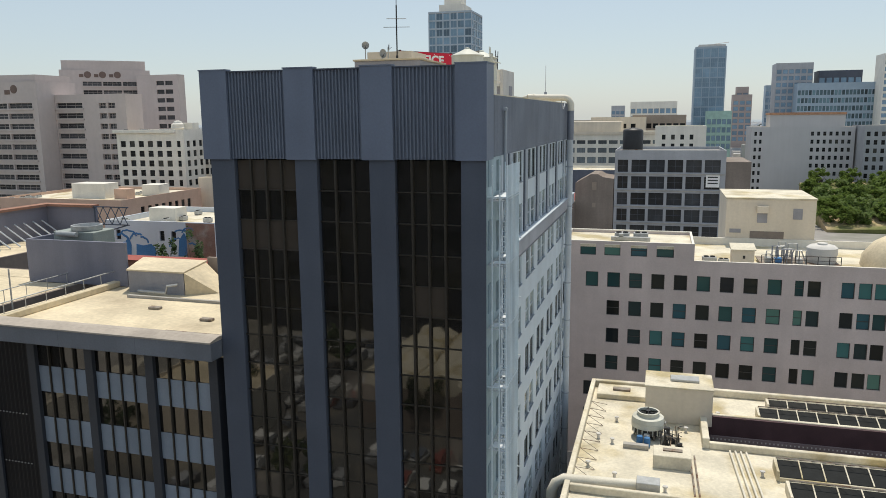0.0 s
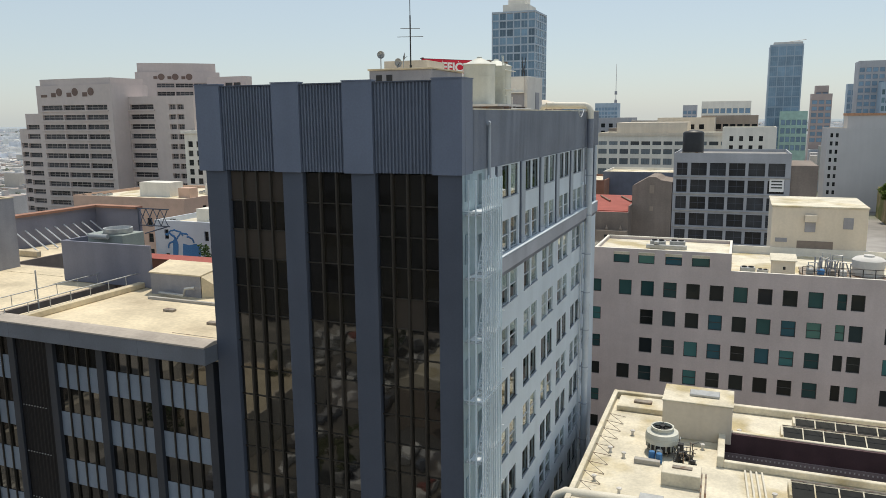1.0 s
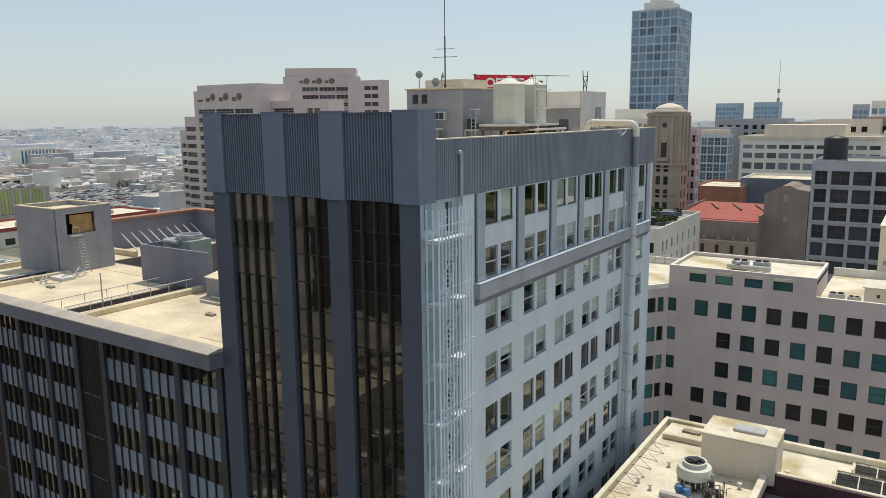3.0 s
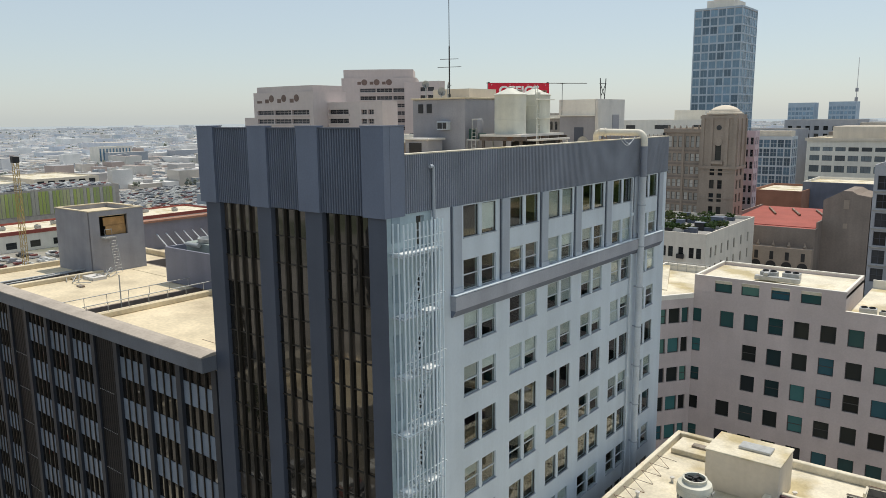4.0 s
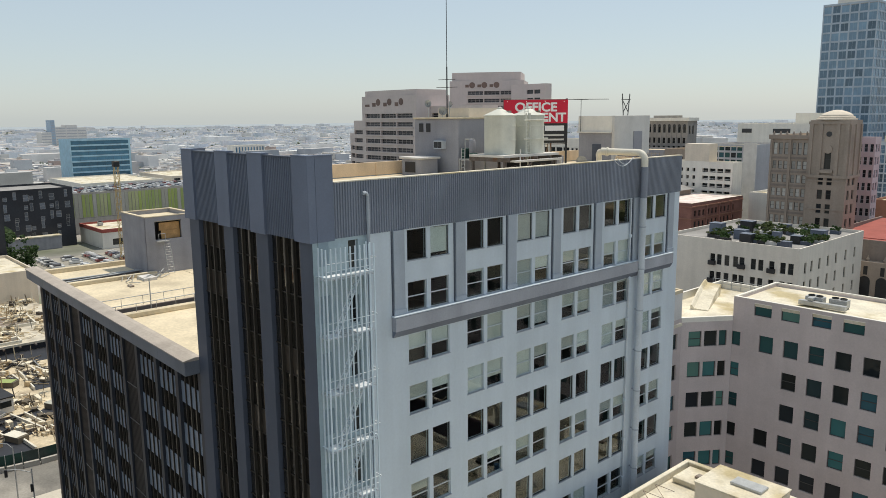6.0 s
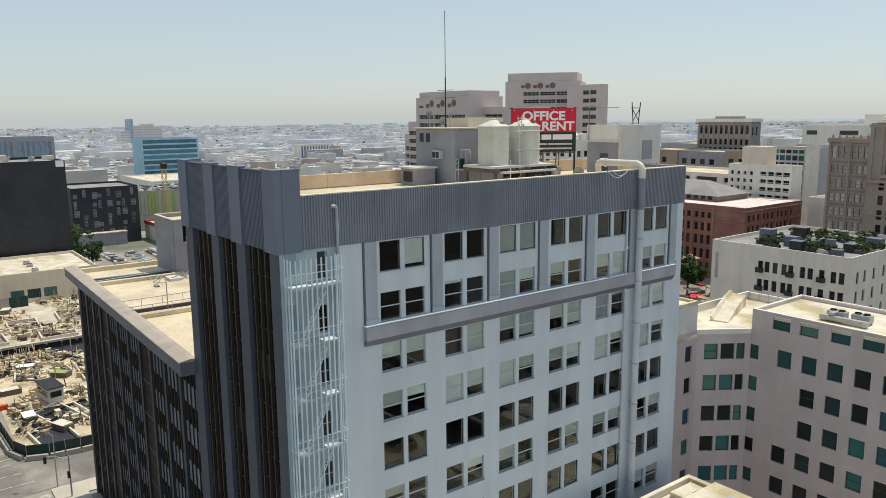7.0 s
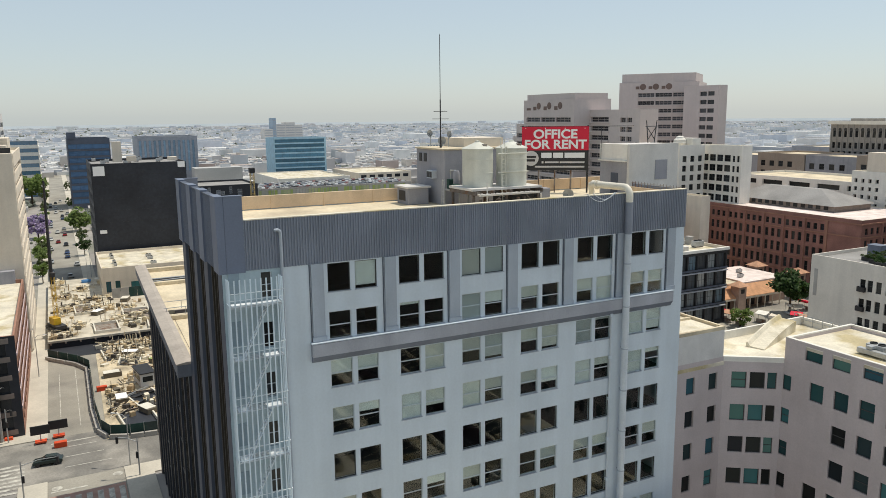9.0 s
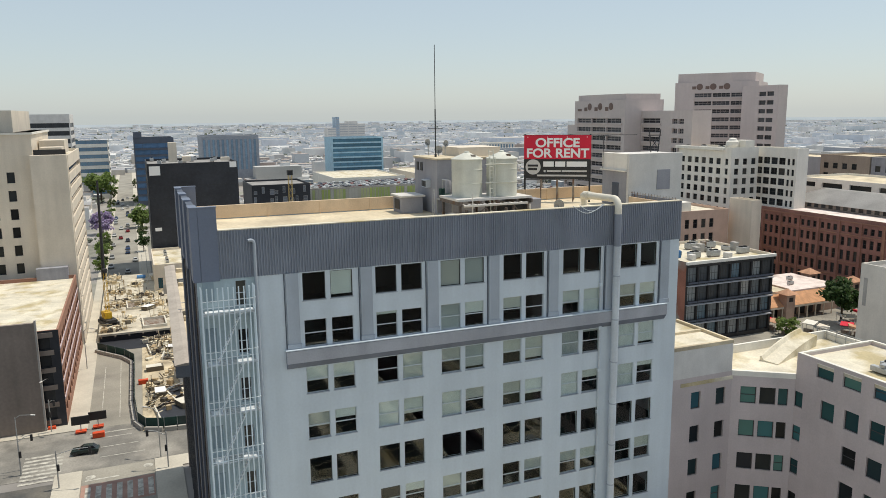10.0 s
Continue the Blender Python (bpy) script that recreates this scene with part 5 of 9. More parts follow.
ct = thing("cooling_tower", (8.95, 28.3, LZ), "round cream cooling tower with a dark fan", "cooling tower")
part("basin", shape((lathe, 0, 0, [(0.9, 0.12), (1.05, 0.2), (1.05, 0.5), (0.95, 0.55)], 32)), black_metal, ct)
part("louvre_core", shape((lathe, 0, 0, [(1.3, 0.5), (1.3, 1.05)], 36)), black_metal, ct)
for i in range(18):
    part("louvre_post", shape((box, -0.035, 0.035, -1.42, -1.3, 0.48, 1.06)), tank_paint, ct, m=pose(0, 0, 0, 0, 0, i * 20))
part("body", shape((lathe, 0, 0, [(1.36, 1.02), (1.48, 1.06), (1.48, 1.5), (1.45, 1.52), (1.45, 1.6), (1.48, 1.62), (1.4, 1.95), (0.95, 2.12), (0.95, 2.34), (1.02, 2.36), (1.02, 2.44), (0.86, 2.44), (0.86, 2.2)], 40)), tank_paint, ct, smooth=True)
part("fan", shape((box, -0.82, 0.82, -0.13, 0.13, 2.24, 2.28), (box, -0.13, 0.13, -0.82, 0.82, 2.29, 2.32), (rod, (0, 0, 2.2), (0, 0, 2.5), 0.22, 12), (lathe, 0, 0, [(0.84, 2.2), (0.05, 2.18)], 24)), black_metal, ct)
part("fan_guard", shape((rod, (-0.9, 0, 2.46), (0.9, 0, 2.46), 0.03, 6), (rod, (0, -0.9, 2.46), (0, 0.9, 2.46), 0.03, 6)), black_metal, ct)
for i in range(6):
    a = i * math.pi / 3
    part("leg", shape((box, math.cos(a) * 1.2 - 0.05, math.cos(a) * 1.2 + 0.05, math.sin(a) * 1.2 - 0.05, math.sin(a) * 1.2 + 0.05, 0, 0.52)), rust_steel, ct)
for x, y, m in ((-0.1, -2.0, mural_blue), (0.55, -2.25, mural_blue), (0.5, -1.5, galvanised)):
    k = thing("chemical_drum", (8.4 + x, 28.1 + y, LZ), "blue plastic drum beside a cooling tower", "drum", "drums")
    part("drum", shape((lathe, 0, 0, [(0.26, 0), (0.28, 0.05), (0.28, 0.42), (0.3, 0.44), (0.28, 0.46), (0.28, 0.8), (0.24, 0.86)], 18)), m, k, smooth=True)
pw = thing("pump_pipework", (10.9, 27.1, LZ), "dark pipes and pumps beside a cooling tower", "pipework")
for i in range(34):
    x, y, h = rng.uniform(-1.0, 0.9), rng.uniform(-1.2, 1.3), rng.uniform(0.3, 1.5)
    part("pipe", shape((bent_pipe, [(x, y, 0), (x, y, h), (x + rng.uniform(-0.6, 0.6), y + rng.uniform(-0.5, 0.5), h)], 0.04, 6)), (black_metal, rust_steel, black_metal, galvanised)[i % 4], pw)
for x, y in ((-0.6, -0.5), (0.2, 0.1), (0.6, -0.8), (-0.3, 0.8)):
    part("pump", shape((rod, (x, y, 0.3), (x + 0.5, y, 0.3), 0.2, 12), (box, x - 0.1, x + 0.6, y - 0.2, y + 0.2, 0, 0.12)), black_metal, pw)
part("valve_box", shape((box, -0.5, 0.0, -0.2, 0.2, 0.9, 1.5)), black_metal, pw)
sill = thing("concrete_sleeper", (6.9, 25.0, LZ), "weathered concrete block lying on a white roof", "block")
part("block", shape((box, 0, 2.2, 0, 0.55, 0, 0.42)), concrete, sill, bevel=0.03)
vb = thing("roof_vent_box", (9.5, 21.7, LZ), "white roof vent box with a slot", "vent")
part("body", shape((box, 0, 3.1, 0, 2.2, 0, 1.15)), white_roof, vb, bevel=0.05)
part("slot", shape((box, 0.8, 2.4, 1.0, 1.5, 1.15, 1.25)), rust_steel, vb)
duct = thing("vent_pipe", (2.9, 16.6, LZ + 0.3), "fat cream duct across the roof edge", "duct")
part("pipe", shape((bent_pipe, [(-1.2, -0.6, -3), (-1.15, -0.5, -0.6), (-0.9, -0.3, 0.0), (-0.3, 0, 0.3), (5.5, 0.4, 0.3)], 0.42, 16)), pipe_cream, duct, smooth=True)
part("box_end", shape((box, 5.4, 7.2, -0.2, 1.1, -0.3, 0.8)), galvanised, duct, bevel=0.04)
part("upstand", shape((box, 0.3, 14, -0.9, -0.5, -0.3, 0.35)), white_roof, duct, bevel=0.05)


def skylight_row(x0, x1, y0, y1, label):
    s = thing("skylight_row", (x0, y0, LZ), label, "skylight", "skylights")
    d, n = y1 - y0, round((x1 - x0) / 1.75)
    w = (x1 - x0) / n
    part("kerb", shape((box, 0, x1 - x0, 0, 0.25, 0, 0.35), (box, 0, x1 - x0, d - 0.25, d, 0, 0.9), (box, -0.2, 0, 0, d, 0, 0.9)), white_roof, s, bevel=0.03)
    a = math.degrees(math.atan2(0.5, d - 0.3))
    pane = finish(shape((box, 0, w - 0.1, 0, (d - 0.3) / math.cos(radians(a)), 0, 0.04)), "pane", skylight_glass)
    bar = finish(shape((box, -0.05, 0.05, 0, (d - 0.3) / math.cos(radians(a)), 0.0, 0.12)), "glazing_bar", white_roof)
    for i in range(n):
        part("pane", pane, None, s, m=pose(i * w + 0.05, 0.15, 0.36, a))
        part("glazing_bar", bar, None, s, m=pose(i * w, 0.15, 0.36, a))
    part("guard_wire", shape(*[(rod, (i * 0.9, d - 0.2, 0.95), (i * 0.9 + 0.5, d - 0.75, 1.25), 0.025, 4) for i in range(int((x1 - x0) / 0.9))]), rust_steel, s)
    part("guard_rail", shape((rod, (0, d - 0.75, 1.25), (x1 - x0, d - 0.75, 1.25), 0.03, 5), (rod, (0, d - 0.1, 1.0), (x1 - x0, d - 0.1, 1.0), 0.05, 6)), rust_steel, s)


skylight_row(19.3, 54, 33.7, 36.0, "row of dark tilted skylights with white bars")
skylight_row(20.5, 54, 37.0, 38.6, "second row of dark tilted skylights")
skylight_row(19.4, 54, 21.7, 24.3, "row of dark tilted skylights with guard wires")
skylight_row(19.8, 54, 17.4, 20.2, "row of dark tilted skylights near the roof middle")
skylight_row(20.2, 54, 12.6, 15.6, "row of dark tilted skylights beside roof pipes")
rp = thing("roof_pipes", (0, 0, LZ), "bundle of pale pipes across a white roof", "pipework")
for i in range(4):
    part("pipe", shape((rod, (16.0 + i * 0.45, 26.4, 0.18), (17.0 + i * 0.45, 8, 0.18), 0.09, 8)), pipe_cream, rp)
for i in range(2):
    part("pipe", shape((rod, (12.6 + i * 0.35, 24.5, 0.2), (12.9 + i * 0.35, 10, 0.2), 0.07, 8)), rust_steel, rp)
for x, y in ((6.0, 31.0), (5.9, 25.8), (4.2, 20.6), (6.5, 19.0), (10.5, 17.6), (18.2, 22.3), (15.5, 34.6), (12.4, 30.0), (4.6, 26.6)):
    k = thing("roof_vent", (x, y, LZ), "small pale roof vent cap", "vent", "roof vents")
    part("cap", shape((lathe, 0, 0, [(0.12, 0), (0.12, 0.36), (0.21, 0.4), (0.21, 0.5), (0.06, 0.56)], 14)), house_light, k)
for i in range(9):
    k = thing("guy_wire", (3.3, 19 + i * 1.9, LZ + 0.5), "thin wire stay at a roof parapet", "wire", "wire stays")
    part("wire", shape((rod, (0, 0, 0.1), (1.5, 1.0, -0.48), 0.03, 4), (rod, (0, 0, 0.1), (1.5, -0.8, -0.48), 0.025, 4)), rust_steel, k)

# ---- the stucco annexe behind ----
annex = thing("annexe", (0, 0, 0), "pinkish-grey stucco office block with teal windows", "office building")
tops = [26.22 - 2.05 - 3.87 * k for k in range(7)]
main = []
for k, z in enumerate(tops):
    main.append((-0.1, z + 0.2, 1.15, 1.75))
    for i in range(9):
        if not (i == 0 and k in (1, 2)):
            main.append((3.35 + 2.87 * i, z, 1.68, 2.05))
    main += [(29.5, z, 1.05, 2.05), (31.0, z, 1.5, 2.05)]
    for g in (34.85, 43.2, 51.5):
        main += [(g, z, 1.5, 2.05), (g + 1.95, z, 1.5, 2.05), (g + 3.75, z, 1.5, 2.05)]
main_top = [(2.55, 28.5, 2.1, 1.55), (5.75, 28.5, 2.1, 1.55), (9.2, 28.5, 2.1, 1.55), (12.5, 28.5, 2.2, 1.55)]
AM = pose(-3.42, 61.4, 0)


split = random.Random(19)


def annex_face(m, width, z0, z1, rects, bars=(0, 0)):
    w = pierced_wall(annex, "S", 0, 0, width, z0, z1, rects, 0.28, annex_wall)
    w.matrix_basis = m
    for u, z, ww, hh in rects:
        part("window", far_window(ww, hh, teal_glass, window_trim, (0, split.choice((0, 0, 0, 1)))), None, annex, m=m @ pose(u, 0.2, z))


annex_face(AM, 64, 0, 28.2, main)
annex_face(AM @ pose(0, 0, 28.2), 17.25, 0, 2.2, [(u, z - 28.2, w, h) for u, z, w, h in main_top])
ch_len = math.hypot(3.7, 5.4)
ch = Matrix.Translation((-7.15, 56.05, 0)) @ pose(0, 0, 0, 0, 0, math.degrees(math.atan2(5.35, 3.73)))
annex_face(ch, ch_len, 0, 27.95, [(u, z + 0.1, w, 1.95) for z in tops for u, w in ((0.95, 1.65), (2.95, 1.65), (4.85, 1.0))])
annex_face(Matrix.Translation((-7.15, 42.0, 0)) @ pose(0, 0, 0, 0, 0, 90), 14.05, 0, 27.95, [(u, z + 0.1, 1.3, 1.95) for z in tops for u in (8.5, 11.9)])
part("roof", shape((prism, [(-7.1, 49), (-7.1, 56.2), (-3.42, 61.5), (-3.42, 77), (-13.4, 77), (-13.4, 49)], 27.0, 27.4)), white_roof, annex)
part("roof", shape((box, 13.8, 60, 61.5, 80, 27.2, 27.5), (box, -3.4, 13.8, 61.5, 72.5, 29.6, 29.95)), white_roof, annex)
for b in ((13.5, 13.8, 61.45, 72.5, 27.5, 30.3), (-3.42, -3.1, 61.45, 72.5, 27.4, 30.3), (-3.1, 13.5, 72.2, 72.5, 27.4, 30.3)):
    part("wall", shape((box, *b)), annex_wall, annex)
part("parapet", shape((box, -3.41, 13.8, 61.41, 61.8, 29.95, 30.44), (box, -3.41, -3.1, 61.8, 72.5, 30.3, 30.44), (box, 13.5, 13.79, 61.8, 72.5, 30.3, 30.44), (box, -3.1, 13.5, 72.2, 72.5, 30.3, 30.44)), white_stucco, annex)
part("parapet", shape((box, 13.82, 60, 61.41, 61.8, 27.5, 28.23)), white_stucco, annex)
part("rear_wall", shape((box, 13.8, 60, 79.7, 80.0, 0, 28.6), (box, -13.4, -3.4, 76.7, 77.0, 0, 28.4), (box, -13.4, -13.1, 56, 76.7, 0, 28.4)), white_stucco, annex)
part("upper_block", shape((box, -16.5, -7.16, 43.2, 56.0, 27.3, 31.1)), house_light, annex, bevel=0.03)
part("upper_block_roof", shape((box, -16.3, -7.5, 43.3, 55.7, 31.1, 31.18)), white_roof, annex)
part("upper_block_kerb", shape((box, -16.5, -7.15, 55.7, 56.02, 31.1, 31.5), (box, -7.5, -7.15, 43.2, 55.7, 31.1, 31.5), (box, -12.2, -11.9, 43.2, 56.2, 31.1, 31.45)), cream_roof, annex)
part("chamfer_parapet", shape((prism, [(-7.14, 56.04), (-3.41, 61.38), (-3.75, 61.6), (-7.45, 56.3)], 27.4, 27.98)), white_stucco, annex)
chute, rows = bmesh.new(), []
for i in range(9):
    f = i / 8
    cx, cy, top = -8.7 - 3.5 * f, 62.9 + 9.8 * f, 27.6 + 1.3 * math.sin(f * math.pi / 2)
    rows.append([chute.verts.new(p) for p in ((cx - 1.05, cy - 0.35, 27.4), (cx - 1.05, cy - 0.35, top + 0.4), (cx - 0.85, cy - 0.3, top + 0.4), (cx - 0.6, cy - 0.2, top), (cx + 1.05, cy + 0.35, top - 0.1), (cx + 1.05, cy + 0.35, 27.4))])
for lo, hi in zip(rows, rows[1:]):
    for i in range(6):
        chute.faces.new((lo[i], lo[(i + 1) % 6], hi[(i + 1) % 6], hi[i]))
chute.faces.new(rows[0]), chute.faces.new(rows[-1][::-1])
part("roof_chute", chute, white_roof, annex)
fence = thing("roof_railing", (-14.2, 63.6, 27.4), "thin metal railing at the annexe roof edge", "railing")
for i in range(9):
    part("post", shape((rod, (i * 1.4, 13, 0), (i * 1.4, 13, 1.3), 0.04, 6)), galvanised, fence)
part("rail", shape((rod, (0, 13, 1.3), (11.2, 13, 1.3), 0.04, 6), (rod, (0, 13, 0.7), (11.2, 13, 0.7), 0.03, 6)), galvanised, fence)
rooftop_unit((4.4, 65.6, 29.95), 0, 0.9)
rooftop_unit((6.9, 66.0, 29.95), 0, 0.9)
duct_run = thing("roof_duct", (3.0, 64.2, 29.95), "low galvanised duct beside rooftop units", "duct")
part("duct", shape((box, 0, 5.2, 0, 0.6, 0.15, 0.7), (box, 1.0, 1.6, 0, 2.4, 0.75, 1.1)), galvanised, duct_run, bevel=0.04)
rooftop_unit((15.8, 63.4, 27.55), 5, 0.8)
rooftop_unit((17.6, 63.6, 27.55), -5, 0.6)
hut = thing("roof_hut", (18.6, 63.2, 27.55), "small pale plaster hut on the annexe roof", "hut")
part("wall", shape((box, 0, 2.7, 0, 2.7, 0, 2.0)), cream_stucco, hut)
part("roof", shape((prism, [(-0.2, -0.2), (2.9, -0.2), (2.9, 2.9), (-0.2, 2.9)], 2.0, [2.1, 2.1, 2.5, 2.5])), white_roof, hut)
part("vent", shape((box, 1.3, 1.6, -0.04, 0.0, 0.9, 1.3)), black_metal, hut)
skid = thing("chiller_platform", (22.0, 62.6, 27.55), "raised steel platform with chillers, pumps and a round tank", "chiller")
part("platform", shape((box, 0, 9.5, 0, 5.5, 0.3, 0.5)), rust_steel, skid)
for i in range(8):
    part("post", shape((rod, (0.1 + i * 1.33, 0, 0), (0.1 + i * 1.33, 0, 1.6), 0.05, 6)), black_metal, skid)
part("handrail", shape((rod, (0.1, 0, 1.6), (9.4, 0, 1.6), 0.04, 6), (rod, (0.1, 0, 1.05), (9.4, 0, 1.05), 0.03, 6)), black_metal, skid)
part("tank", shape((lathe, 7.6, 2.6, [(1.7, 0.5), (1.75, 0.7), (1.75, 1.4), (1.85, 1.5), (1.85, 2.4), (1.5, 2.7), (0.6, 2.8), (0.6, 3.0), (0.3, 3.05)], 32)), house_light, skid, smooth=True)
for i in range(14):
    x, y, h = rng.uniform(0.4, 5.4), rng.uniform(0.5, 4), rng.uniform(0.9, 2.4)
    part("pipe", shape((bent_pipe, [(x, y, 0.5), (x, y, 0.5 + h), (x + rng.uniform(0.5, 1.4), y, 0.5 + h), (x + rng.uniform(0.5, 1.4), y, 0.5)], 0.09, 8)), (galvanised, house_grey, house_light, galvanised)[i % 4], skid)
for i in range(4):
    part("pump", shape((box, 0.6 + i * 1.25, 1.4 + i * 1.25, 0.8, 1.9, 0.5, 1.1)), (galvanised, mural_blue, rust_steel, house_light)[i], skid, bevel=0.05)
house2 = thing("beige_roof_house", (18.9, 80, 20), "beige plaster building end with vents", "building")
part("wall", shape((box, 0, 12.4, 0, 14, 0, 14.5)), cream_stucco, house2, bevel=0.05)
part("roof_kerb", shape((box, -0.1, 12.5, -0.1, 14.1, 14.5, 14.7)), white_roof, house2)
for b in ((4.4, 5.8, -0.1, 0, 11.0, 12.6), (9.3, 10.6, -0.06, 0, 11.6, 13.2), (0.6, 2.2, -0.06, 0, 9.4, 10.0)):
    part("louvre", shape((box, *b)), house_grey, house2, bevel=0.02)
part("hood", shape((box, 4.3, 5.9, -0.7, -0.1, 12.5, 13.5)), cream_stucco, house2, bevel=0.05)
part("recess", shape((box, 3.5, 8.2, -0.06, 0, 7.5, 9.7)), brown_stucco, house2)
dome = thing("roof_shell", (41.5, 66.5, 27.5), "pale ribbed roof shell over the annexe", "roof shell")
part("shell", shape((lathe, 0, 0, [(7.0, 0), (6.8, 1.4), (5.6, 3.0), (3.6, 4.2), (1.2, 4.8)], 24)), cream_roof, dome, smooth=True)


# ---- ground and streets ----
def sheet(name, outline, z, material, label, category="ground"):
    bm = bmesh.new()
    bm.faces.new([bm.verts.new((x, y, z)) for x, y in outline])
    return tagged(part(name, bm, material), label, category, kind="structure")


def slab(name, x0, x1, y0, y1, z0, z1, material, label, category):
    return tagged(part(name, shape((box, x0, x1, y0, y1, z0, z1)), material), label, category, kind="structure")


city_floor = surf("far_city_floor", (0.34, 0.32, 0.3), 0.95, var=0.3, scale=0.02, fine=0.15, bump=0, col2=(0.14, 0.16, 0.1), amount=0.55)
sheet("ground", [(-20000, -20000), (20000, -20000), (20000, 20000), (-20000, 20000)], -0.06, city_floor, "city ground of pale lots and streets")
sheet("road", [(-820, -14.5), (60, -14.5), (60, -3.6), (-820, -3.6)], -0.02, asphalt, "worn grey asphalt street along the wing", "road")
sheet("road", [(-91, -400), (-73, -400), (-73, 600), (-91, 600)], -0.016, dark_asphalt, "worn asphalt cross street", "road")
slab("pavement", -73, 2.7, -3.6, 0.6, -0.05, 0.13, pavement_mat, "pale concrete pavement before the wing", "pavement")
slab("pavement", -150, -91, -19, -14.5, -0.05, 0.13, pavement_mat, "wide pale concrete pavement", "pavement")
slab("pavement", -95, -91, -80, -19, -0.05, 0.13, pavement_mat, "pale concrete pavement at the garage", "pavement")
slab("pavement", -820, -150, -17.5, -14.5, -0.05, 0.13, pavement_mat, "pale concrete pavement beyond the works", "pavement")
slab("pavement", -820, -196, -3.6, 0.4, -0.05, 0.13, pavement_mat, "pale concrete pavement beyond the works", "pavement")
slab("pavement", -73, -69, 0.6, 140, -0.05, 0.13, pavement_mat, "pale pavement beside the wing", "pavement")
slab("pavement", -73, 60, -18.5, -14.5, -0.05, 0.13, pavement_mat, "pale pavement of the facing corner", "pavement")
sheet("parking_lot", [(-70, -40), (60, -40), (60, -18.5), (-70, -18.5)], 0.02, lot_asphalt, "patched asphalt lot of the facing corner", "ground")


def stripe(x0, x1, y0, y1, mat=road_white):
    s = part("road_marking", shape((box, x0, x1, y0, y1, -0.01, 0.0)), mat)
    return tagged(s, "worn white road marking" if mat is road_white else "worn red crossing paving", "road marking", "road markings", "structure")


for i in range(8):
    stripe(-82.0 + i * 1.42, -81.3 + i * 1.42, -23.6, -17.7)
slab("crossing", -67.6, -60.2, -14.4, -3.8, -0.03, -0.006, brick_paving, "worn red brick pedestrian crossing", "crossing")
for i in range(7):
    stripe(-66.6, -60.8, -13.8 + i * 1.5, -13.0 + i * 1.5)
for i in range(3):
    stripe(-86.0 + i * 4.2, -85.8 + i * 4.2, -12.0, -7.0 + i)
stripe(-88.5, -88.1, -14, -6), stripe(-69.3, -68.9, -14, -9)
stripe(-130, -95, -9.2, -9.05), stripe(-128, -96, -12.4, -12.25)
for i in range(6):
    stripe(-212, -209, -13.6 + i * 1.7, -12.8 + i * 1.7)
for x, y in ((-71.2, -4.6), (-70.2, -13.2)):
    k = thing("manhole_cover", (x, y, -0.015), "pale ringed manhole cover in the road", "manhole cover")
    part("ring", shape((lathe, 0, 0, [(0.75, 0), (0.75, 0.012), (0.5, 0.012), (0.5, 0.004)], 20)), road_white, k)

# construction site beyond the cross street
sheet("site_ground", [(-196, -3.6), (-86, -5.2), (-85.2, 40), (-196, 40)], 0.04, dirt, "pale dusty building site ground", "ground")
sheet("site_ground", [(-228, -14.4), (-150, -14.4), (-150, -3.7), (-228, -3.7)], 0.03, dirt, "street deck of the building site", "ground")
fence = thing("site_fence", (0, 0, 0), "dark green screened site fence with painted scrawl", "fence")
fpts = [(-141, -14.4), (-133, -8.3), (-128, -6.2), (-101, -6.4), (-90, -5.9), (-86.5, -4.6), (-85.2, -1.5), (-84.6, 3), (-83.8, 40)]
for (x0, y0), (x1, y1) in zip(fpts, fpts[1:]):
    n = max(1, round(math.hypot(x1 - x0, y1 - y0) / 3))
    for i in range(n):
        p, q = [Vector((x0 + (x1 - x0) * (i + f) / n, y0 + (y1 - y0) * (i + f) / n, 0)) for f in (0, 1)]
        d = math.degrees(math.atan2(q.y - p.y, q.x - p.x))
        part("fence_panel", shape((box, 0.05, (q - p).length - 0.05, -0.03, 0.03, 0.2, 2.3)), green_mesh, fence, m=pose(p.x, p.y, 0, 0, 0, d))
        part("post", shape((rod, (0, 0, 0), (0, 0, 2.4), 0.05, 6)), galvanised, fence, m=pose(p.x, p.y, 0))
        part("barrier", shape((box, 0.1, (q - p).length - 0.1, -0.9, -0.35, 0, 0.8)), concrete, fence, m=pose(p.x, p.y, 0, 0, 0, d))
rng = random.Random(21)
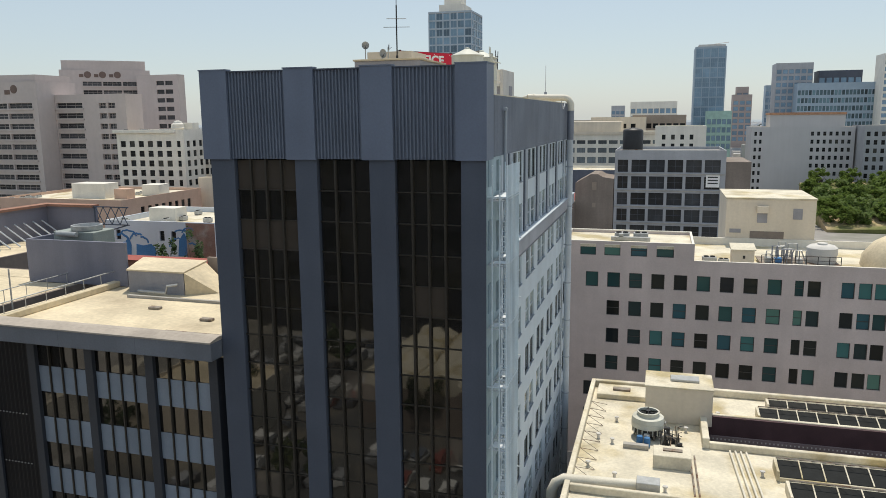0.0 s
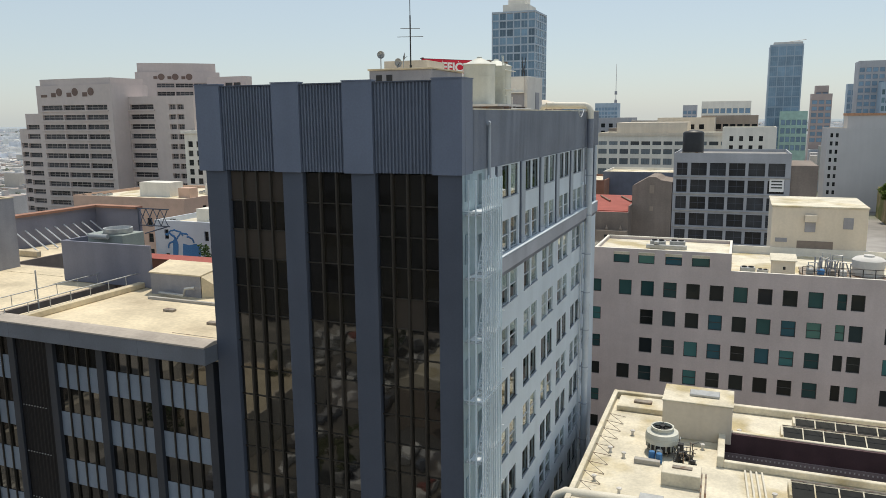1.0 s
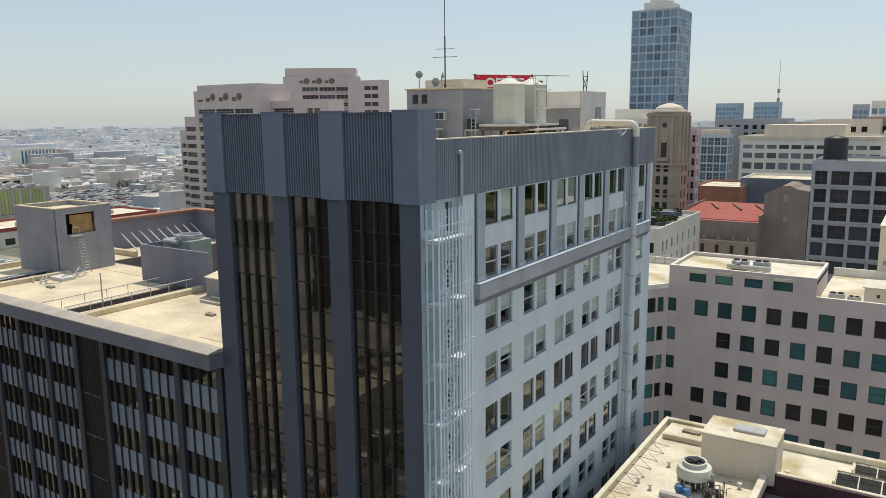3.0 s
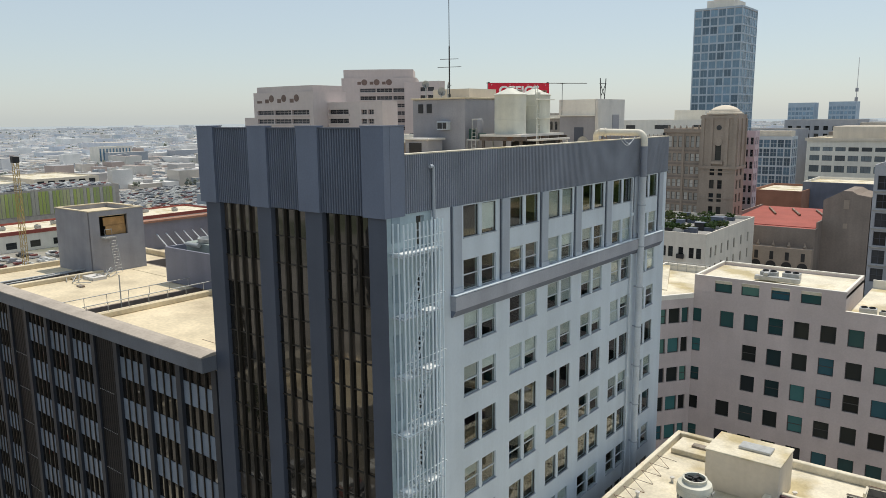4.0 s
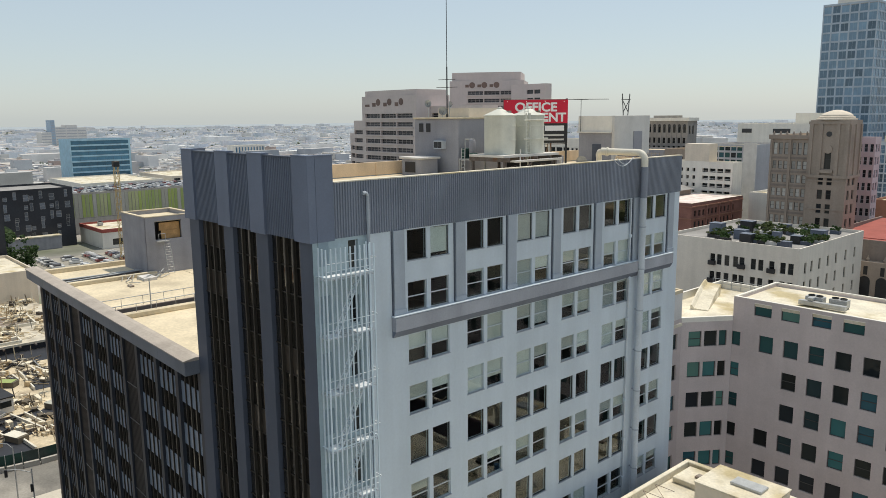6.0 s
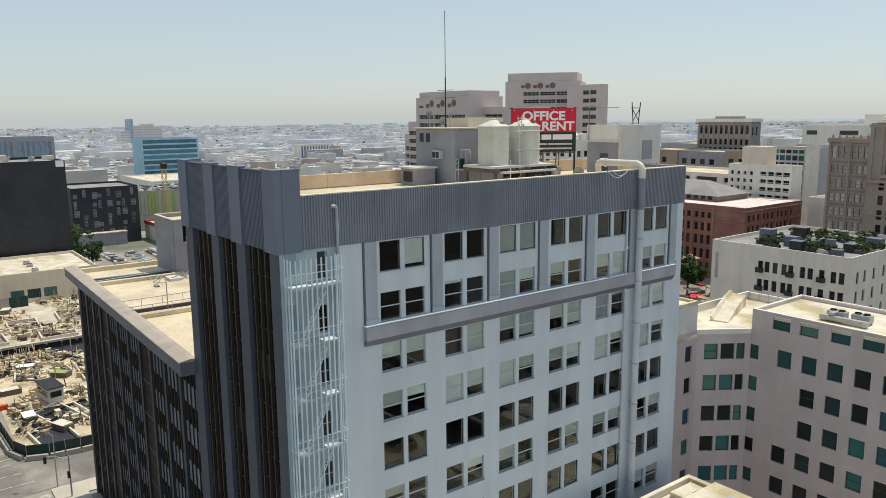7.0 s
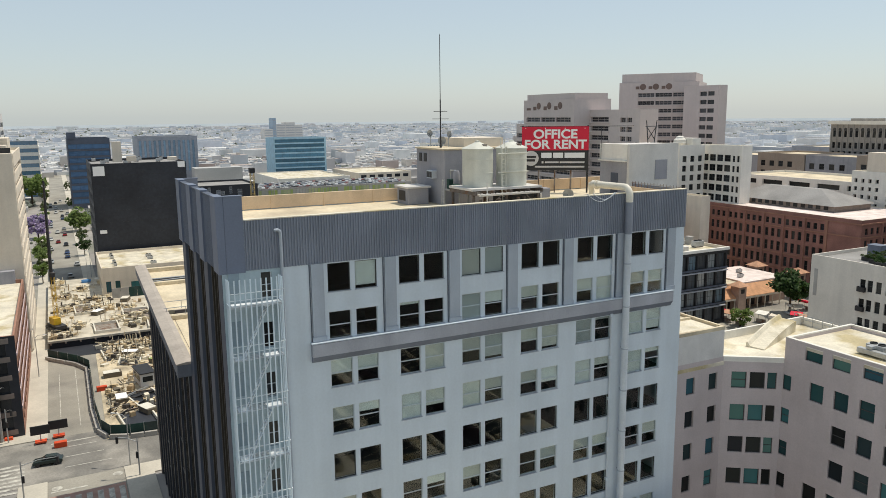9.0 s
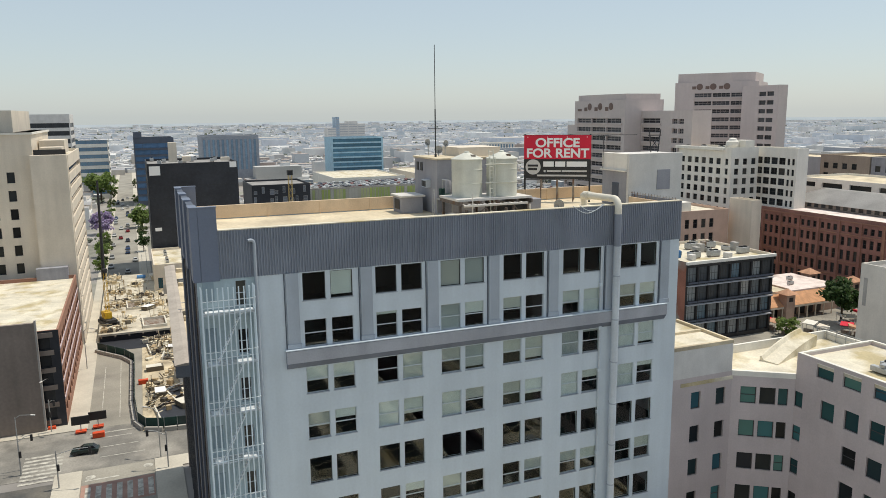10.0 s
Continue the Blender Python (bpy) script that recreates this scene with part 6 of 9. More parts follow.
for x0, x1, y0, y1, n, name in ((-146, -87, -3.5, 34, 2000, "site_timber"), (-224, -151, -13, 29, 1700, "site_materials")):
    bm = bmesh.new()
    spots = [(rng.uniform(x0, x1), rng.uniform(y0, y1), rng.choice((0.05, 1.5, 0.6, 2.3))) for _ in range(46)]
    for _ in range(n):
        sx, sy, sa = rng.choice(spots)
        x, y = max(x0, min(x1, sx + rng.gauss(0, 2.4))), max(y0, min(y1, sy + rng.gauss(0, 1.8)))
        a, tl = sa + rng.gauss(0, 0.25), rng.random()
        l, w, h, z = (rng.uniform(0.8, 2.8), rng.uniform(0.06, 0.2), rng.uniform(0.06, 0.2), rng.uniform(0.05, 0.8)) if tl < 0.7 else (rng.uniform(0.5, 1.8), rng.uniform(0.4, 1.2), rng.uniform(0.3, 1.1), 0.03)
        if tl < 0.09:
            l, w, h, z = rng.uniform(0.07, 0.25), rng.uniform(0.06, 0.15), rng.uniform(1.4, 3.2), 0.03
        before = len(bm.verts)
        box(bm, -l / 2, l / 2, -w / 2, w / 2, 0, h)
        bm.verts.ensure_lookup_table()
        bmesh.ops.transform(bm, verts=bm.verts[before:], matrix=pose(x, y, z + (2.0 if x < -149 else 0), 0, rng.gauss(0, 8), math.degrees(a)))
    tagged(part(name, bm, timber), "heaps of planks, forms and crates on a building site", "building material", kind="stuff")
deck = thing("works_deck", (-149, 0, 0), "raised pale concrete works deck, dark shade block under its edge", "deck")
part("slab", shape((box, -77, 0, -14.4, 30, 1.5, 2.0)), surf("dusty_deck", (0.6, 0.55, 0.45), 0.95, var=0.25, scale=0.3, col2=(0.42, 0.36, 0.27), amount=0.58), deck)
# Black block below the slab stands in for the deck's under-shade.
part("shoring", shape((box, -76.8, -0.6, -14.2, 29.8, 0.0, 1.49)), black_mesh, deck)
for i in range(14):
    part("deck_beam", shape((box, -0.5, 0.3, -14 + i * 3.3, -13.6 + i * 3.3, 1.1, 1.5)), rust_steel, deck)
# Flat black sheet on the ground gives the shaded pit its darkness.
sheet("pit_floor", [(-149.4, -14.2), (-140.5, -14.2), (-139, 30), (-149.4, 30)], 0.055, black_mesh, "flat dark sheet standing in for a shaded pit beside the deck", "ground")
for x, y, l, w in ((-160, -4, 9, 6), (-172, 4, 12, 7), (-158, 9, 8, 8), (-183, -8, 10, 5), (-176, 16, 11, 8)):
    k = thing("form_frame", (x, y, 2.0), "pale timber form frame on the works deck", "form work", "form frames", yaw=(x * 7) % 9 - 4)
    for b in ((0, l, 0, 0.35, 0, 0.7), (0, l, w - 0.35, w, 0, 0.7), (0, 0.35, 0.36, w - 0.36, 0, 0.7), (l - 0.35, l, 0.36, w - 0.36, 0, 0.7)):
        part("board", shape((box, *b)), pipe_cream, k)
    part("floor", shape((box, 0.36, l - 0.36, 0.36, w - 0.36, 0.005, 0.05)), rust_steel, k)
hoarding = thing("hoarding", (-190, 2.8, 0), "tall dark green site hoarding before a white building", "hoarding")
for i in range(4):
    part("hoarding_panel", shape((box, 0, 0.15, i * 2.35, i * 2.35 + 2.3, 0, 5.0)), green_mesh if i > 1 else concrete, hoarding)
rng = random.Random(52)
for i in range(13):
    x, y = rng.uniform(-138, -92), rng.uniform(-1, 26)
    k = thing("site_pit", (x, y, 0), "timber-edged black sheet standing in for a shaded site pit", "pit", "site pits", yaw=rng.uniform(-15, 15))
    l, w = rng.uniform(2, 6), rng.uniform(1.2, 3)
    # Thin black sheet stands in for the pit's shaded inside.
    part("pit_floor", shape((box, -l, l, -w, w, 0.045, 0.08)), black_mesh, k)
    for s in (-w, w):
        part("edge_board", shape((box, -l, l, s - 0.15, s + 0.15, 0.05, 0.7)), pipe_cream, k)
for i in range(22):
    x, y, a = rng.uniform(-142, -90), rng.uniform(-2, 24), rng.uniform(0, 180)
    k = thing("steel_beam", (x, y, 0), "long dark steel beam lying on the site", "beam", "site beams", yaw=a)
    part("beam", shape((box, -4.5, 4.5, -0.12, 0.12, 0.25, 0.3), (box, -4.5, 4.5, -0.12, 0.12, 0.55, 0.6), (box, -4.5, 4.5, -0.02, 0.02, 0.3, 0.55)), (rust_steel, black_metal, galvanised)[i % 3], k)
for i, (x, y) in enumerate(((-104, -1.5), (-96, 2.5), (-126, 8), (-135, 3), (-121, -2), (-108, 12), (-172, -2), (-185, 6), (-163, 12))):
    z = 2.0 if x < -149 else 0.0
    k = thing("material_stack", (x, y, z), "pale stack of boards under a white sheet", "stack", "material stacks", yaw=i * 23)
    part("stack", shape((box, -1.8, 1.8, -1.0, 1.0, 0.06, 1.1)), timber, k, bevel=0.04)
    part("sheet", shape((box, -1.85, 1.4, -1.05, 1.05, 1.11, 1.18)), (sign_white, pipe_cream, lime_panel)[i % 3], k, bevel=0.03)
cabin = thing("site_cabin", (-112.5, 3.6, 0), "pale site cabin with a dark roof", "cabin", yaw=8)
part("wall", shape((box, -3.2, 3.2, -1.4, 1.4, 0.4, 3.2)), house_light, cabin, bevel=0.04)
part("roof", shape((box, -3.4, 3.4, -1.6, 1.6, 3.2, 3.4)), black_metal, cabin)
part("window", shape((box, 3.2, 3.24, -1.0, 1.0, 1.5, 2.6), (box, -2.4, 2.4, -1.44, -1.4, 1.5, 2.6)), dark_glass, cabin)


def mobile_crane(at, yaw, h, mast_mat, label):
    c = thing("crane", at, label, "crane", yaw=yaw)
    part("carrier", shape((box, -3, 3, -1.3, 1.3, 0.6, 1.6)), black_metal, c, bevel=0.06)
    part("cab", shape((box, -1.6, 1.4, -1.2, 0.6, 1.6, 3.4)), yellow_paint, c, bevel=0.08)
    for s in (-1.4, 1.4):
        part("track", shape((box, -3.2, 3.2, s - 0.35, s + 0.35, 0, 0.95)), black_metal, c, bevel=0.1)
    bm = bmesh.new()
    n = int(h / 1.3)
    for i in range(n):
        z0, z1 = 1.8 + h * i / n, 1.8 + h * (i + 1) / n
        for a, b in ((-0.4, -0.4), (0.4, -0.4), (0.4, 0.4), (-0.4, 0.4)):
            rod(bm, (a, b, z0), (a, b, z1), 0.06, 4)
        for a, b, e, f in ((-0.4, -0.4, 0.4, -0.4), (0.4, -0.4, 0.4, 0.4), (0.4, 0.4, -0.4, 0.4), (-0.4, 0.4, -0.4, -0.4)):
            rod(bm, (a, b, z0), (e, f, z1), 0.04, 4)
    part("lattice_mast", bm, mast_mat, c)
    part("head", shape((box, -0.6, 0.6, -0.6, 0.6, 1.8 + h, 3.0 + h)), black_metal, c, bevel=0.1)


mobile_crane((-160, -12.2, 2.0), 20, 12, yellow_paint, "yellow crawler crane on the works deck")
boom = thing("drill_rig_mast", (-160.2, -12.4, 14), "tall dark boom above a yellow crane", "crane boom")
part("boom", shape((rod, (0, 0, 0), (-1.0, 0.4, 26), 0.45, 8, 0.25)), black_metal, boom)
mobile_crane((-118, 29.7, 0), 0, 41, surf("faded_crane_yellow", (0.55, 0.4, 0.16), 0.6), "tall yellow lattice drilling crane on the site")
truck = thing("truck", (-219, -3.6, 0), "white truck with a teal tank", "truck", yaw=90)
part("cab", shape((box, 3, 5, -1.2, 1.2, 0.6, 3.0)), white_stucco, truck, bevel=0.1)
part("bed", shape((box, -5, 2.8, -1.2, 1.2, 0.8, 1.2)), white_stucco, truck, bevel=0.03)
part("tank", shape((rod, (-1, 0, 2.0), (1.8, 0, 2.0), 1.0, 16)), mural_blue, truck)
for x in (-4, -2.6, 3.8):
    for y in (-1.1, 1.1):
        part("wheel", shape((rod, (x, y - 0.15, 0.5), (x, y + 0.15, 0.5), 0.5, 12)), black_metal, truck)
for x, y in ((-89.7, -15.5), (-91.0, -12.7)):
    k = thing("message_board", (x, y, 0), "dark roadworks message board on a trailer", "sign board")
    part("board", shape((box, -0.08, 0.08, -1.5, 1.5, 1.6, 3.2)), sign_black, k, bevel=0.02)
    part("post", shape((rod, (0, 0, 0.4), (0, 0, 1.6), 0.09, 8)), galvanised, k)
    part("trailer", shape((box, -0.6, 0.6, -0.9, 0.9, 0.25, 0.5)), orange_paint, k)
for x, y, s in ((-86.5, -12.5, 0.9), (-93.5, -20.5, 0.6), (-112.6, -4.6, 0.9)):
    k = thing("barrier", (x, y, 0), "orange plastic road barrier", "barrier", "road barriers")
    part("barrier", shape((prism, [(-0.5 * s, -1.1 * s), (0.5 * s, -1.1 * s), (0.5 * s, 1.1 * s), (-0.5 * s, 1.1 * s)], 0, 1.1 * s)), orange_paint, k, bevel=0.08)
car((-80.2, -14.4, 0), -96, surf("dark_green_car", (0.02, 0.035, 0.032), 0.25, bump=0), "dark green saloon car crossing the junction", 1.0)


def street_lamp(at, yaw, h=9.0, arm=3.0, label="grey street lamp with a curved arm"):
    k = thing("street_lamp", at, label, "street lamp", "street lamps", yaw=yaw)
    part("pole", shape((rod, (0, 0, 0), (0, 0, h), 0.11, 8, 0.07)), galvanised, k)
    part("arm", shape((bent_pipe, [(0, 0, h - 0.2), (0.3 * arm, 0, h + 0.45), (arm, 0, h + 0.6)], 0.05, 6)), galvanised, k)
    part("lamp_head", shape((box, arm - 0.2, arm + 0.6, -0.14, 0.14, h + 0.5, h + 0.68)), house_light, k, bevel=0.04)
    return k


def traffic_light(at, yaw, arm=5.0):
    k = thing("traffic_light", at, "dark traffic light on a long mast arm", "traffic light", "traffic lights", yaw=yaw)
    part("pole", shape((rod, (0, 0, 0), (0, 0, 6.2), 0.12, 8, 0.09)), galvanised, k)
    part("arm", shape((bent_pipe, [(0, 0, 5.6), (arm * 0.5, 0, 6.3), (arm, 0, 6.5)], 0.06, 6)), galvanised, k)
    for x, z in ((arm, 6.0), (0.15, 3.4)):
        part("signal_head", shape((box, x - 0.18, x + 0.18, -0.15, 0.15, z - 0.5, z + 0.55)), black_metal, k, bevel=0.03)


street_lamp((-77.5, -23.8, 0), 60), street_lamp((-95.5, -20.3, 0), -20), street_lamp((-73.5, -2.6, 0), 230, 8, 2.2), street_lamp((-128, -16.2, 0), 60, 9, 2)
street_lamp((-225, -2.5, 0), 200), street_lamp((-235, -1.0, 0), 200)
traffic_light((-68.0, -17.5, 0), 75), traffic_light((-92.2, -20.5, 0), 30, 2.0), traffic_light((-68.8, -1.6, 0), 250, 3.0), traffic_light((-75.5, -23.5, 0), 90, 2)

# parked and moving cars farther up the street
rng = random.Random(8)
paints = [surf("car_paint_" + n, c, 0.25, bump=0, var=0.03) for n, c in (("white", (0.6, 0.6, 0.58)), ("silver", (0.35, 0.36, 0.37)), ("black", (0.02, 0.02, 0.025)), ("red", (0.3, 0.02, 0.02)), ("blue", (0.04, 0.07, 0.16)))]
names = ("white", "silver", "black", "red", "blue")
for i in range(26):
    c = rng.choice((0, 0, 1, 1, 2, 0, 3, 4))
    x = -240 - i * 11 + rng.uniform(-3, 3)
    car((x, rng.choice((-13.4, -13.4, -10.5, -7.5, -4.7)), 0), 0 if i % 2 else 180, paints[c], names[c] + " car on the far street", 1)


# ---- buildings round about ----
# corner garage block, brick street front; its black side paints the open decks' shade
brick_block = building("brick_building", (-147, -60, 0), 52.5, 42.0, 18.4, "brick fronted garage block with a pale flat roof", "building", orange_brick, white_roof,
                       {"N": grid(1.0, 4.3, 12, 3.0, 2.0, 3.2, 5, 1.7), "E": [(15, 1.5 + 3.3 * k, 25.5, 2.3) for k in range(5)]}, glass=far_glass, bars=(0, 0), depth=0.6, other={"E": black_mesh})
part("band", shape((box, 0, 52.5, 42.0, 42.12, 5.2, 5.6), (box, 0, 52.5, 42.0, 42.12, 8.4, 8.8), (box, 0, 52.5, 42.0, 42.12, 11.6, 12.0), (box, 0, 52.5, 42.0, 42.12, 14.8, 15.2)), pink_brick, brick_block)
part("deck_edge", shape(*[(box, 52.5, 52.62, 14.5, 41.0, 0.6 + 3.3 * k, 1.5 + 3.3 * k) for k in range(6)]), brown_stucco, brick_block)
wallpanel = thing("blank_wall", (-93.6, -45, 0), "tall blank dark brown wall panel", "wall")
part("panel", shape((box, 0, 0.7, 0, 23.4, 0, 20.4)), brown_stucco, wallpanel)
part("edge_strip", shape((box, -0.05, 0.75, 23.4, 23.7, 0, 20.8)), concrete, wallpanel)

# stepped tan office tower on the street
tan = building("tan_office_block", (-198, -45, 0), 47, 27.4, 47.2, "tan concrete office tower with ribbon windows", "office building", cream_stucco, white_roof,
               {"N": [(1.0, 3.0 + 3.6 * k, 45.5, 1.5) for k in range(12)], "E": [(u, 14.5 + 4.4 * k, 1.7, 2.6) for u in (2.0, 6.0, 10.0, 14.0) for k in range(7)]}, bars=(0, 0), depth=0.5)
part("upper_storey", shape((box, 4, 47.05, 0, 19.9, 47.2, 52.8)), cream_stucco, tan)
part("tower_top", shape((box, 8, 44, 2, 16, 52.8, 58)), cream_stucco, tan)
part("top_cornice", shape((box, 3.6, 47.4, -0.4, 20.3, 52.3, 52.8)), white_stucco, tan)
part("roof_railing", shape((box, 46.0, 46.1, 20, 27, 47.2, 48.6)), black_metal, tan)
part("roof_house", shape((box, 20, 34, 20.2, 26, 47.2, 50.5)), cream_stucco, tan)
part("roof_house", shape((box, 36, 43, 21, 26, 47.2, 49)), cream_stucco, tan)
part("buttress", shape((box, 46.9, 49.2, 19.4, 27.3, 0, 47.4)), cream_stucco, tan)
part("entrance_block", shape((box, 49.2, 51.5, 18.5, 25.4, 0, 20.5)), house_grey, tan)

white_low = building("white_low_building", (-226, 0.6, 0), 32, 31, 10.6, "low pink and white building with a white roof", "building", cream_stucco, white_roof,
                     {"E": grid(8.0, 4.2, 3, 3.4, 3.2, 4, 1, 2.6) + grid(1, 2.6, 2, 1.4, 3.0, 4, 1, 3.4), "S": grid(2, 4.5, 6, 2.6, 3, 4, 1, 2.8)}, glass=teal_glass, bars=(2, 0))
for i in range(7):
    rooftop_unit((-220 + (i * 7) % 23, 5 + (i * 11) % 22, 9.8), 90 * (i % 2), 0.8)
black_block = building("black_screened_building", (-262, 1.5, 0), 34, 30.6, 40.0, "tall building wrapped in black screening", "building", black_mesh, grey_roof,
                       {"S": grid(1.5, 6.4, 5, 2.4, 3, 4, 9, 2.2)}, depth=0.4)
part("screen_sheet", shape((box, 34.0, 34.12, 0.2, 30.4, 11, 39.6)), black_mesh, black_block)
for k in range(7):
    part("screen_seam", shape((box, 34.12, 34.14, 0.2, 30.4, 12 + k * 4, 12.08 + k * 4)), black_metal, black_block)
part("white_notice", shape((box, 34.17, 34.2, 0.6, 4.2, 36.0, 39.2), (box, 34.17, 34.2, 27.8, 30.2, 38.0, 40.0), (box, 34.17, 34.2, 1.2, 3.4, 16.4, 17.6)), sign_white, black_block)
for b in ((22, 26, 7.8, 10.6, 40, 47), (20, 24, 12.5, 15.5, 40, 41.8), (22, 26, 26, 29, 40, 41.2)):
    part("roof_house", shape((box, *b)), cream_stucco, black_block)
for i in range(10):
    rooftop_unit((-260 + (i * 5) % 30, 4 + (i * 7) % 26, 39.2), 0, 1.1)

# precast government towers with ribbon windows
def ribbons(u0, u1, z_top, n, step=3.66, h=1.9, cut=1):
    w = (u1 - u0) / cut
    return [(u0 + w * i + 0.25, z_top - step * k, w - 0.5, h) for i in range(cut) for k in range(n)]


ribbon_glass = surf("ribbon_glass", (0.06, 0.06, 0.066), 0.25, rand=0.5, bump=0)
niche_brown = surf("brown_niche", (0.2, 0.14, 0.12), 0.85, var=0.2)
gov = building("government_building", (-242, 182.5, 0), 37.5, 19, 61.0, "pinkish precast government block with ribbon windows", "office building", gov_stone, gov_stone,
               {"S": ribbons(2.0, 35.4, 51.6, 13, cut=3)}, glass=ribbon_glass, trim=gov_stone, depth=0.9, bars=(3, 1), par=0.6)
for z in range(13):
    part("sill_band", shape((box, 1.8, 35.6, -0.4, 0, 51.0 - 3.66 * z, 51.55 - 3.66 * z)), gov_stone, gov)
part("upper_storey", shape((prism, [(1, 1.2), (12, 0.3), (24, 0.3), (36.5, 1.2), (36.5, 18), (1, 18)], 61.0, 63.4)), gov_stone, gov)
for i in range(4):
    x = 4.0 + 7.9 * i
    if i:
        part("round_opening", shape((rod, (x, 0.02, 58.4), (x, -0.1, 58.4), 1.5, 20)), niche_brown, gov)
    part("slot_opening", shape((box, x - 4.2 if i else x - 1.6, x - 1.8 if i else x + 1.6, -0.08, 0, 56.6, 58.2 if i else 57.6)), niche_brown, gov)
step1 = building("government_building", (-252, 185, 0), 9.9, 17, 50.5, "lower pinkish precast terrace wing", "office building", gov_stone, gov_stone, {"S": ribbons(0.1, 9.8, 44.3, 11)}, glass=ribbon_glass, trim=gov_stone, depth=0.9, bars=(1, 1), par=0.5)
step2 = building("government_building", (-259.5, 188, 0), 7.4, 14, 44.6, "lowest pinkish precast terrace wing", "office building", gov_stone, gov_stone, {"S": ribbons(0.4, 7.3, 37.0, 9)}, glass=ribbon_glass, trim=gov_stone, depth=0.9, bars=(1, 1), par=0.5)
link = building("government_building", (-204.4, 190.6, 0), 30.4, 9, 56.4, "pinkish precast government link block", "office building", gov_stone, gov_stone,
                {"S": ribbons(0.3, 12.2, 51.6, 13) + ribbons(18.8, 26.2, 51.4, 13, cut=2)}, glass=ribbon_glass, trim=gov_stone, depth=0.9, bars=(2, 1), par=0.6)
for z in range(13):
    part("sill_band", shape((box, 0.1, 12.4, -0.4, 0, 51.0 - 3.66 * z, 51.55 - 3.66 * z)), gov_stone, link)
gov2 = building("government_building", (-250, 244, 0), 37.8, 30, 69.6, "tall pinkish precast government tower", "office building", gov_stone, gov_stone,
                {"S": ribbons(9.0, 34, 62.6, 11, step=3.8, cut=3)}, glass=ribbon_glass, trim=gov_stone, depth=0.9, bars=(3, 1), par=0.6, yaw=37.5)
for z in range(11):
    part("sill_band", shape((box, 8.8, 34.3, -0.4, 0, 62.0 - 3.8 * z, 62.55 - 3.8 * z)), gov_stone, gov2)
part("upper_storey", shape((prism, [(1, 1.2), (12, 0.3), (26, 0.3), (36, 2.0), (36, 28), (1, 28)], 69.6, 73.8)), gov_stone, gov2)
for i in range(3):
    part("round_opening", shape((rod, (11.5 + i * 6.2, 0.02, 67.5), (11.5 + i * 6.2, -0.1, 67.5), 1.5, 20)), niche_brown, gov2)
    part("slot_opening", shape((box, 8.0 + i * 6.2, 9.8 + i * 6.2, -0.08, 0, 66.4, 67.8)), niche_brown, gov2)
gov4 = building("government_building", (-220.5, 258, 0), 21.5, 5, 67.0, "pinkish precast corner tower with paired windows", "office building", gov_stone, gov_stone,
                {"S": ribbons(10, 19, 62.4, 12, step=3.8, cut=2)}, glass=ribbon_glass, depth=0.6, bars=(1, 0), par=0.6)

white_tall = building("white_office_building", (-175.2, 186, 0), 27.2, 12, 43.7, "white terracotta office building with square windows", "office building", white_stucco, cream_roof,
                      {"S": grid(1.5, 3.7, 6, 2.1, 11.0, 3.35, 9, 2.1) + grid(24.3, 3.0, 1, 1.4, 11.0, 3.35, 9, 2.1), "E": grid(1.5, 3.7, 3, 1.9, 11.0, 3.35, 9, 2.1)}, bars=(0, 1), depth=0.35)
part("cornice", shape((box, -0.9, 24, -0.9, 0, 42.6, 43.75)), white_stucco, white_tall, bevel=0.1)
part("roof_dome", shape((lathe, 21, 6, [(2.3, 43.5), (2.5, 44.3), (2.3, 44.4), (2.2, 45.5), (1.5, 45.9), (1.3, 46.5), (0.4, 46.8)], 20)), white_stucco, white_tall, smooth=True)
part("roof_house", shape((box, 20, 26, 7, 11, 43.5, 46.0)), white_stucco, white_tall)
for i in range(8):
    rooftop_unit((-173 + i * 2.6, 188.5 + (i * 5) % 7, 42.9), 0, 0.8)
white_tall2 = building("white_office_building", (-152.5, 200, 0), 19.2, 5, 43.6, "white office building with broad windows", "office building", white_stucco, cream_roof,
                       {"S": grid(1.6, 3.35, 4, 2.8, 10.0, 3.5, 9, 2.3) + [(15.3 + 1.9 * i, 10.0 + 3.5 * k, 1.1, 2.1) for i in range(2) for k in range(9)]}, bars=(1, 1), depth=0.35)
pink_low = building("salmon_stucco_block", (-175.5, 134.5, 0), 42.0, 38.0, 25.3, "salmon stucco block with a white roof", "building", surf("salmon_stucco", (0.6, 0.42, 0.33), 0.9, var=0.12, scale=0.3), white_roof,
                    {"S": grid(24, 4.2, 4, 1.8, 3.0, 4.6, 4, 2.6), "E": grid(8.0, 3.2, 8, 1.7, 1.4, 4.6, 5, 2.8)}, depth=0.35)
part("roof_house", shape((box, 16.8, 28.4, 10, 16, 24.3, 28.8)), white_stucco, pink_low)
part("roof_house", shape((box, 33.5, 39.5, 20, 25, 24.3, 27.8)), white_stucco, pink_low)
part("roof_house", shape((box, 32.0, 36.4, 9.5, 13, 24.3, 27.4)), pink_low.children[0].data.materials[0], pink_low)
cream_wall = building("cream_blank_building", (-136, 175, 0), 9.6, 4, 28.4, "cream rendered block with a blank end wall", "building", cream_stucco, white_roof, {"S": []})
for i in range(14):
    rooftop_unit((-173 + (i * 13) % 38, 136.5 + (i * 7) % 8 + 10 * (i % 3), 24.3), 90 * (i % 2), 0.75)
annex_shed = thing("red_roofed_shed", (-66, 40, 0), "low brick shed with a red roof before a mural", "shed")
part("wall", shape((box, 0, 34, 0, 1.6, 0, 29.35)), orange_brick, annex_shed)
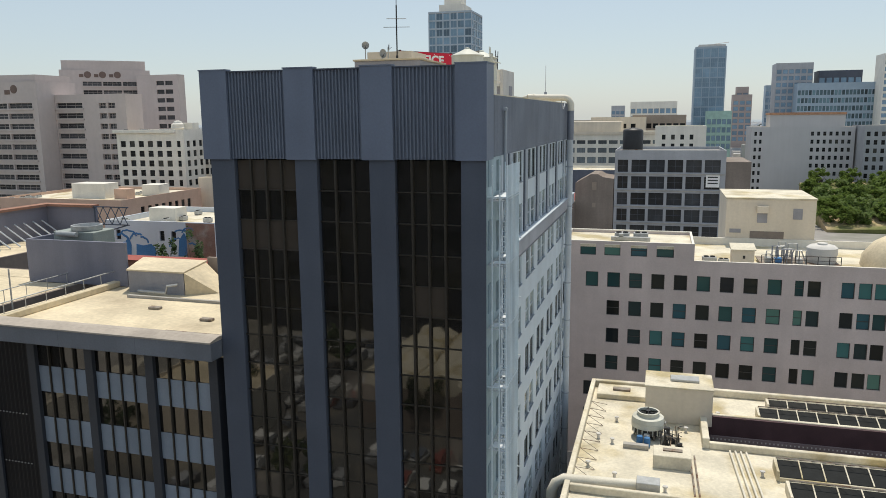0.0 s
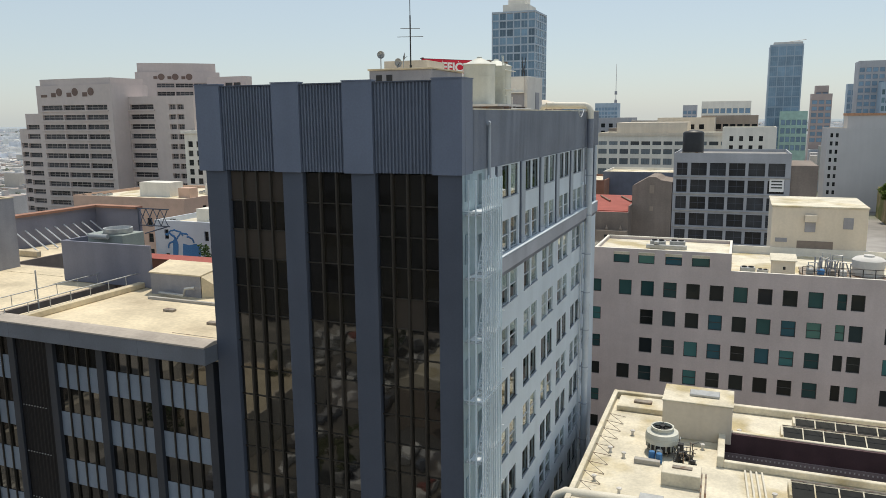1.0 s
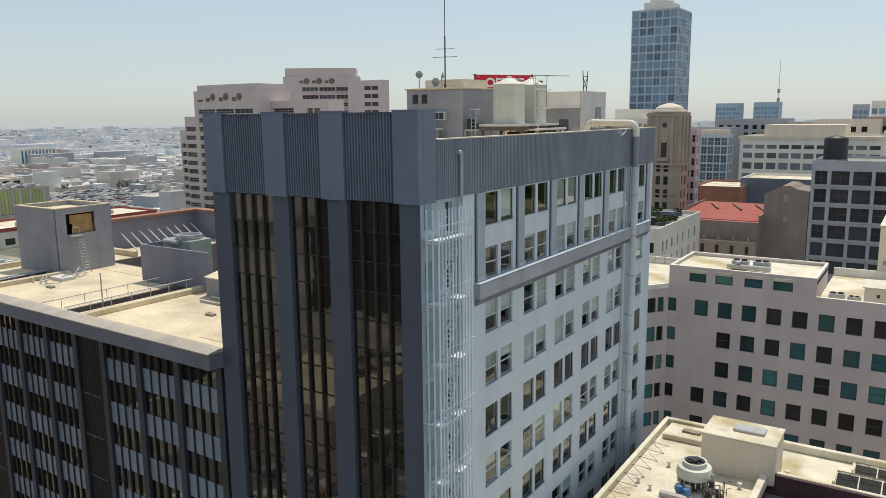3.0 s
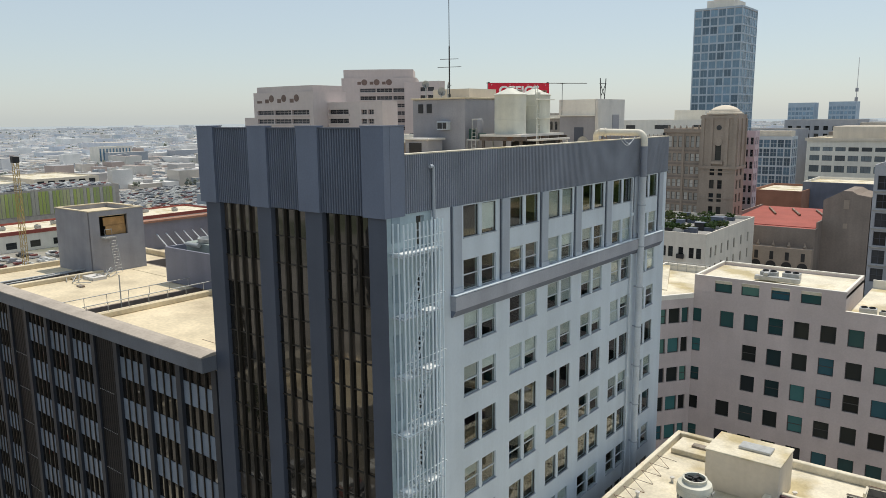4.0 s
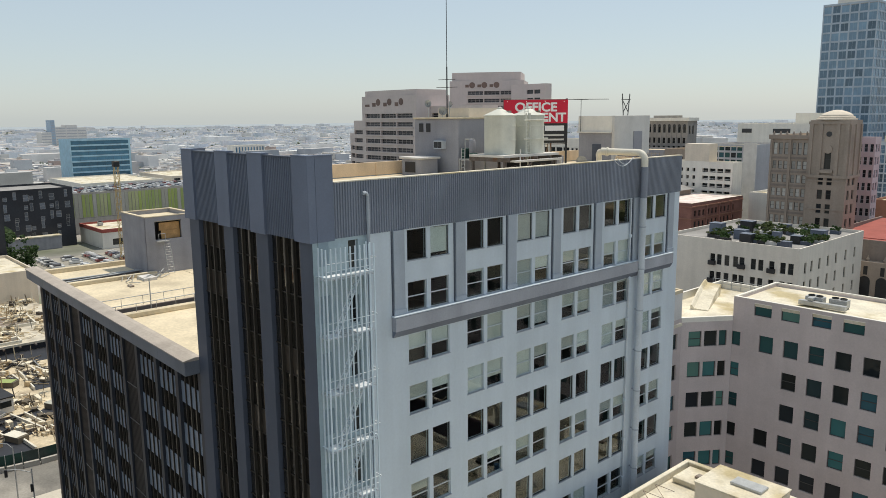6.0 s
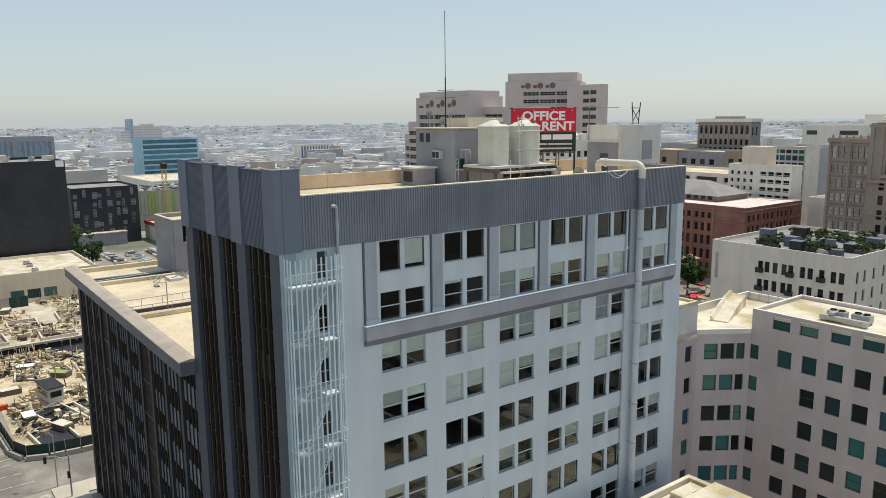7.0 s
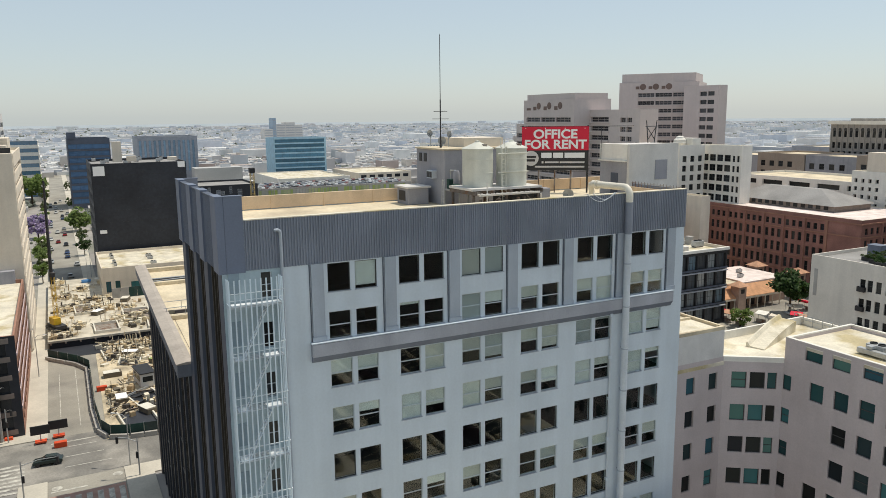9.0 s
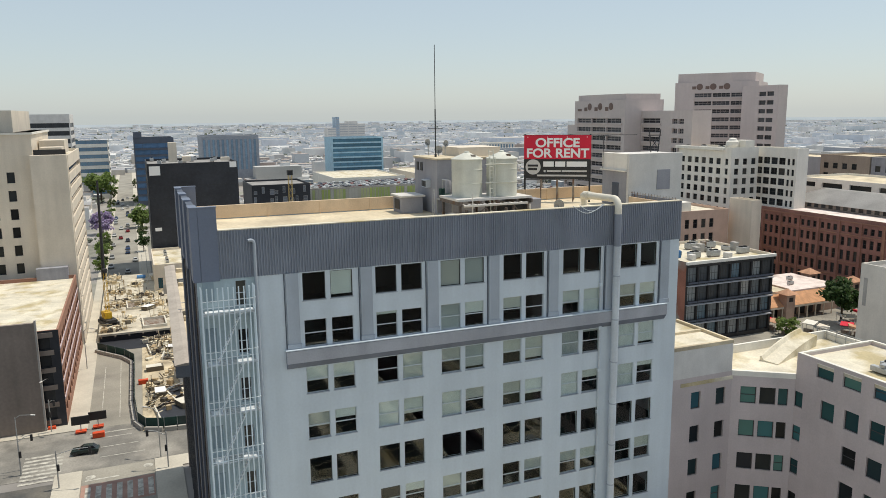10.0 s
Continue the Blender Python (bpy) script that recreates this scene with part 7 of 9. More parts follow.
part("roof", shape((prism, [(-0.2, -0.2), (34.2, -0.2), (34.2, 1.8), (-0.2, 1.8)], 29.35, [29.4, 29.4, 29.65, 29.65])), red_roof, annex_shed)
mural = building("mural_building", (-72.0, 55, 0), 19, 18, 32.1, "pale blue muralled warehouse", "building", mural_wall, white_roof,
                 {"S": [(u, z, 0.8, 1.5) for u in (1.9, 9.6, 11.6) for z in (25.4, 29.2)]}, depth=0.3)
# the painted figure: a broad blue body with arching arms and drooping fronds
for outline in ([(5.2, 26.2), (8.6, 26.2), (8.8, 28.0), (8.0, 28.7), (6.6, 28.4), (5.4, 28.6)], [(3.3, 26.4), (4.3, 26.4), (4.5, 28.4), (4.1, 29.6), (3.5, 29.0)], [(12.6, 27.0), (14.2, 27.0), (14.6, 29.0), (13.8, 30.6), (12.9, 29.4)]):
    bm = bmesh.new()
    front, back = [bm.verts.new((x, -0.04, z)) for x, z in outline], [bm.verts.new((x, -0.003, z)) for x, z in outline]
    bm.faces.new(front)
    for k in range(len(outline)):
        bm.faces.new((front[k - 1], back[k - 1], back[k], front[k]))
    part("mural_patch", bm, mural_blue, mural)
rng = random.Random(12)
for x, z, r, turn in ((4.0, 29.2, 1.6, 0.4), (5.6, 29.0, 1.3, 0.9), (2.8, 28.9, 1.2, 0.2), (3.4, 27.9, 0.9, 1.4), (6.6, 28.8, 0.9, 0.0), (13.4, 29.4, 1.7, 0.3), (14.6, 30.2, 1.2, 0.8), (12.6, 28.4, 1.4, 1.2), (15.0, 28.2, 0.9, 0.1)):
    bm = bmesh.new()
    bent_pipe(bm, [(x + r * math.cos(turn + a / 4), 0.06, z + r * rng.uniform(0.85, 1.05) * math.sin(turn + a / 4)) for a in range(9)], rng.uniform(0.1, 0.2), 6)
    part("mural_stroke", bm, mural_blue, mural)
for i in range(8):
    rooftop_unit((-70.0 + (i * 7) % 15, 57.0 + (i * 5) % 13, 31.3), 90 * (i % 2), 0.6)
part("roof_house", shape((box, 3.8, 8.6, 5.5, 8.5, 31.3, 33.4)), white_stucco, mural)
part("mural_panel", shape((box, 14.2, 19.0, -0.06, -0.003, 20, 32.0)), surf("rust_mural_paint", (0.32, 0.2, 0.16), 0.9, var=0.3, scale=0.5, col2=(0.42, 0.4, 0.36), amount=0.5), mural)
for x, top, s in ((-58.8, 30.6, 1), (-54.2, 31.7, 2)):
    tree((x, 51, 0), top, 1.9, leaf_green, 600, "dark conifer rising behind the wing roof", 1.8, s)

# old red brick hall with hipped grey roof
red = building("red_brick_hall", (-165, 195.5, 0), 80, 34, 24.0, "long red brick commercial hall with stone bands", "building", red_brick, pinkish_roof,
               {"S": [(1.2 + 2.35 * i + (i // 3) * 0.55, z, 1.3, h) for i in range(27) for z, h in ((1.5, 3.5), (6.4, 3.0), (11.0, 3.0), (15.4, 2.6), (19.6, 1.9))],
                "E": [(1.6 + 2.6 * i + (i // 3) * 0.5, z, 1.35, h) for i in range(10) for z, h in ((1.5, 3.5), (6.4, 3.0), (11.0, 3.0), (15.4, 2.6), (19.6, 1.9))]}, depth=0.4, par=0.3, edge=white_roof)
for z in (5.7, 10.3, 18.7, 22.6):
    part("string_course", shape((box, -0.1, 80.25, -0.25, 0, z, z + 0.35), (box, 80.0, 80.25, 0, 34, z, z + 0.35)), orange_brick, red)
for g in range(1, 9):
    x = 0.4 + 7.6 * g
    part("pier", shape((box, x - 0.4, x + 0.4, -0.36, -0.003, 0, 22.6)), red_brick, red)
for g in range(1, 4):
    y = 0.9 + 8.3 * g
    part("pier", shape((box, 80.003, 80.36, y - 0.4, y + 0.4, 0, 22.6)), red_brick, red)
part("clerestory", shape((prism, [(22, 11), (63, 11), (63, 29), (22, 29)], 23.8, 25.6)), brown_stucco, red)
bm = bmesh.new()
lo = [bm.verts.new(p) for p in ((21, 10, 25.6), (64, 10, 25.6), (64, 30, 25.6), (21, 30, 25.6))]
hi = [bm.verts.new(p) for p in ((31, 18, 29.8), (53, 18, 29.8), (53, 21, 29.8), (31, 21, 29.8))]
for i in range(4):
    bm.faces.new((lo[i], lo[(i + 1) % 4], hi[(i + 1) % 4], hi[i]))
bm.faces.new(hi), bm.faces.new(lo[::-1])
part("hip_cover", bm, grey_roof, red)
for i in range(10):
    part("pier", shape((box, 0.1 + i * 7.6, 0.9 + i * 7.6, -0.3, 0, 0, 22.6)), orange_brick, red)
for i in range(14):
    part("clerestory_window", shape((box, 23 + i * 2.8, 24.6 + i * 2.8, 10.94, 11.0, 24.2, 25.4)), dark_glass, red)

# white corner block with balconies and roof garden
mtg = building("white_corner_building", (-65.3, 148.2, 0), 34, 39, 21.8, "cream corner apartment block with small black balconies", "apartment building", corner_plaster, grey_roof,
               {"S": [(u, z, 1.25, 2.6) for u in (12.5, 14.2, 16.2, 18.4, 20.0, 22.8, 24.6, 27.2, 29.8, 31.6) for z in (2.5, 6.9, 11.2, 15.6)], "E": [(u, z, 1.2, 2.6) for u in (3, 6.5, 11, 16, 21, 27, 33) for z in (2.5, 6.9, 11.2, 15.6)]}, bars=(0, 1), depth=0.35)
part("wall_lettering_bar", shape((box, 1.0, 1.9, -0.06, 0, 12.2, 18.6)), concrete, mtg)
for u in (12.3, 19.8, 27.0):
    for z in (6.9, 11.2, 15.6):
        part("balcony", shape((box, u, u + 1.7, -0.8, 0, z - 0.15, z), (box, u, u + 1.7, -0.84, -0.8, z, z + 0.95), (box, u, u + 0.04, -0.8, 0, z, z + 0.95), (box, u + 1.66, u + 1.7, -0.8, 0, z, z + 0.95)), black_metal, mtg)
rng = random.Random(14)
for i in range(40):
    bx, by = rng.uniform(-58, -33), rng.uniform(151, 184)
    k = thing("roof_planter", (bx, by, 21.0), "dark planter and furniture on a roof terrace", "planter", "roof planters")
    part("planter_box", shape((box, -1.2, 1.2, -0.8, 0.8, 0, 0.9)), (slate_metal, black_metal, house_light)[i % 3], k, bevel=0.05)
    part("foliage", crown_meshes.setdefault(("planter", i % 4), finish(leaf_crown(140, 0.35, (1.6, 1.2, 0.9), i % 4), "plants", leaf_green if i % 2 else leaf_olive)), None, k, m=pose(0, 0, 1.3))
for x, y in ((-50, 158), (-44, 165), (-37, 160), (-40, 175), (-55, 172), (-46, 153), (-59, 163), (-48, 180), (-35, 168), (-36, 152)):
    k = thing("roof_pavilion", (x, y, 21.0), "grey roof terrace pavilion", "pavilion", "roof pavilions")
    s = 0.55 + 0.12 * (int(-x) % 4)
    part("wall", shape((box, -1.8 * s, 1.8 * s, -1.5 * s, 1.5 * s, 0, 2.9 * s)), (slate_metal, black_metal, slate_rib)[int(-x) % 3], k, bevel=0.04)
    part("lid", shape((box, -1.9 * s, 1.9 * s, -1.6 * s, 1.6 * s, 2.9 * s, 3.0 * s)), slate_rib, k)

# scaffold-dark block with mural flank, plaza kiosks
# Pale pane tints stand in for reflections and for clutter behind.
scaf = building("black_framed_building", (-113, 118.0, 0), 25, 27.5, 20.4, "black framed block, pale reflections and clutter tinted on its panes", "building", black_metal, white_roof,
                {"E": [(0.5 + 3.36 * i, 1.0 + 4.75 * k, 2.9, 3.7) for i in range(8) for k in range(4)]}, glass=ramped("pale_reflecting_clutter", [(0.3, 0.32, 0.32), (0.08, 0.09, 0.1), (0.18, 0.2, 0.21), (0.42, 0.42, 0.4), (0.06, 0.065, 0.07), (0.14, 0.2, 0.24)], 0.3, "object"), depth=0.6, bars=(2, 1), edge=cream_stucco)
for z in (5.0, 9.75, 14.5):
    part("balcony_slab", shape((box, 25.0, 25.7, 0.2, 27.3, z - 0.12, z + 0.1)), grid_concrete, scaf)
    for i in range(9):
        part("rail", shape((box, 25.62, 25.68, 0.25 + i * 3.0, 3.1 + i * 3.0, z + 0.55, z + 1.0)), slate_metal, scaf)
part("coping", shape((box, 24.9, 25.6, -0.2, 27.7, 19.8, 20.5)), white_stucco, scaf)
part("mural_flank", shape((box, 0.2, 24.9, -0.06, 0, 0, 20.3)), surf("rust_mural", (0.3, 0.13, 0.09), 0.9, var=0.3, scale=0.2, col2=(0.3, 0.36, 0.33), amount=0.55), scaf)
for i in range(14):
    rooftop_unit((-111 + (i * 5.3) % 21, 121 + (i * 7) % 22, 19.6), 90 * (i % 2), 1.0 + 0.4 * (i % 2))
for i in range(9):
    k = thing("roof_crate", (-110 + (i * 6.1) % 20, 119.8 + (i * 4.7) % 24, 19.6), "worn crate among plant on a flat roof", "crate", "roof crates")
    part("crate", shape((box, -0.9, 0.9, -0.7, 0.7, 0, 1.4 + 0.4 * (i % 3))), (house_light, rust_steel, concrete)[i % 3], k, bevel=0.05)
k = thing("roof_tarpaulin", (-99, 121.5, 19.6), "blue tarpaulin over roof plant", "tarpaulin")
part("cover", shape((prism, [(-2.5, -2), (2.5, -2), (2.5, 2), (-2.5, 2)], 0, [1.6, 2.2, 1.9, 1.4])), mural_blue, k, bevel=0.2)
sheet("plaza", [(-150, 120), (-73, 120), (-73, 195), (-150, 195)], 0.02, asphalt, "grey paved plaza with kiosks", "ground")
for i in range(14):
    x, y = -116 + (i * 11) % 40, 147 + (i * 7) % 42
    if x < -91.5 and y < 189:
        x = -88 + (i * 5) % 14
    k = thing("market_canopy", (x, y, 0), "small market stall under a canvas canopy", "market stall", "market stalls", yaw=i * 17)
    part("canopy", shape((prism, [(-1.5, -1.2), (1.5, -1.2), (1.5, 1.2), (-1.5, 1.2)], 2.4, [2.5, 2.5, 3.0, 3.0])), (tile_roof, white_stucco, sign_red, cream_stucco)[i % 4], k)
    for sx in (-1.4, 1.4):
        for sy in (-1.1, 1.1):
            part("post", shape((rod, (sx, sy, 0), (sx, sy, 2.4), 0.05, 5)), galvanised, k)
    part("counter", shape((box, -1.2, 1.2, -0.9, -0.2, 0.05, 1.0)), rust_steel, k)
market_wall = surf("dusty_pink_market_wall", (0.5, 0.36, 0.29), 0.9, var=0.2, scale=0.4, streak=0.15)
for x, y, s in ((-94.7, 158.1, 1.4), (-110.5, 183.6, 1.5), (-97.3, 185.6, 1.5)):
    k = thing("kiosk", (x, y, 0), "small brick kiosk with a hipped orange tile roof", "kiosk", "plaza kiosks")
    part("wall", shape((box, -1.05 * s, 1.05 * s, -1.05 * s, 1.05 * s, 0, 5.2 * s)), market_wall, k)
    bm = bmesh.new()
    base = [bm.verts.new((a * 1.6 * s, b * 1.6 * s, 5.2 * s)) for a, b in ((-1, -1), (1, -1), (1, 1), (-1, 1))]
    tip = bm.verts.new((0, 0, 6.15 * s))
    for i in range(4):
        bm.faces.new((base[i], base[(i + 1) % 4], tip))
    bm.faces.new(base[::-1])
    part("roof", bm, tile_roof, k)
    part("opening", shape((box, 1.05 * s, 1.05 * s + 0.05, -0.7, 0.7, 4.6 * s - 1.2, 4.6 * s)), black_metal, k)
k = thing("market_hall", (-115, 150, 0), "low market hall with a pinkish flat roof and orange tile pent", "market hall")
part("wall", shape((box, 0, 17.4, 0, 31, 0, 6.7)), market_wall, k)
part("roof", shape((box, -0.2, 17.3, 12, 31.2, 6.704, 7.0)), pinkish_roof, k)
part("roof", shape((box, -0.2, 17.3, -0.2, 11.7, 6.704, 7.2)), cream_roof, k)
part("parapet", shape((box, -0.3, 17.3, 11.7, 12, 6.704, 7.6)), market_wall, k)
part("tile_pent", shape((prism, [(17.41, -0.2), (20.9, -0.2), (20.9, 25), (17.41, 25)], 3.8, [6.6, 3.95, 3.95, 6.6])), orange_tile, k)
part("fascia", shape((box, 20.7, 20.95, -0.2, 25, 3.3, 3.79)), cream_stucco, k)
for i in range(9):
    part("post", shape((box, 20.5, 20.75, 0.2 + i * 3.05, 0.45 + i * 3.05, 0, 3.3)), cream_stucco, k)
for i in range(8):
    part("opening", shape((box, 17.405, 17.45, 0.8 + i * 3.05, 2.9 + i * 3.05, 0.1, 2.9)), black_metal, k)
for x, y in ((-103, 168), (-108, 173), (-101, 154)):
    rooftop_unit((x, y, 7.1), 90, 0.8)
tree((-85.3, 167.6, 0), 12.3, 4.6, leaf_green, 2200, "broad dark green plaza tree", 0.85, 4)
tree((-83, 146, 0), 5.2, 2.8, leaf_lime, 900, "low bright green plaza tree", 0.75, 5)
for x, y in ((-84, 168), (-81, 178), (-79, 186)):
    car((x, y, 0), 70, paints[0], "white car parked at the plaza")

# arcaded hall with red roof, brown gable, grey framed block
hall = building("arcaded_hall", (-41.5, 192, 0), 25, 40, 18.8, "brown stucco hall with a row of arches", "theatre", brown_stucco, red_roof,
                {"S": grid(1.2, 4.0, 6, 1.5, 9.8, 4, 1, 2.6)}, depth=0.4, par=0.1)
part("red_roof", shape((prism, [(0.3, 3), (24.7, 3), (24.7, 39.7), (0.3, 39.7)], 18.7, [18.9, 18.9, 20.0, 20.0])), red_roof, hall)
for b in ((0, 0.4, 2.6, 40, 18.8, 20.5), (24.6, 25, 2.6, 40, 18.8, 20.5)):
    part("roof_kerb", shape((box, *b)), brown_stucco, hall)
part("front_block", shape((box, 0, 25, -2.5, -0.01, 0, 13.4)), tan_terracotta, hall)
for i in range(6):
    bm = bmesh.new()
    cx = 2.4 + i * 4.1
    prism(bm, [(1.35, 0), (1.35, 4.0)] + [(1.35 * math.cos(a * math.pi / 10), 4.0 + 1.35 * math.sin(a * math.pi / 10)) for a in range(1, 10)] + [(-1.35, 4.0), (-1.35, 0)], 0, 0.08)
    part("arch_opening", bm, black_metal, hall, m=pose(cx, -2.55, 4.2, 90, 0, 0))
    part("niche", shape((box, cx - 0.5, cx + 0.5, -2.56, -2.5, 9.9, 12.2)), black_metal, hall)
    part("finial", shape((lathe, cx, -1.2, [(0.35, 13.4), (0.5, 13.9), (0.25, 14.3), (0.1, 15.0)], 10)), tan_terracotta, hall)
for i in range(3):
    part("roof_pipe", shape((rod, (4 + i * 7, 34, 20.2), (9 + i * 7, 22, 19.8), 0.3, 8)), rust_steel, hall)
gable = thing("brown_gabled_wall", (-16.6, 200, 0), "tall brown stucco stage house with a stepped gable", "theatre")
bm = bmesh.new()
prism(bm, [(0, 0), (11.8, 0), (11.8, 27.6), (8.5, 28.1), (7.0, 29.0), (4.8, 29.0), (3.3, 28.1), (0, 26.2)], 0, 16)
part("wall", bm, brown_stucco, gable, m=pose(0, 16, 0, 90, 0, 0))
part("shield", shape((box, 5.2, 6.6, -0.15, 0, 24, 26.5), (box, 5.4, 6.4, -0.12, 0, 18.6, 20.0)), tan_terracotta, gable)
wins = [(0.9, 4.5 + 5.05 * k, 3.1, 3.8) for k in range(6)] + [(5.0 + 5.35 * i, 4.5 + 5.05 * k, 4.5, 3.8) for i in range(5) for k in range(6)]
gridb = building("grey_framed_building", (-4.6, 200, 0), 32.4, 30, 36.4, "grey concrete framed block with broad dark windows", "building", grid_concrete, grey_roof,
                 {"S": wins, "E": grid(2, 5.3, 5, 4, 4.5, 5.05, 6, 3.6)}, depth=0.7, bars=(1, 1), trim=slate_metal, glass=far_glass)
for k in range(5):
    part("slab_edge", shape((box, 0.2, 32.2, -0.3, 0, 8.85 + 5.05 * k, 9.15 + 5.05 * k)), concrete, gridb)
part("side_gable", shape((box, 32.4, 39.5, 0.5, 28, 0, 33.0)), brown_stucco, gridb)
part("notice", shape((box, 26.9, 30.8, -0.1, 0, 25.4, 29.2)), sign_white, gridb)
part("notice_bars", shape((box, 27.4, 30.3, -0.13, -0.1, 28.2, 28.6), (box, 27.4, 30.3, -0.13, -0.1, 27.3, 27.7), (box, 27.4, 30.3, -0.13, -0.1, 26.4, 26.8)), window_trim, gridb)
tankb = thing("water_tank", (0.4, 206, 35.6), "black rooftop water tank on a frame", "water tank")
part("shell", shape((lathe, 0, 0, [(3.1, 1.0), (3.1, 6.6), (2.8, 7.0), (0.3, 7.6)], 28)), black_metal, tankb, smooth=True)
part("frame", shape((box, -3, 3, -3, 3, 0, 1.0)), rust_steel, tankb)

# ornate brown tower with a dome, pink neighbour
# Pale pane colour stands in for sky light on the glass.
orn = building("ornate_tower", (-63, 200, 0), 11.5, 34, 45.8, "brown terracotta office block with rows of pale windows", "office building", tan_terracotta, cream_roof,
               {"S": [(u, 4 + 4.0 * k, 1.15, 2.3) for u in (0.9, 2.5, 4.1, 6.4, 8.0, 9.6) for k in range(9)] + [(u, 40.2, 1.1, 3.4) for u in (0.9, 2.5, 4.1, 6.4, 8.0, 9.6)], "W": grid(2, 3, 9, 1.4, 4, 4, 9, 2.3)}, glass=surf("sky_lit_panes", (0.46, 0.45, 0.42), 0.2, rand=0.4, bump=0), depth=0.35)
part("cornice", shape((box, -0.5, 11.5, -0.5, 0, 44.6, 45.9)), tan_terracotta, orn, bevel=0.1)
for u in (0.0, 5.5, 10.85):
    part("pier", shape((box, u, u + 0.6, -0.3, 0, 0, 44.6)), tan_terracotta, orn)
for k in range(10):
    part("spandrel_band", shape((box, 0.6, 10.85, -0.12, 0, 2.9 + 4.0 * k, 3.5 + 4.0 * k)), brown_stucco, orn)
for i in range(6):
    part("finial", shape((lathe, 0.9 + i * 1.9, -0.1, [(0.3, 45.9), (0.35, 46.3), (0.1, 46.9)], 8)), tan_terracotta, orn)
domed = building("ornate_tower", (-51.4, 198.6, 0), 10.6, 9, 50.0, "tan corner tower with a shallow pale dome", "office building", tan_terracotta, cream_roof,
                 {"S": grid(3.1, 2.4, 2, 1.4, 4, 4.0, 8, 2.6) + [(4.4, 36.5, 1.8, 5.4)], "E": grid(1.4, 3.4, 2, 1.6, 4, 4, 8, 2.6)}, depth=0.4, par=0.4)
part("dome", shape((lathe, 5.3, 4.6, [(4.6, 50.0), (5.3, 50.1), (5.3, 50.5), (4.7, 50.6), (4.7, 51.0), (4.1, 51.1), (4.0, 51.5), (3.1, 52.1), (2.0, 52.5), (0.9, 52.8), (0.3, 52.85)], 28)), cream_stucco, domed, smooth=True)
part("balcony", shape((box, 3.6, 7.0, -0.9, 0, 35.4, 36.3)), tan_terracotta, domed)
part("string_course", shape((box, -0.4, 11.0, -0.5, 0, 34.0, 34.8)), tan_terracotta, domed)
part("string_course", shape((box, 10.6, 11.0, 0, 9, 34.0, 34.8)), tan_terracotta, domed)
part("cornice", shape((box, -0.3, 10.9, -0.3, 0, 48.9, 49.7)), tan_terracotta, domed)
for u in (0.0, 2.6, 7.2, 9.6):
    part("corner_rib", shape((box, u, u + 1.0, -0.35, 0, 34.8, 48.9)), tan_terracotta, domed)
for v in (0.2, 4.0, 7.8):
    part("corner_rib", shape((box, 10.6, 10.95, v, v + 0.9, 34.8, 48.9)), tan_terracotta, domed)
part("round_window", shape((rod, (5.3, 0.02, 46.2), (5.3, -0.12, 46.2), 0.75, 18)), window_trim, domed)
part("arch_head", shape((rod, (5.3, 0.0, 42.0), (5.3, -0.2, 42.0), 1.2, 20)), tan_terracotta, domed)
for z in (14, 22, 30):
    part("belt", shape((box, -0.15, 10.75, -0.2, 0, z + 2.9, z + 3.3)), tan_terracotta, domed)
pink = building("pink_building", (-52, 232, 0), 7, 5, 44.5, "pink and white apartment tower", "apartment building", pink_brick, cream_roof,
                {"S": grid(0.6, 1.65, 4, 1.0, 4, 4, 10, 2.4), "E": grid(0.6, 2.2, 2, 1.3, 4, 4, 10, 2.4)}, depth=0.3, trim=white_trim, glass=far_glass)
gl_r = building("glass_apartment_block", (-66.5, 300, 0), 17, 9, 40.8, "low blue glass apartment block with a tan crown", "apartment building", white_trim, cream_roof,
                {"S": grid(0.4, 2.75, 6, 2.4, 3, 3.7, 10, 3.2), "E": grid(0.4, 2.9, 3, 2.5, 3, 3.7, 10, 3.2)}, glass=surf("block_blue_glass", (0.09, 0.15, 0.21), 0.25, rand=0.45, bump=0), bars=(1, 1), depth=0.3, trim=white_trim)
part("crown", shape((box, 2.0, 16.0, 1.0, 8.5, 40.8, 43.0)), cream_stucco, gl_r)
orange_b = building("orange_brick_building", (-50.5, 250, 0), 17, 30, 23.5, "blank orange brick block", "building", orange_brick, white_roof, {"S": []})
blue_wall = building("blue_grey_building", (-36, 262, 0), 34, 26, 26, "blue-grey rendered block with a white parapet", "building", slate_rib, white_roof, {"S": []}, edge=white_stucco)
beige_big = building("cream_department_store", (-55, 350, 0), 76, 40, 38.8, "long cream terracotta block with broad window bays", "building", white_stucco, cream_roof,
                     {"S": [(1.5 + 5.3 * i, z, 4.2, h) for i in range(14) for z, h in ((18.2, 3.0), (23.4, 3.0), (28.6, 2.4), (33.0, 1.8))]}, glass=surf("grey_bay_glass", (0.15, 0.18, 0.2), 0.25, rand=0.6, bump=0), bars=(2, 0), depth=0.35)
part("penthouse", shape((box, 10, 44, 3, 30, 38.8, 44.0)), cream_stucco, beige_big)
part("cornice", shape((box, -0.8, 76.8, -0.8, 0, 37.6, 38.9)), cream_stucco, beige_big)
mid_w = building("white_store_building", (6, 320, 0), 22, 24, 42, "white rendered block with two small windows", "building", white_stucco, white_roof, {"S": grid(3, 4, 4, 1.6, 24, 4, 4, 2.2)}, depth=0.3)
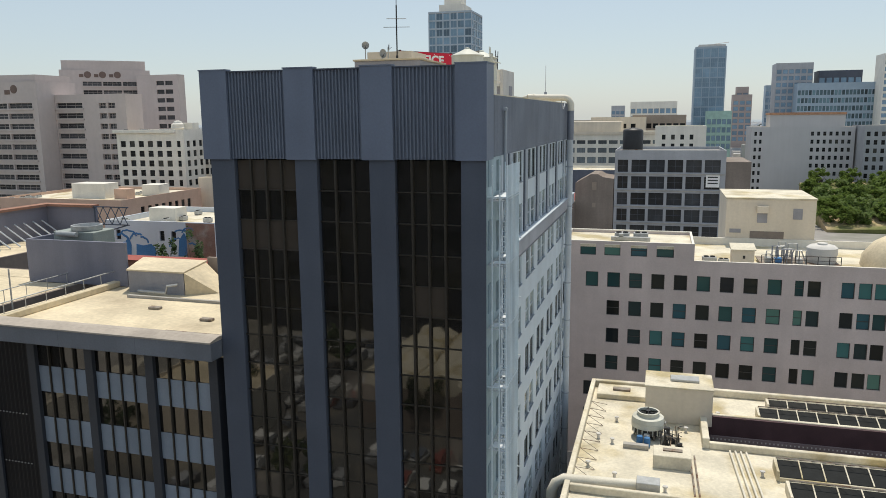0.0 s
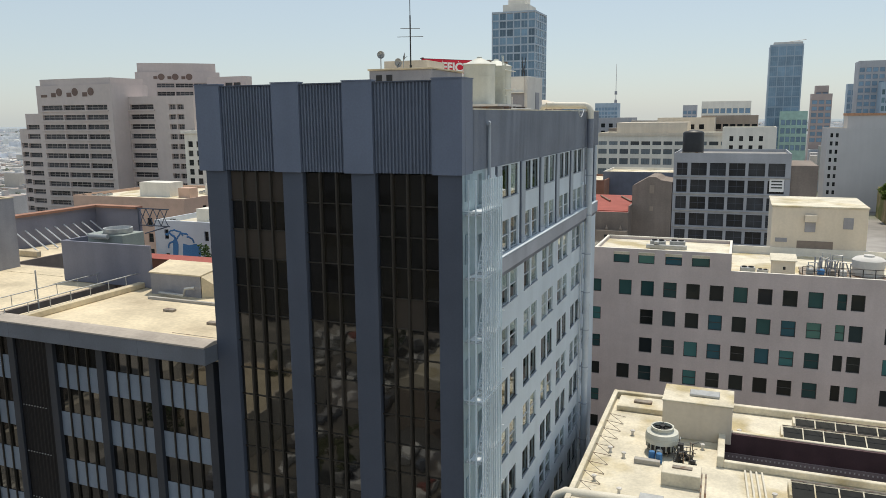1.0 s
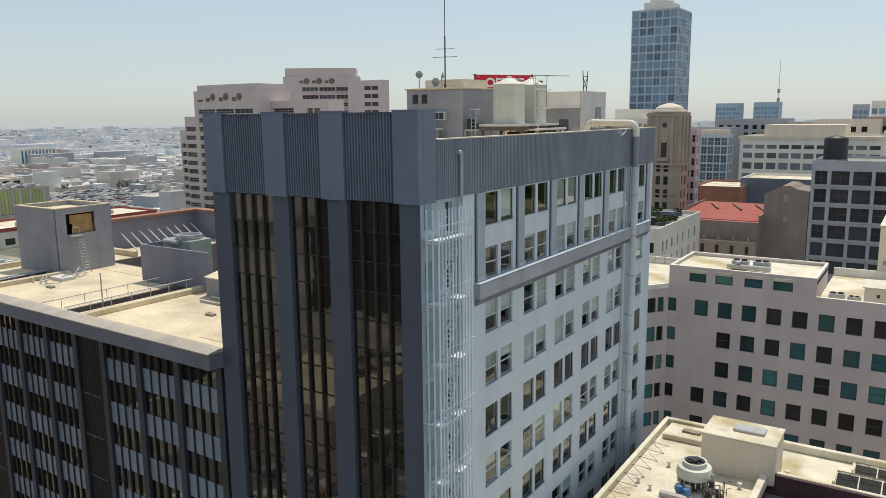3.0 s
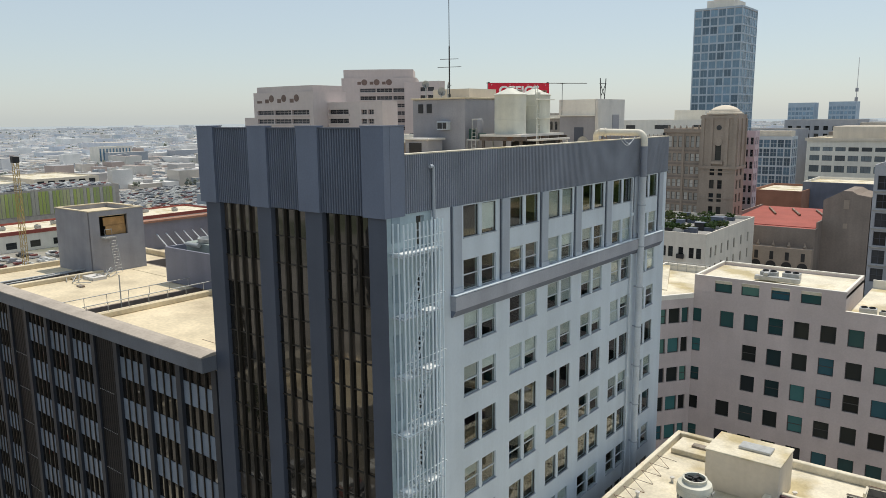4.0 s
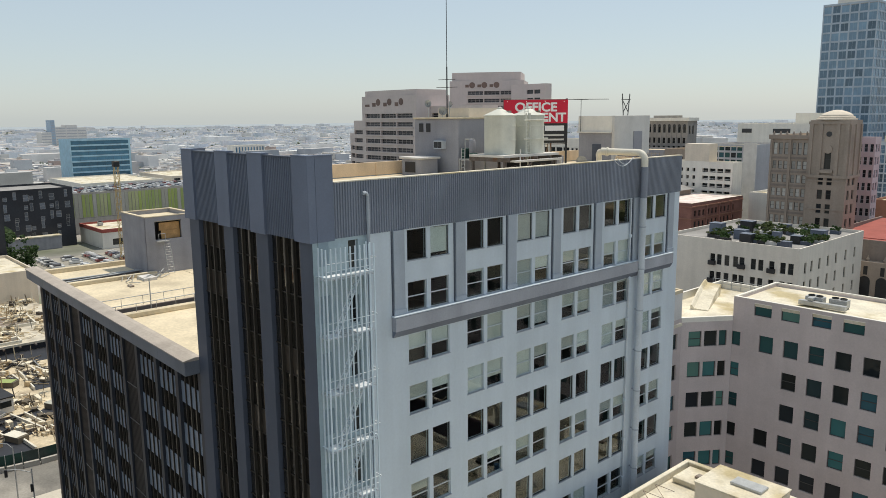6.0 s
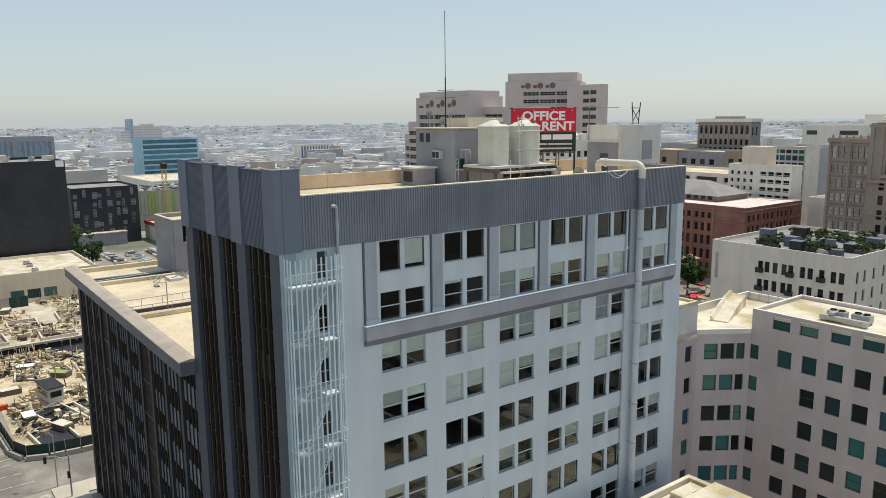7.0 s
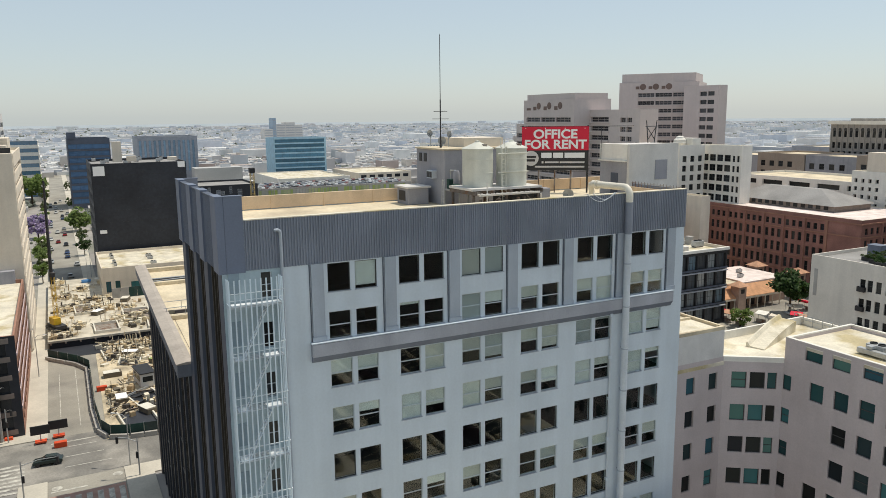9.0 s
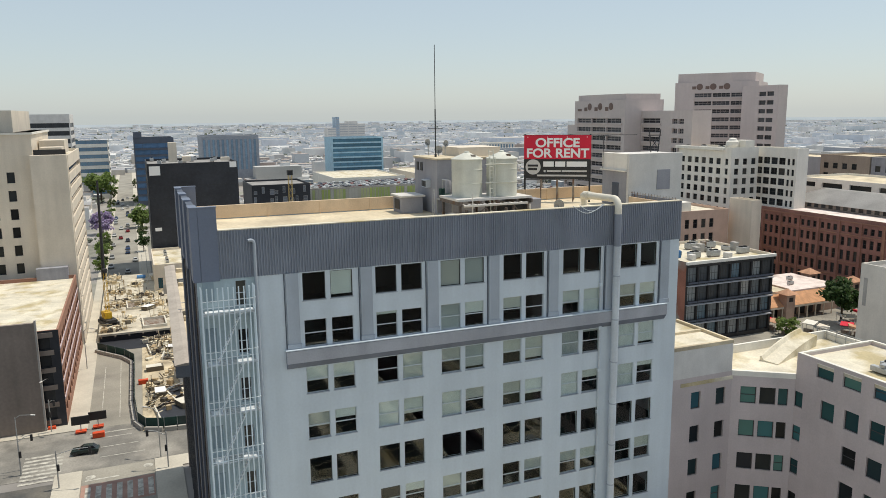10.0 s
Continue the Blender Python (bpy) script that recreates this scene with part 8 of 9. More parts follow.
hotel = building("grey_hotel", (53, 380, 0), 48, 26, 40.4, "pale grey hotel slab with sparse windows", "hotel", surf("pale_grey_stucco", (0.56, 0.55, 0.56), 0.9, var=0.05, scale=0.1, streak=0.06), cream_roof,
                 {"S": grid(1.5, 2.4, 2, 1.2, 4, 4, 9, 2.0) + grid(28, 2.8, 7, 1.4, 4, 4, 9, 2.0), "E": grid(2, 3, 8, 1.4, 4, 4, 9, 2)}, depth=0.3)
part("penthouse", shape((box, 9, 44, 4, 20, 40.4, 46.4)), hotel.children[0].data.materials[0], hotel)
part("penthouse_roof", shape((box, 8.6, 44.4, 3.6, 20.4, 46.4, 47.6)), tile_roof, hotel)
hotel2 = building("grey_stone_hotel", (102, 366, 0), 30, 26, 41, "grey stone hotel block", "hotel", grid_concrete, cream_roof, {"S": grid(1, 3.2, 9, 1.6, 4, 4, 9, 2.2), "W": []}, depth=0.3)

# glass towers and the skyline
# Slab and glass blues are lifted to carry some distance haze.
glass_tower = building("glass_tower", (-109, 346, 0), 23, 24, 100.3, "blue glass apartment tower with pale slab edges", "skyscraper", surf("pale_blue_slab", (0.4, 0.47, 0.55), 0.6), grey_roof,
                       {"S": [(0.5 + 3.8 * i, 3 + 4.05 * k, 3.2, 3.4) for i in range(6) for k in range(24)], "E": [(0.5 + 3.9 * i, 3 + 4.05 * k, 3.5, 3.4) for i in range(6) for k in range(24)]}, glass=surf("tower_blue_glass", (0.15, 0.24, 0.33), 0.25, rand=0.45, bump=0), trim=hazy_blue, bars=(1, 0), depth=0.2)
part("crown", shape((box, 5, 18, 3, 20, 100.3, 104), (box, 7, 16, 6, 16, 104, 108)), white_stucco, glass_tower)
blue_tower = building("blue_glass_skyscraper", (27, 470, 0), 18.5, 24, 88.5, "slim blue glass skyscraper", "skyscraper", hazy_blue, grey_roof,
                      {"S": [(0.6 + 4.4 * i, 4 + 6.0 * k, 4.0, 5.4) for i in range(4) for k in range(14)]}, glass=hazy_glass, trim=hazy_blue, bars=(3, 1), depth=0.2)
part("crown_rail", shape((box, 2, 18, 2, 20, 88.5, 90), (rod, (6, 8, 90), (20, 8, 91.5), 0.2, 6)), house_light, blue_tower)


def skyline(name, x, y, L, D, H, label, wall, glass, cols, rows, trim=slate_metal):
    du, dz = L / cols, (H - 6) / rows
    low = int(24 / dz)
    return building(name, (x, y, 0), L, D, H, label, "skyscraper", wall, grey_roof, {"S": grid(du * 0.12, du, cols, du * 0.76, 3 + low * dz, dz, rows - low, dz * 0.62)}, glass=glass, trim=trim, bars=(0, 0), depth=0.3, group="skyline towers")


rosy_stone = surf("rosy_stone", (0.42, 0.35, 0.33), 0.85, var=0.1, scale=0.15)
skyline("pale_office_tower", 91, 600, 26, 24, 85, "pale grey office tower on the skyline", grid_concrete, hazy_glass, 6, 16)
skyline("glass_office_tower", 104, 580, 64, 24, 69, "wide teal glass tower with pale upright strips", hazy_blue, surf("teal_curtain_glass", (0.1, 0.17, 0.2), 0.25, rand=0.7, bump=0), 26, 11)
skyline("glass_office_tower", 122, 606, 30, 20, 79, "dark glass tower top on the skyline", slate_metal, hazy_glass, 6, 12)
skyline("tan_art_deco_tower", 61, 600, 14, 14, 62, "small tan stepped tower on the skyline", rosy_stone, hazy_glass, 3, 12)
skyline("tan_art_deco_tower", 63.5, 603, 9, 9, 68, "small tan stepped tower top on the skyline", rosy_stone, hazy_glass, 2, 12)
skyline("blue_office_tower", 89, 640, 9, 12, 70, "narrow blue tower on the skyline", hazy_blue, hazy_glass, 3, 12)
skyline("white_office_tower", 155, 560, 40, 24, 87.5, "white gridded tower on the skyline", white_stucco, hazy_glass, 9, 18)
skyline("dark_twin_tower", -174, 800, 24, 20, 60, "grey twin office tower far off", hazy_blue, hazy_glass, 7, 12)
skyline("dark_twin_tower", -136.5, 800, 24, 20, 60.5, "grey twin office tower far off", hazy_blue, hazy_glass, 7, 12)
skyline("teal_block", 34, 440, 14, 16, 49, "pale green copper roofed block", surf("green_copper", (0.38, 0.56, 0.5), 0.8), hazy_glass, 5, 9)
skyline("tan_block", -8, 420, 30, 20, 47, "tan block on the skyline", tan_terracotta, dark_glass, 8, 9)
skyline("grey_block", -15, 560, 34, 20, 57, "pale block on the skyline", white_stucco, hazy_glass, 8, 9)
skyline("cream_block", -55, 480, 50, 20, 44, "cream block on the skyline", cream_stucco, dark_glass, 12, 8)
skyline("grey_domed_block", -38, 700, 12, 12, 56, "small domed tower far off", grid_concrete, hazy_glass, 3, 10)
radio = thing("radio_mast", (-130, 900, 40), "thin banded radio mast far off", "antenna")
part("pole", shape((rod, (0, 0, -40), (0, 0, 68), 0.8, 6, 0.3)), house_light, radio)
for z in (12, 22, 32):
    part("drum", shape((rod, (0, 0, z), (0, 0, z + 4), 1.6, 8)), house_grey, radio)

# east side mid distance
hill_hall = building("stone_courthouse", (-195.6, 331, 0), 30, 9, 50.2, "grey stone block with tall arched top storey", "building", courthouse_stone, cream_roof,
                     {"S": grid(1.2, 2.9, 10, 1.6, 42.6, 4, 1, 3.6) + grid(1.2, 2.9, 10, 1.5, 12, 4.2, 7, 2.8), "E": grid(1.2, 3.3, 2, 1.7, 42, 4, 1, 4.2)}, depth=0.5)
part("cornice", shape((box, -1.0, 31.0, -1.0, 0, 48.6, 50.2), (box, 30, 31, 0, 9, 48.6, 50.2)), white_stucco, hill_hall)
part("roof_house", shape((box, 8, 22, 3, 8, 50.2, 51.4)), concrete, hill_hall)
for i in range(10):
    part("arch_head", shape((rod, (2.0 + 2.9 * i, 0.02, 46.2), (2.0 + 2.9 * i, -0.08, 46.2), 0.8, 16)), window_trim, hill_hall)
    part("pilaster", shape((box, 0.1 + 2.9 * i, 0.6 + 2.9 * i, -0.3, 0, 12, 48.6)), courthouse_stone, hill_hall)
gar = building("white_parking_garage", (-114.5, 232, 0), 24, 7, 35, "white parking garage with dark decks and a stair tower", "parking garage", white_stucco, cream_roof,
               {"S": grid(1.0, 2.5, 4, 1.1, 15.0, 2.7, 7, 1.3) + grid(12.4, 2.85, 4, 2.3, 15.0, 2.7, 7, 1.4)}, depth=0.8, bars=(0, 0))
part("stair_tower", shape((box, 5, 14.7, 0.2, 6, 35, 41.3)), cream_stucco, gar)
part("rail", shape(*[(box, 12.3, 23.7, -0.12, 0, 15.35 + 2.7 * k, 15.5 + 2.7 * k) for k in range(7)]), house_light, gar)
gar2 = building("white_parking_garage", (-170, 238, 0), 61, 30, 30.5, "long white parking garage with a pale deck", "parking garage", white_stucco, cream_roof,
                {"S": grid(2.0, 12, 5, 9.0, 14, 4.4, 4, 1.8)}, depth=0.8, bars=(0, 0))
off2 = building("green_glass_office", (-117.3, 262, 0), 21, 24, 40.2, "grey office with green glazing and a blank stair end", "office building", grid_concrete, cream_roof,
                {"S": grid(3.0, 2.5, 5, 2.1, 21.5, 2.7, 7, 1.9)}, glass=teal_glass, depth=0.3)
part("stair_end", shape((box, 15.8, 21.01, -0.4, 0, 0, 40.8)), house_light, off2)
off3 = building("white_warehouse", (-126.5, 306, 0), 40, 30, 47.6, "large white rendered block with dark painted wall signs", "building", white_stucco, white_roof, {"S": grid(20, 3, 3, 2, 40, 4, 1, 2)}, depth=0.3)
for x, w in ((2, 4.5), (16, 7.5), (34, 3.5)):
    part("wall_sign", shape((box, x, x + w, -0.06, 0, 43.6, 45.4)), window_trim, off3)
part("roof_house", shape((box, 22, 36, 8, 22, 47.6, 52.0)), white_stucco, off3)
low_w = building("white_shop_building", (-84, 232, 0), 24, 26, 25, "white two window shop block", "building", white_stucco, white_roof, {"S": grid(7, 5, 3, 2, 10, 6, 2, 2.4)}, depth=0.3)
for x, y, L, D, H, wall, lab in ((-250, 300, 39, 26, 34, grid_concrete, "grey block in the old centre"), (-210, 298, 26, 28, 35.5, tan_terracotta, "tan brick block in the old centre"), (-183.6, 298.5, 25, 26, 35.2, house_grey, "slate grey block in the old centre"), (-157.6, 297, 18, 28, 36.0, tan_terracotta, "tan brick block in the old centre"), (-300, 270, 46, 40, 30, tan_terracotta, "tan block in the old centre"), (-130, 380, 60, 40, 42, grid_concrete, "grey block in the old centre"),
                                 (-60, 420, 40, 40, 40, tan_terracotta, "tan block in the old centre"), (-180, 420, 60, 40, 40, cream_stucco, "cream block in the old centre"), (-240, 360, 40, 40, 36, grid_concrete, "grey block in the old centre"),
                                 (-30, 400, 30, 30, 46, cream_stucco, "cream block in the old centre"), (-95, 470, 40, 40, 46, grid_concrete, "grey block in the old centre")):
    building("old_centre_block", (x, y, 0), L, D, H, lab, "building", wall, cream_roof, {"S": grid(2, 5, int(L / 5) - 1, 2.6, H - 20, 4.6, 4, 2.6)}, depth=0.3, group="old centre blocks")
lime = building("lime_garage", (-364, 66, 0), 34, 100, 19, "long garage with lime green slats", "parking garage", concrete, asphalt, {"E": [(1, 7.2, 98, 0.1)]}, depth=0.2)
for i in range(60):
    part("slat", pane_cache.setdefault(("slat",), finish(shape((box, 0, 0.12, 0, 1.3, 0, 10.5)), "slat", lime_panel)), None, lime, m=pose(34.05, 1 + i * 1.62, 7.6))
bm = bmesh.new()
rng = random.Random(31)
for i in range(150):
    x, y = -361 + 5.2 * (i % 6) + rng.uniform(-0.4, 0.4), 68 + (i // 6) * 3.9
    box(bm, x, x + 4.4, y, y + 1.8, 18.3, 19.0), box(bm, x + 1, x + 3.3, y + 0.15, y + 1.65, 19.0, 19.6)
tagged(part("parked_cars", bm, car_paint), "rows of parked cars on a garage deck", "parked cars", kind="stuff")
red_edge = building("red_edged_shop", (-308, 78, 0), 28, 110, 8.0, "long low white building with a red parapet", "building", white_stucco, white_roof,
                    {"E": grid(4, 9, 12, 4, 1.2, 4, 1, 2.6)}, depth=0.3, edge=red_roof)
part("red_fascia", shape((box, 28.0, 28.25, 0, 110, 6.6, 8.05)), red_roof, red_edge)
part("red_fascia", shape((box, 0, 28.2, -0.2, 0, 6.6, 8.05)), red_roof, red_edge)
for i in range(9):
    rooftop_unit((-300 + (i * 7) % 16, 84 + i * 11, 7.2), 90 * (i % 2), 1.3)
for name, x0, x1, y0, y1 in (("west", -480, -325, 176, 300), ("near", -330, -278, 200, 300), ("corner", -272, -205, 48, 110)):
    sheet("parking_lot", [(x0, y0), (x1, y0), (x1, y1), (x0, y1)], 0.0, asphalt, "sunlit asphalt parking lot full of cars", "ground")
lots, rng = bmesh.new(), random.Random(41)
for x0, x1, y0, y1 in ((-478, -328, 178, 298), (-328, -280, 202, 298), (-270, -207, 50, 108)):
    for j in range(int((y1 - y0) / 8)):
        for i in range(int((x1 - x0) / 2.8)):
            if rng.random() < 0.62:
                x, y = x0 + i * 2.8 + rng.uniform(-0.2, 0.2), y0 + j * 8 + rng.uniform(-0.4, 0.4)
                box(lots, x, x + 1.8, y, y + 4.4, 0.25, 0.95), box(lots, x + 0.12, x + 1.68, y + 1.0, y + 3.3, 0.95, 1.5)
tagged(part("parked_cars", lots, car_paint), "rows of parked cars on sunlit lots", "parked cars", kind="stuff")
navy = building("navy_patterned_block", (-330, 47, 0), 30, 27, 24.6, "dark navy block with pale window outlines", "building", black_mesh, grey_roof,
                {"E": [(0.8 + 3.2 * i + 0.5 * ((i * 7 + k * 3) % 3), 3.5 + 4.1 * k + 0.4 * ((i + k) % 3), (1.2, 2.0, 1.5)[(i + 2 * k) % 3], (3.3, 1.6, 2.6)[(2 * i + k) % 3]) for i in range(8) for k in range(5) if (i * 5 + k * 3) % 7]}, trim=house_light, glass=surf("slate_window", (0.12, 0.135, 0.16), 0.3, rand=0.6, bump=0), depth=0.2, bars=(0, 1))
part("podium", shape((box, 30.0, 34.0, 1, 20, 0, 5.2)), house_grey, navy)
part("podium_roof", shape((box, 29.9, 34.3, 0.8, 20.2, 5.2, 5.6)), white_roof, navy)
teal = building("teal_glass_office", (-580, 149, 0), 27, 43, 38, "banded teal glass office block", "office building", surf("pale_teal_panel", (0.36, 0.56, 0.68), 0.6, bump=0), grey_roof,
                {"E": [(0.4, 3 + 3.9 * k, 41.2, 2.7) for k in range(9)]}, glass=surf("teal_band_glass", (0.07, 0.17, 0.25), 0.25, bump=0, rand=0.5), depth=0.3, bars=(6, 0))
for x, y, L, D, H, wall, roof, lab in ((-412, 60, 26, 44, 15, cream_stucco, cream_roof, "low cream warehouse with a pale roof"), (-408, 158, 30, 16, 13, slate_rib, grey_roof, "low grey warehouse with dark openings"), (-395, 120, 22, 30, 17, house_grey, white_roof, "low grey block with a pale roof"), (-535, 128, 70, 52, 12.5, white_stucco, white_roof, "wide white warehouse with a white roof"), (-550, 196, 60, 44, 12, cream_stucco, white_roof, "wide cream warehouse with a white roof")):
    building("warehouse", (x, y, 0), L, D, H, lab, "warehouse", wall, roof, {"E": grid(2, 7, int(D / 7), 4.5, 2, 6, 2, 2.4)}, glass=far_glass, depth=0.3, group="warehouses")
blueb = building("blue_office_block", (-500, -1, 0), 34, 24, 43, "dark blue office block far up the street", "office building", slate_metal, grey_roof,
                 {"E": [(0.5, 3 + 4.2 * k, 23, 3) for k in range(9)]}, glass=surf("deep_blue_glass", (0.07, 0.14, 0.25), 0.25, bump=0, rand=0.2), depth=0.3, bars=(4, 0))
part("stair_tower", shape((box, 28, 34.5, 0, 5, 43, 46.8)), slate_metal, blueb)
greyf = building("grey_office_slab", (-640, 51.5, 0), 40, 46, 40, "long grey office slab", "office building", surf("blue_grey_slab", (0.31, 0.33, 0.37), 0.8), grey_roof, {"E": grid(1, 3.7, 12, 1.9, 12, 26, 1, 25)}, glass=hazy_glass, depth=0.3)
banded = building("banded_office_tower", (-430, -72, 0), 30, 40, 58, "pale tower with dark banded storeys", "office building", house_light, grey_roof, {"E": [(0.5, 30 + 4.2 * k, 39, 2.4) for k in range(6)], "N": [(0.5, 30 + 4.2 * k, 29, 2.4) for k in range(6)]}, glass=far_glass, depth=0.4, bars=(4, 0))
lb = building("striped_office_block", (-560, -45.4, 0), 30, 28, 37.0, "white and blue striped office block", "office building", white_stucco, grey_roof, {"E": [(0.5, 3 + 5 * k, 27, 2.6) for k in range(8)], "N": [(0.5, 3 + 5 * k, 29, 2.6) for k in range(8)]}, glass=blue_glass, depth=0.4, bars=(5, 0))
wt = building("white_tower_block", (-820, 405, 0), 20, 40, 20, "white block with vertical stripes", "building", white_stucco, white_roof, {"E": grid(1, 3.9, 10, 2, 2, 28, 1, 16)}, glass=blue_glass, depth=0.4, bars=(0, 5))

far_ward = thing("hospital_block", (-1500, 392, 0), "pale stepped hospital block near the horizon", "hospital")
for y0, y1, h in ((4, 11, 52.0), (11, 30, 40), (30, 50, 43), (50, 66, 38), (-14, 4, 30)):
    part("wing", shape((box, -30, 0, y0, y1 - 0.05, 0, h)), hazy_blue if h > 50 else house_light, far_ward)
    # Bands in pale concrete tone: haze dulls the glass by colour.
    part("window_band", shape(*[(box, 0.0, 0.3, y0 + 1, y1 - 1, z, z + 1.6) for z in range(6, int(h) - 3, 5)]), grid_concrete, far_ward)
# trees along the far street
rng = random.Random(17)
for i in range(6):
    tree((-234 - i * 15 + rng.uniform(-4, 4), -16.4 + rng.uniform(-0.6, 0.6), 0), rng.uniform(5.5, 7.5), rng.uniform(2.2, 3.1), (leaf_lime, leaf_olive, leaf_lime)[i % 3], 1100, "leafy street tree along the far pavement", 0.95, i % 5 + 1)
for i in range(8):
    tree((-375 - i * 38, -1.6 if i % 3 == 0 else -16.8, 0), rng.uniform(6, 7.5), rng.uniform(2.4, 3.2), (leaf_olive, leaf_lime)[i % 2], 800, "leafy tree far up the street", 0.95, i % 4 + 1)
tree((-345, -18.6, 0), 11, 5.2, leaf_violet, 1800, "broad violet flowering jacaranda tree", 0.85, 6)
tree((-500, -23.5, 0), 20, 9, leaf_lime, 1600, "broad bright green tree beside the street", 0.7, 5)
tree((-362, -0.5, 0), 11.5, 5.4, leaf_lime, 1800, "broad rounded olive street tree", 0.9, 4)
tree((-286, -1.2, 0), 8, 2.8, leaf_green, 1200, "dark rounded street tree", 1.0, 2)
tree((-318, -1.4, 0), 7, 2.6, leaf_olive, 1000, "rounded olive street tree", 0.95, 3)
tree((-262, 36, 0), 17, 6, leaf_green, 1200, "dark tall evergreen by the parking lot", 1.4, 3)
tree((-252, 43, 0), 12, 4, leaf_green, 900, "dark evergreen by the parking lot", 1.3, 2)
slope = thing("hillside_park", (74, 290, -1.0), "green wooded hillside with a bare dirt slope", "hill")
bm = bmesh.new()
prism(bm, [(0, 0), (110, 0), (110, 70), (0, 70)], 0, [2, 6, 17, 15])
part("slope", bm, surf("hillside_grass", (0.16, 0.17, 0.06), 0.95, var=0.3, scale=0.1, fine=1.0, col2=(0.46, 0.35, 0.21), amount=0.5), slope)
for i in range(110):
    fx, fy = rng.random(), rng.random()
    if fx > 0.55 and fy < 0.35:
        continue
    r = (3.8, 4.6, 5.6)[i % 3]
    tree((75 + fx * 98, 292 + fy * 66, 1.5 + fy * 10.5), r * 1.6, r, leaf_lime, 1300, "bushy green tree on a hillside", 0.8, i % 3 + 1 + 4 * (i % 2))

# the spread of low roofs to the horizon
bm_v, bm_f = [], []
rng = random.Random(77)


def add_box(x, y, l, d, h):
    n = len(bm_v)
    bm_v.extend([(x, y, -0.05), (x + l, y, -0.05), (x + l, y + d, -0.05), (x, y + d, -0.05), (x, y, h), (x + l, y, h), (x + l, y + d, h), (x, y + d, h)])
    bm_f.extend([(n, n + 1, n + 5, n + 4), (n + 1, n + 2, n + 6, n + 5), (n + 2, n + 3, n + 7, n + 6), (n + 3, n, n + 4, n + 7), (n + 4, n + 5, n + 6, n + 7)])


made = 0
near_v, near_f, far_v, far_f = [], [], [], []
kept_clear = ((-415, -370, 55, 178), (-565, -455, 55, 245), (-345, -262, 40, 195), (-370, -325, 60, 172), (-450, -415, 105, 155), (-505, -460, -6, 26), (-645, -595, 44, 98), (-365, -325, -50, -14), (-480, -320, 176, 300), (-825, -795, 400, 450), (-268, -222, -2, 40))
while made < 19000:
    r = 300 * (15.0 ** rng.random())
    a = radians(rng.uniform(-20, 112))
    x, y = -math.sin(a) * r + rng.uniform(-20, 20), math.cos(a) * r
    g = 1 + r / 2600
    l, d = rng.uniform(5, 16) * g * rng.choice((1, 1, 1, 2.4)), rng.uniform(5, 16) * g * rng.choice((1, 1, 1, 2.2))
    h = rng.uniform(2.6, 6.0) if rng.random() < 0.93 else rng.uniform(7, 16)
    if (-24 < y + d and y < 6 and x > -800) or (-90 < x + l and x < -70) or (x > -270 and y < 300) or (x > -300 and 300 <= y < 480):
        continue
    if any(x + l > p and x < q and y + d > u and y < v for p, q, u, v in kept_clear):
        continue
    if y > abs(x) * 1.6 and r < 900:
        h *= 2.0
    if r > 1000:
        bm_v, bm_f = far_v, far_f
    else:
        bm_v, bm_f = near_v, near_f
    add_box(x, y, l, d, h)
    for _ in range(rng.choice((0, 1, 2))):
        add_box(x + l * rng.uniform(0.1, 0.6), y + d * rng.uniform(0.1, 0.6), l * 0.22, d * 0.2, h + rng.uniform(0.8, 2.6))
    made += 1
for vs, fs, mat, lab in ((near_v, near_f, city_boxes, "spread of low pale roofs beyond the centre"), (far_v, far_f, hazy_boxes, "spread of low roofs towards the horizon, haze tinted into their colours")):
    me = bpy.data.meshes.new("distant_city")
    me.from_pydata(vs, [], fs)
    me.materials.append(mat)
    # Grey roofs under pale walls: haze's low contrast, set by colour.
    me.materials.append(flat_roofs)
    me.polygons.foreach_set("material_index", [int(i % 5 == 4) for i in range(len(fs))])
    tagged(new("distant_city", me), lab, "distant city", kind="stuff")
bm_v, bm_f = [], []
for _ in range(5200):
    r = 300 * (13.0 ** rng.random())
    a = radians(rng.uniform(-20, 112))
    x, y, s = -math.sin(a) * r, math.cos(a) * r, rng.uniform(2.2, 4.8) * (1 + r / 6000)
    if (-22 < y < 6 and x > -800) or (x > -270 and y < 480) or any(p < x < q and u < y < v for p, q, u, v in kept_clear):
        continue
    for j in range(7):
        ox, oy, oz = x + rng.uniform(-s, s) * 0.6, y + rng.uniform(-s, s) * 0.6, rng.uniform(0.4, 1.1) * s
        n = len(bm_v)
        k = s * rng.uniform(0.2, 0.42)
        bm_v.extend([(ox - k, oy, oz), (ox + k, oy, oz), (ox, oy - k, oz), (ox, oy + k, oz), (ox, oy, oz + k), (ox, oy, oz - k)])
        bm_f.extend([(n, n + 2, n + 4), (n + 2, n + 1, n + 4), (n + 1, n + 3, n + 4), (n + 3, n, n + 4), (n + 2, n, n + 5), (n + 1, n + 2, n + 5), (n + 3, n + 1, n + 5), (n, n + 3, n + 5)])
me = bpy.data.meshes.new("distant_trees")
me.from_pydata(bm_v, [], bm_f)
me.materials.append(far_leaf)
tagged(new("distant_trees", me), "scattered far trees between roofs", "trees", kind="stuff")

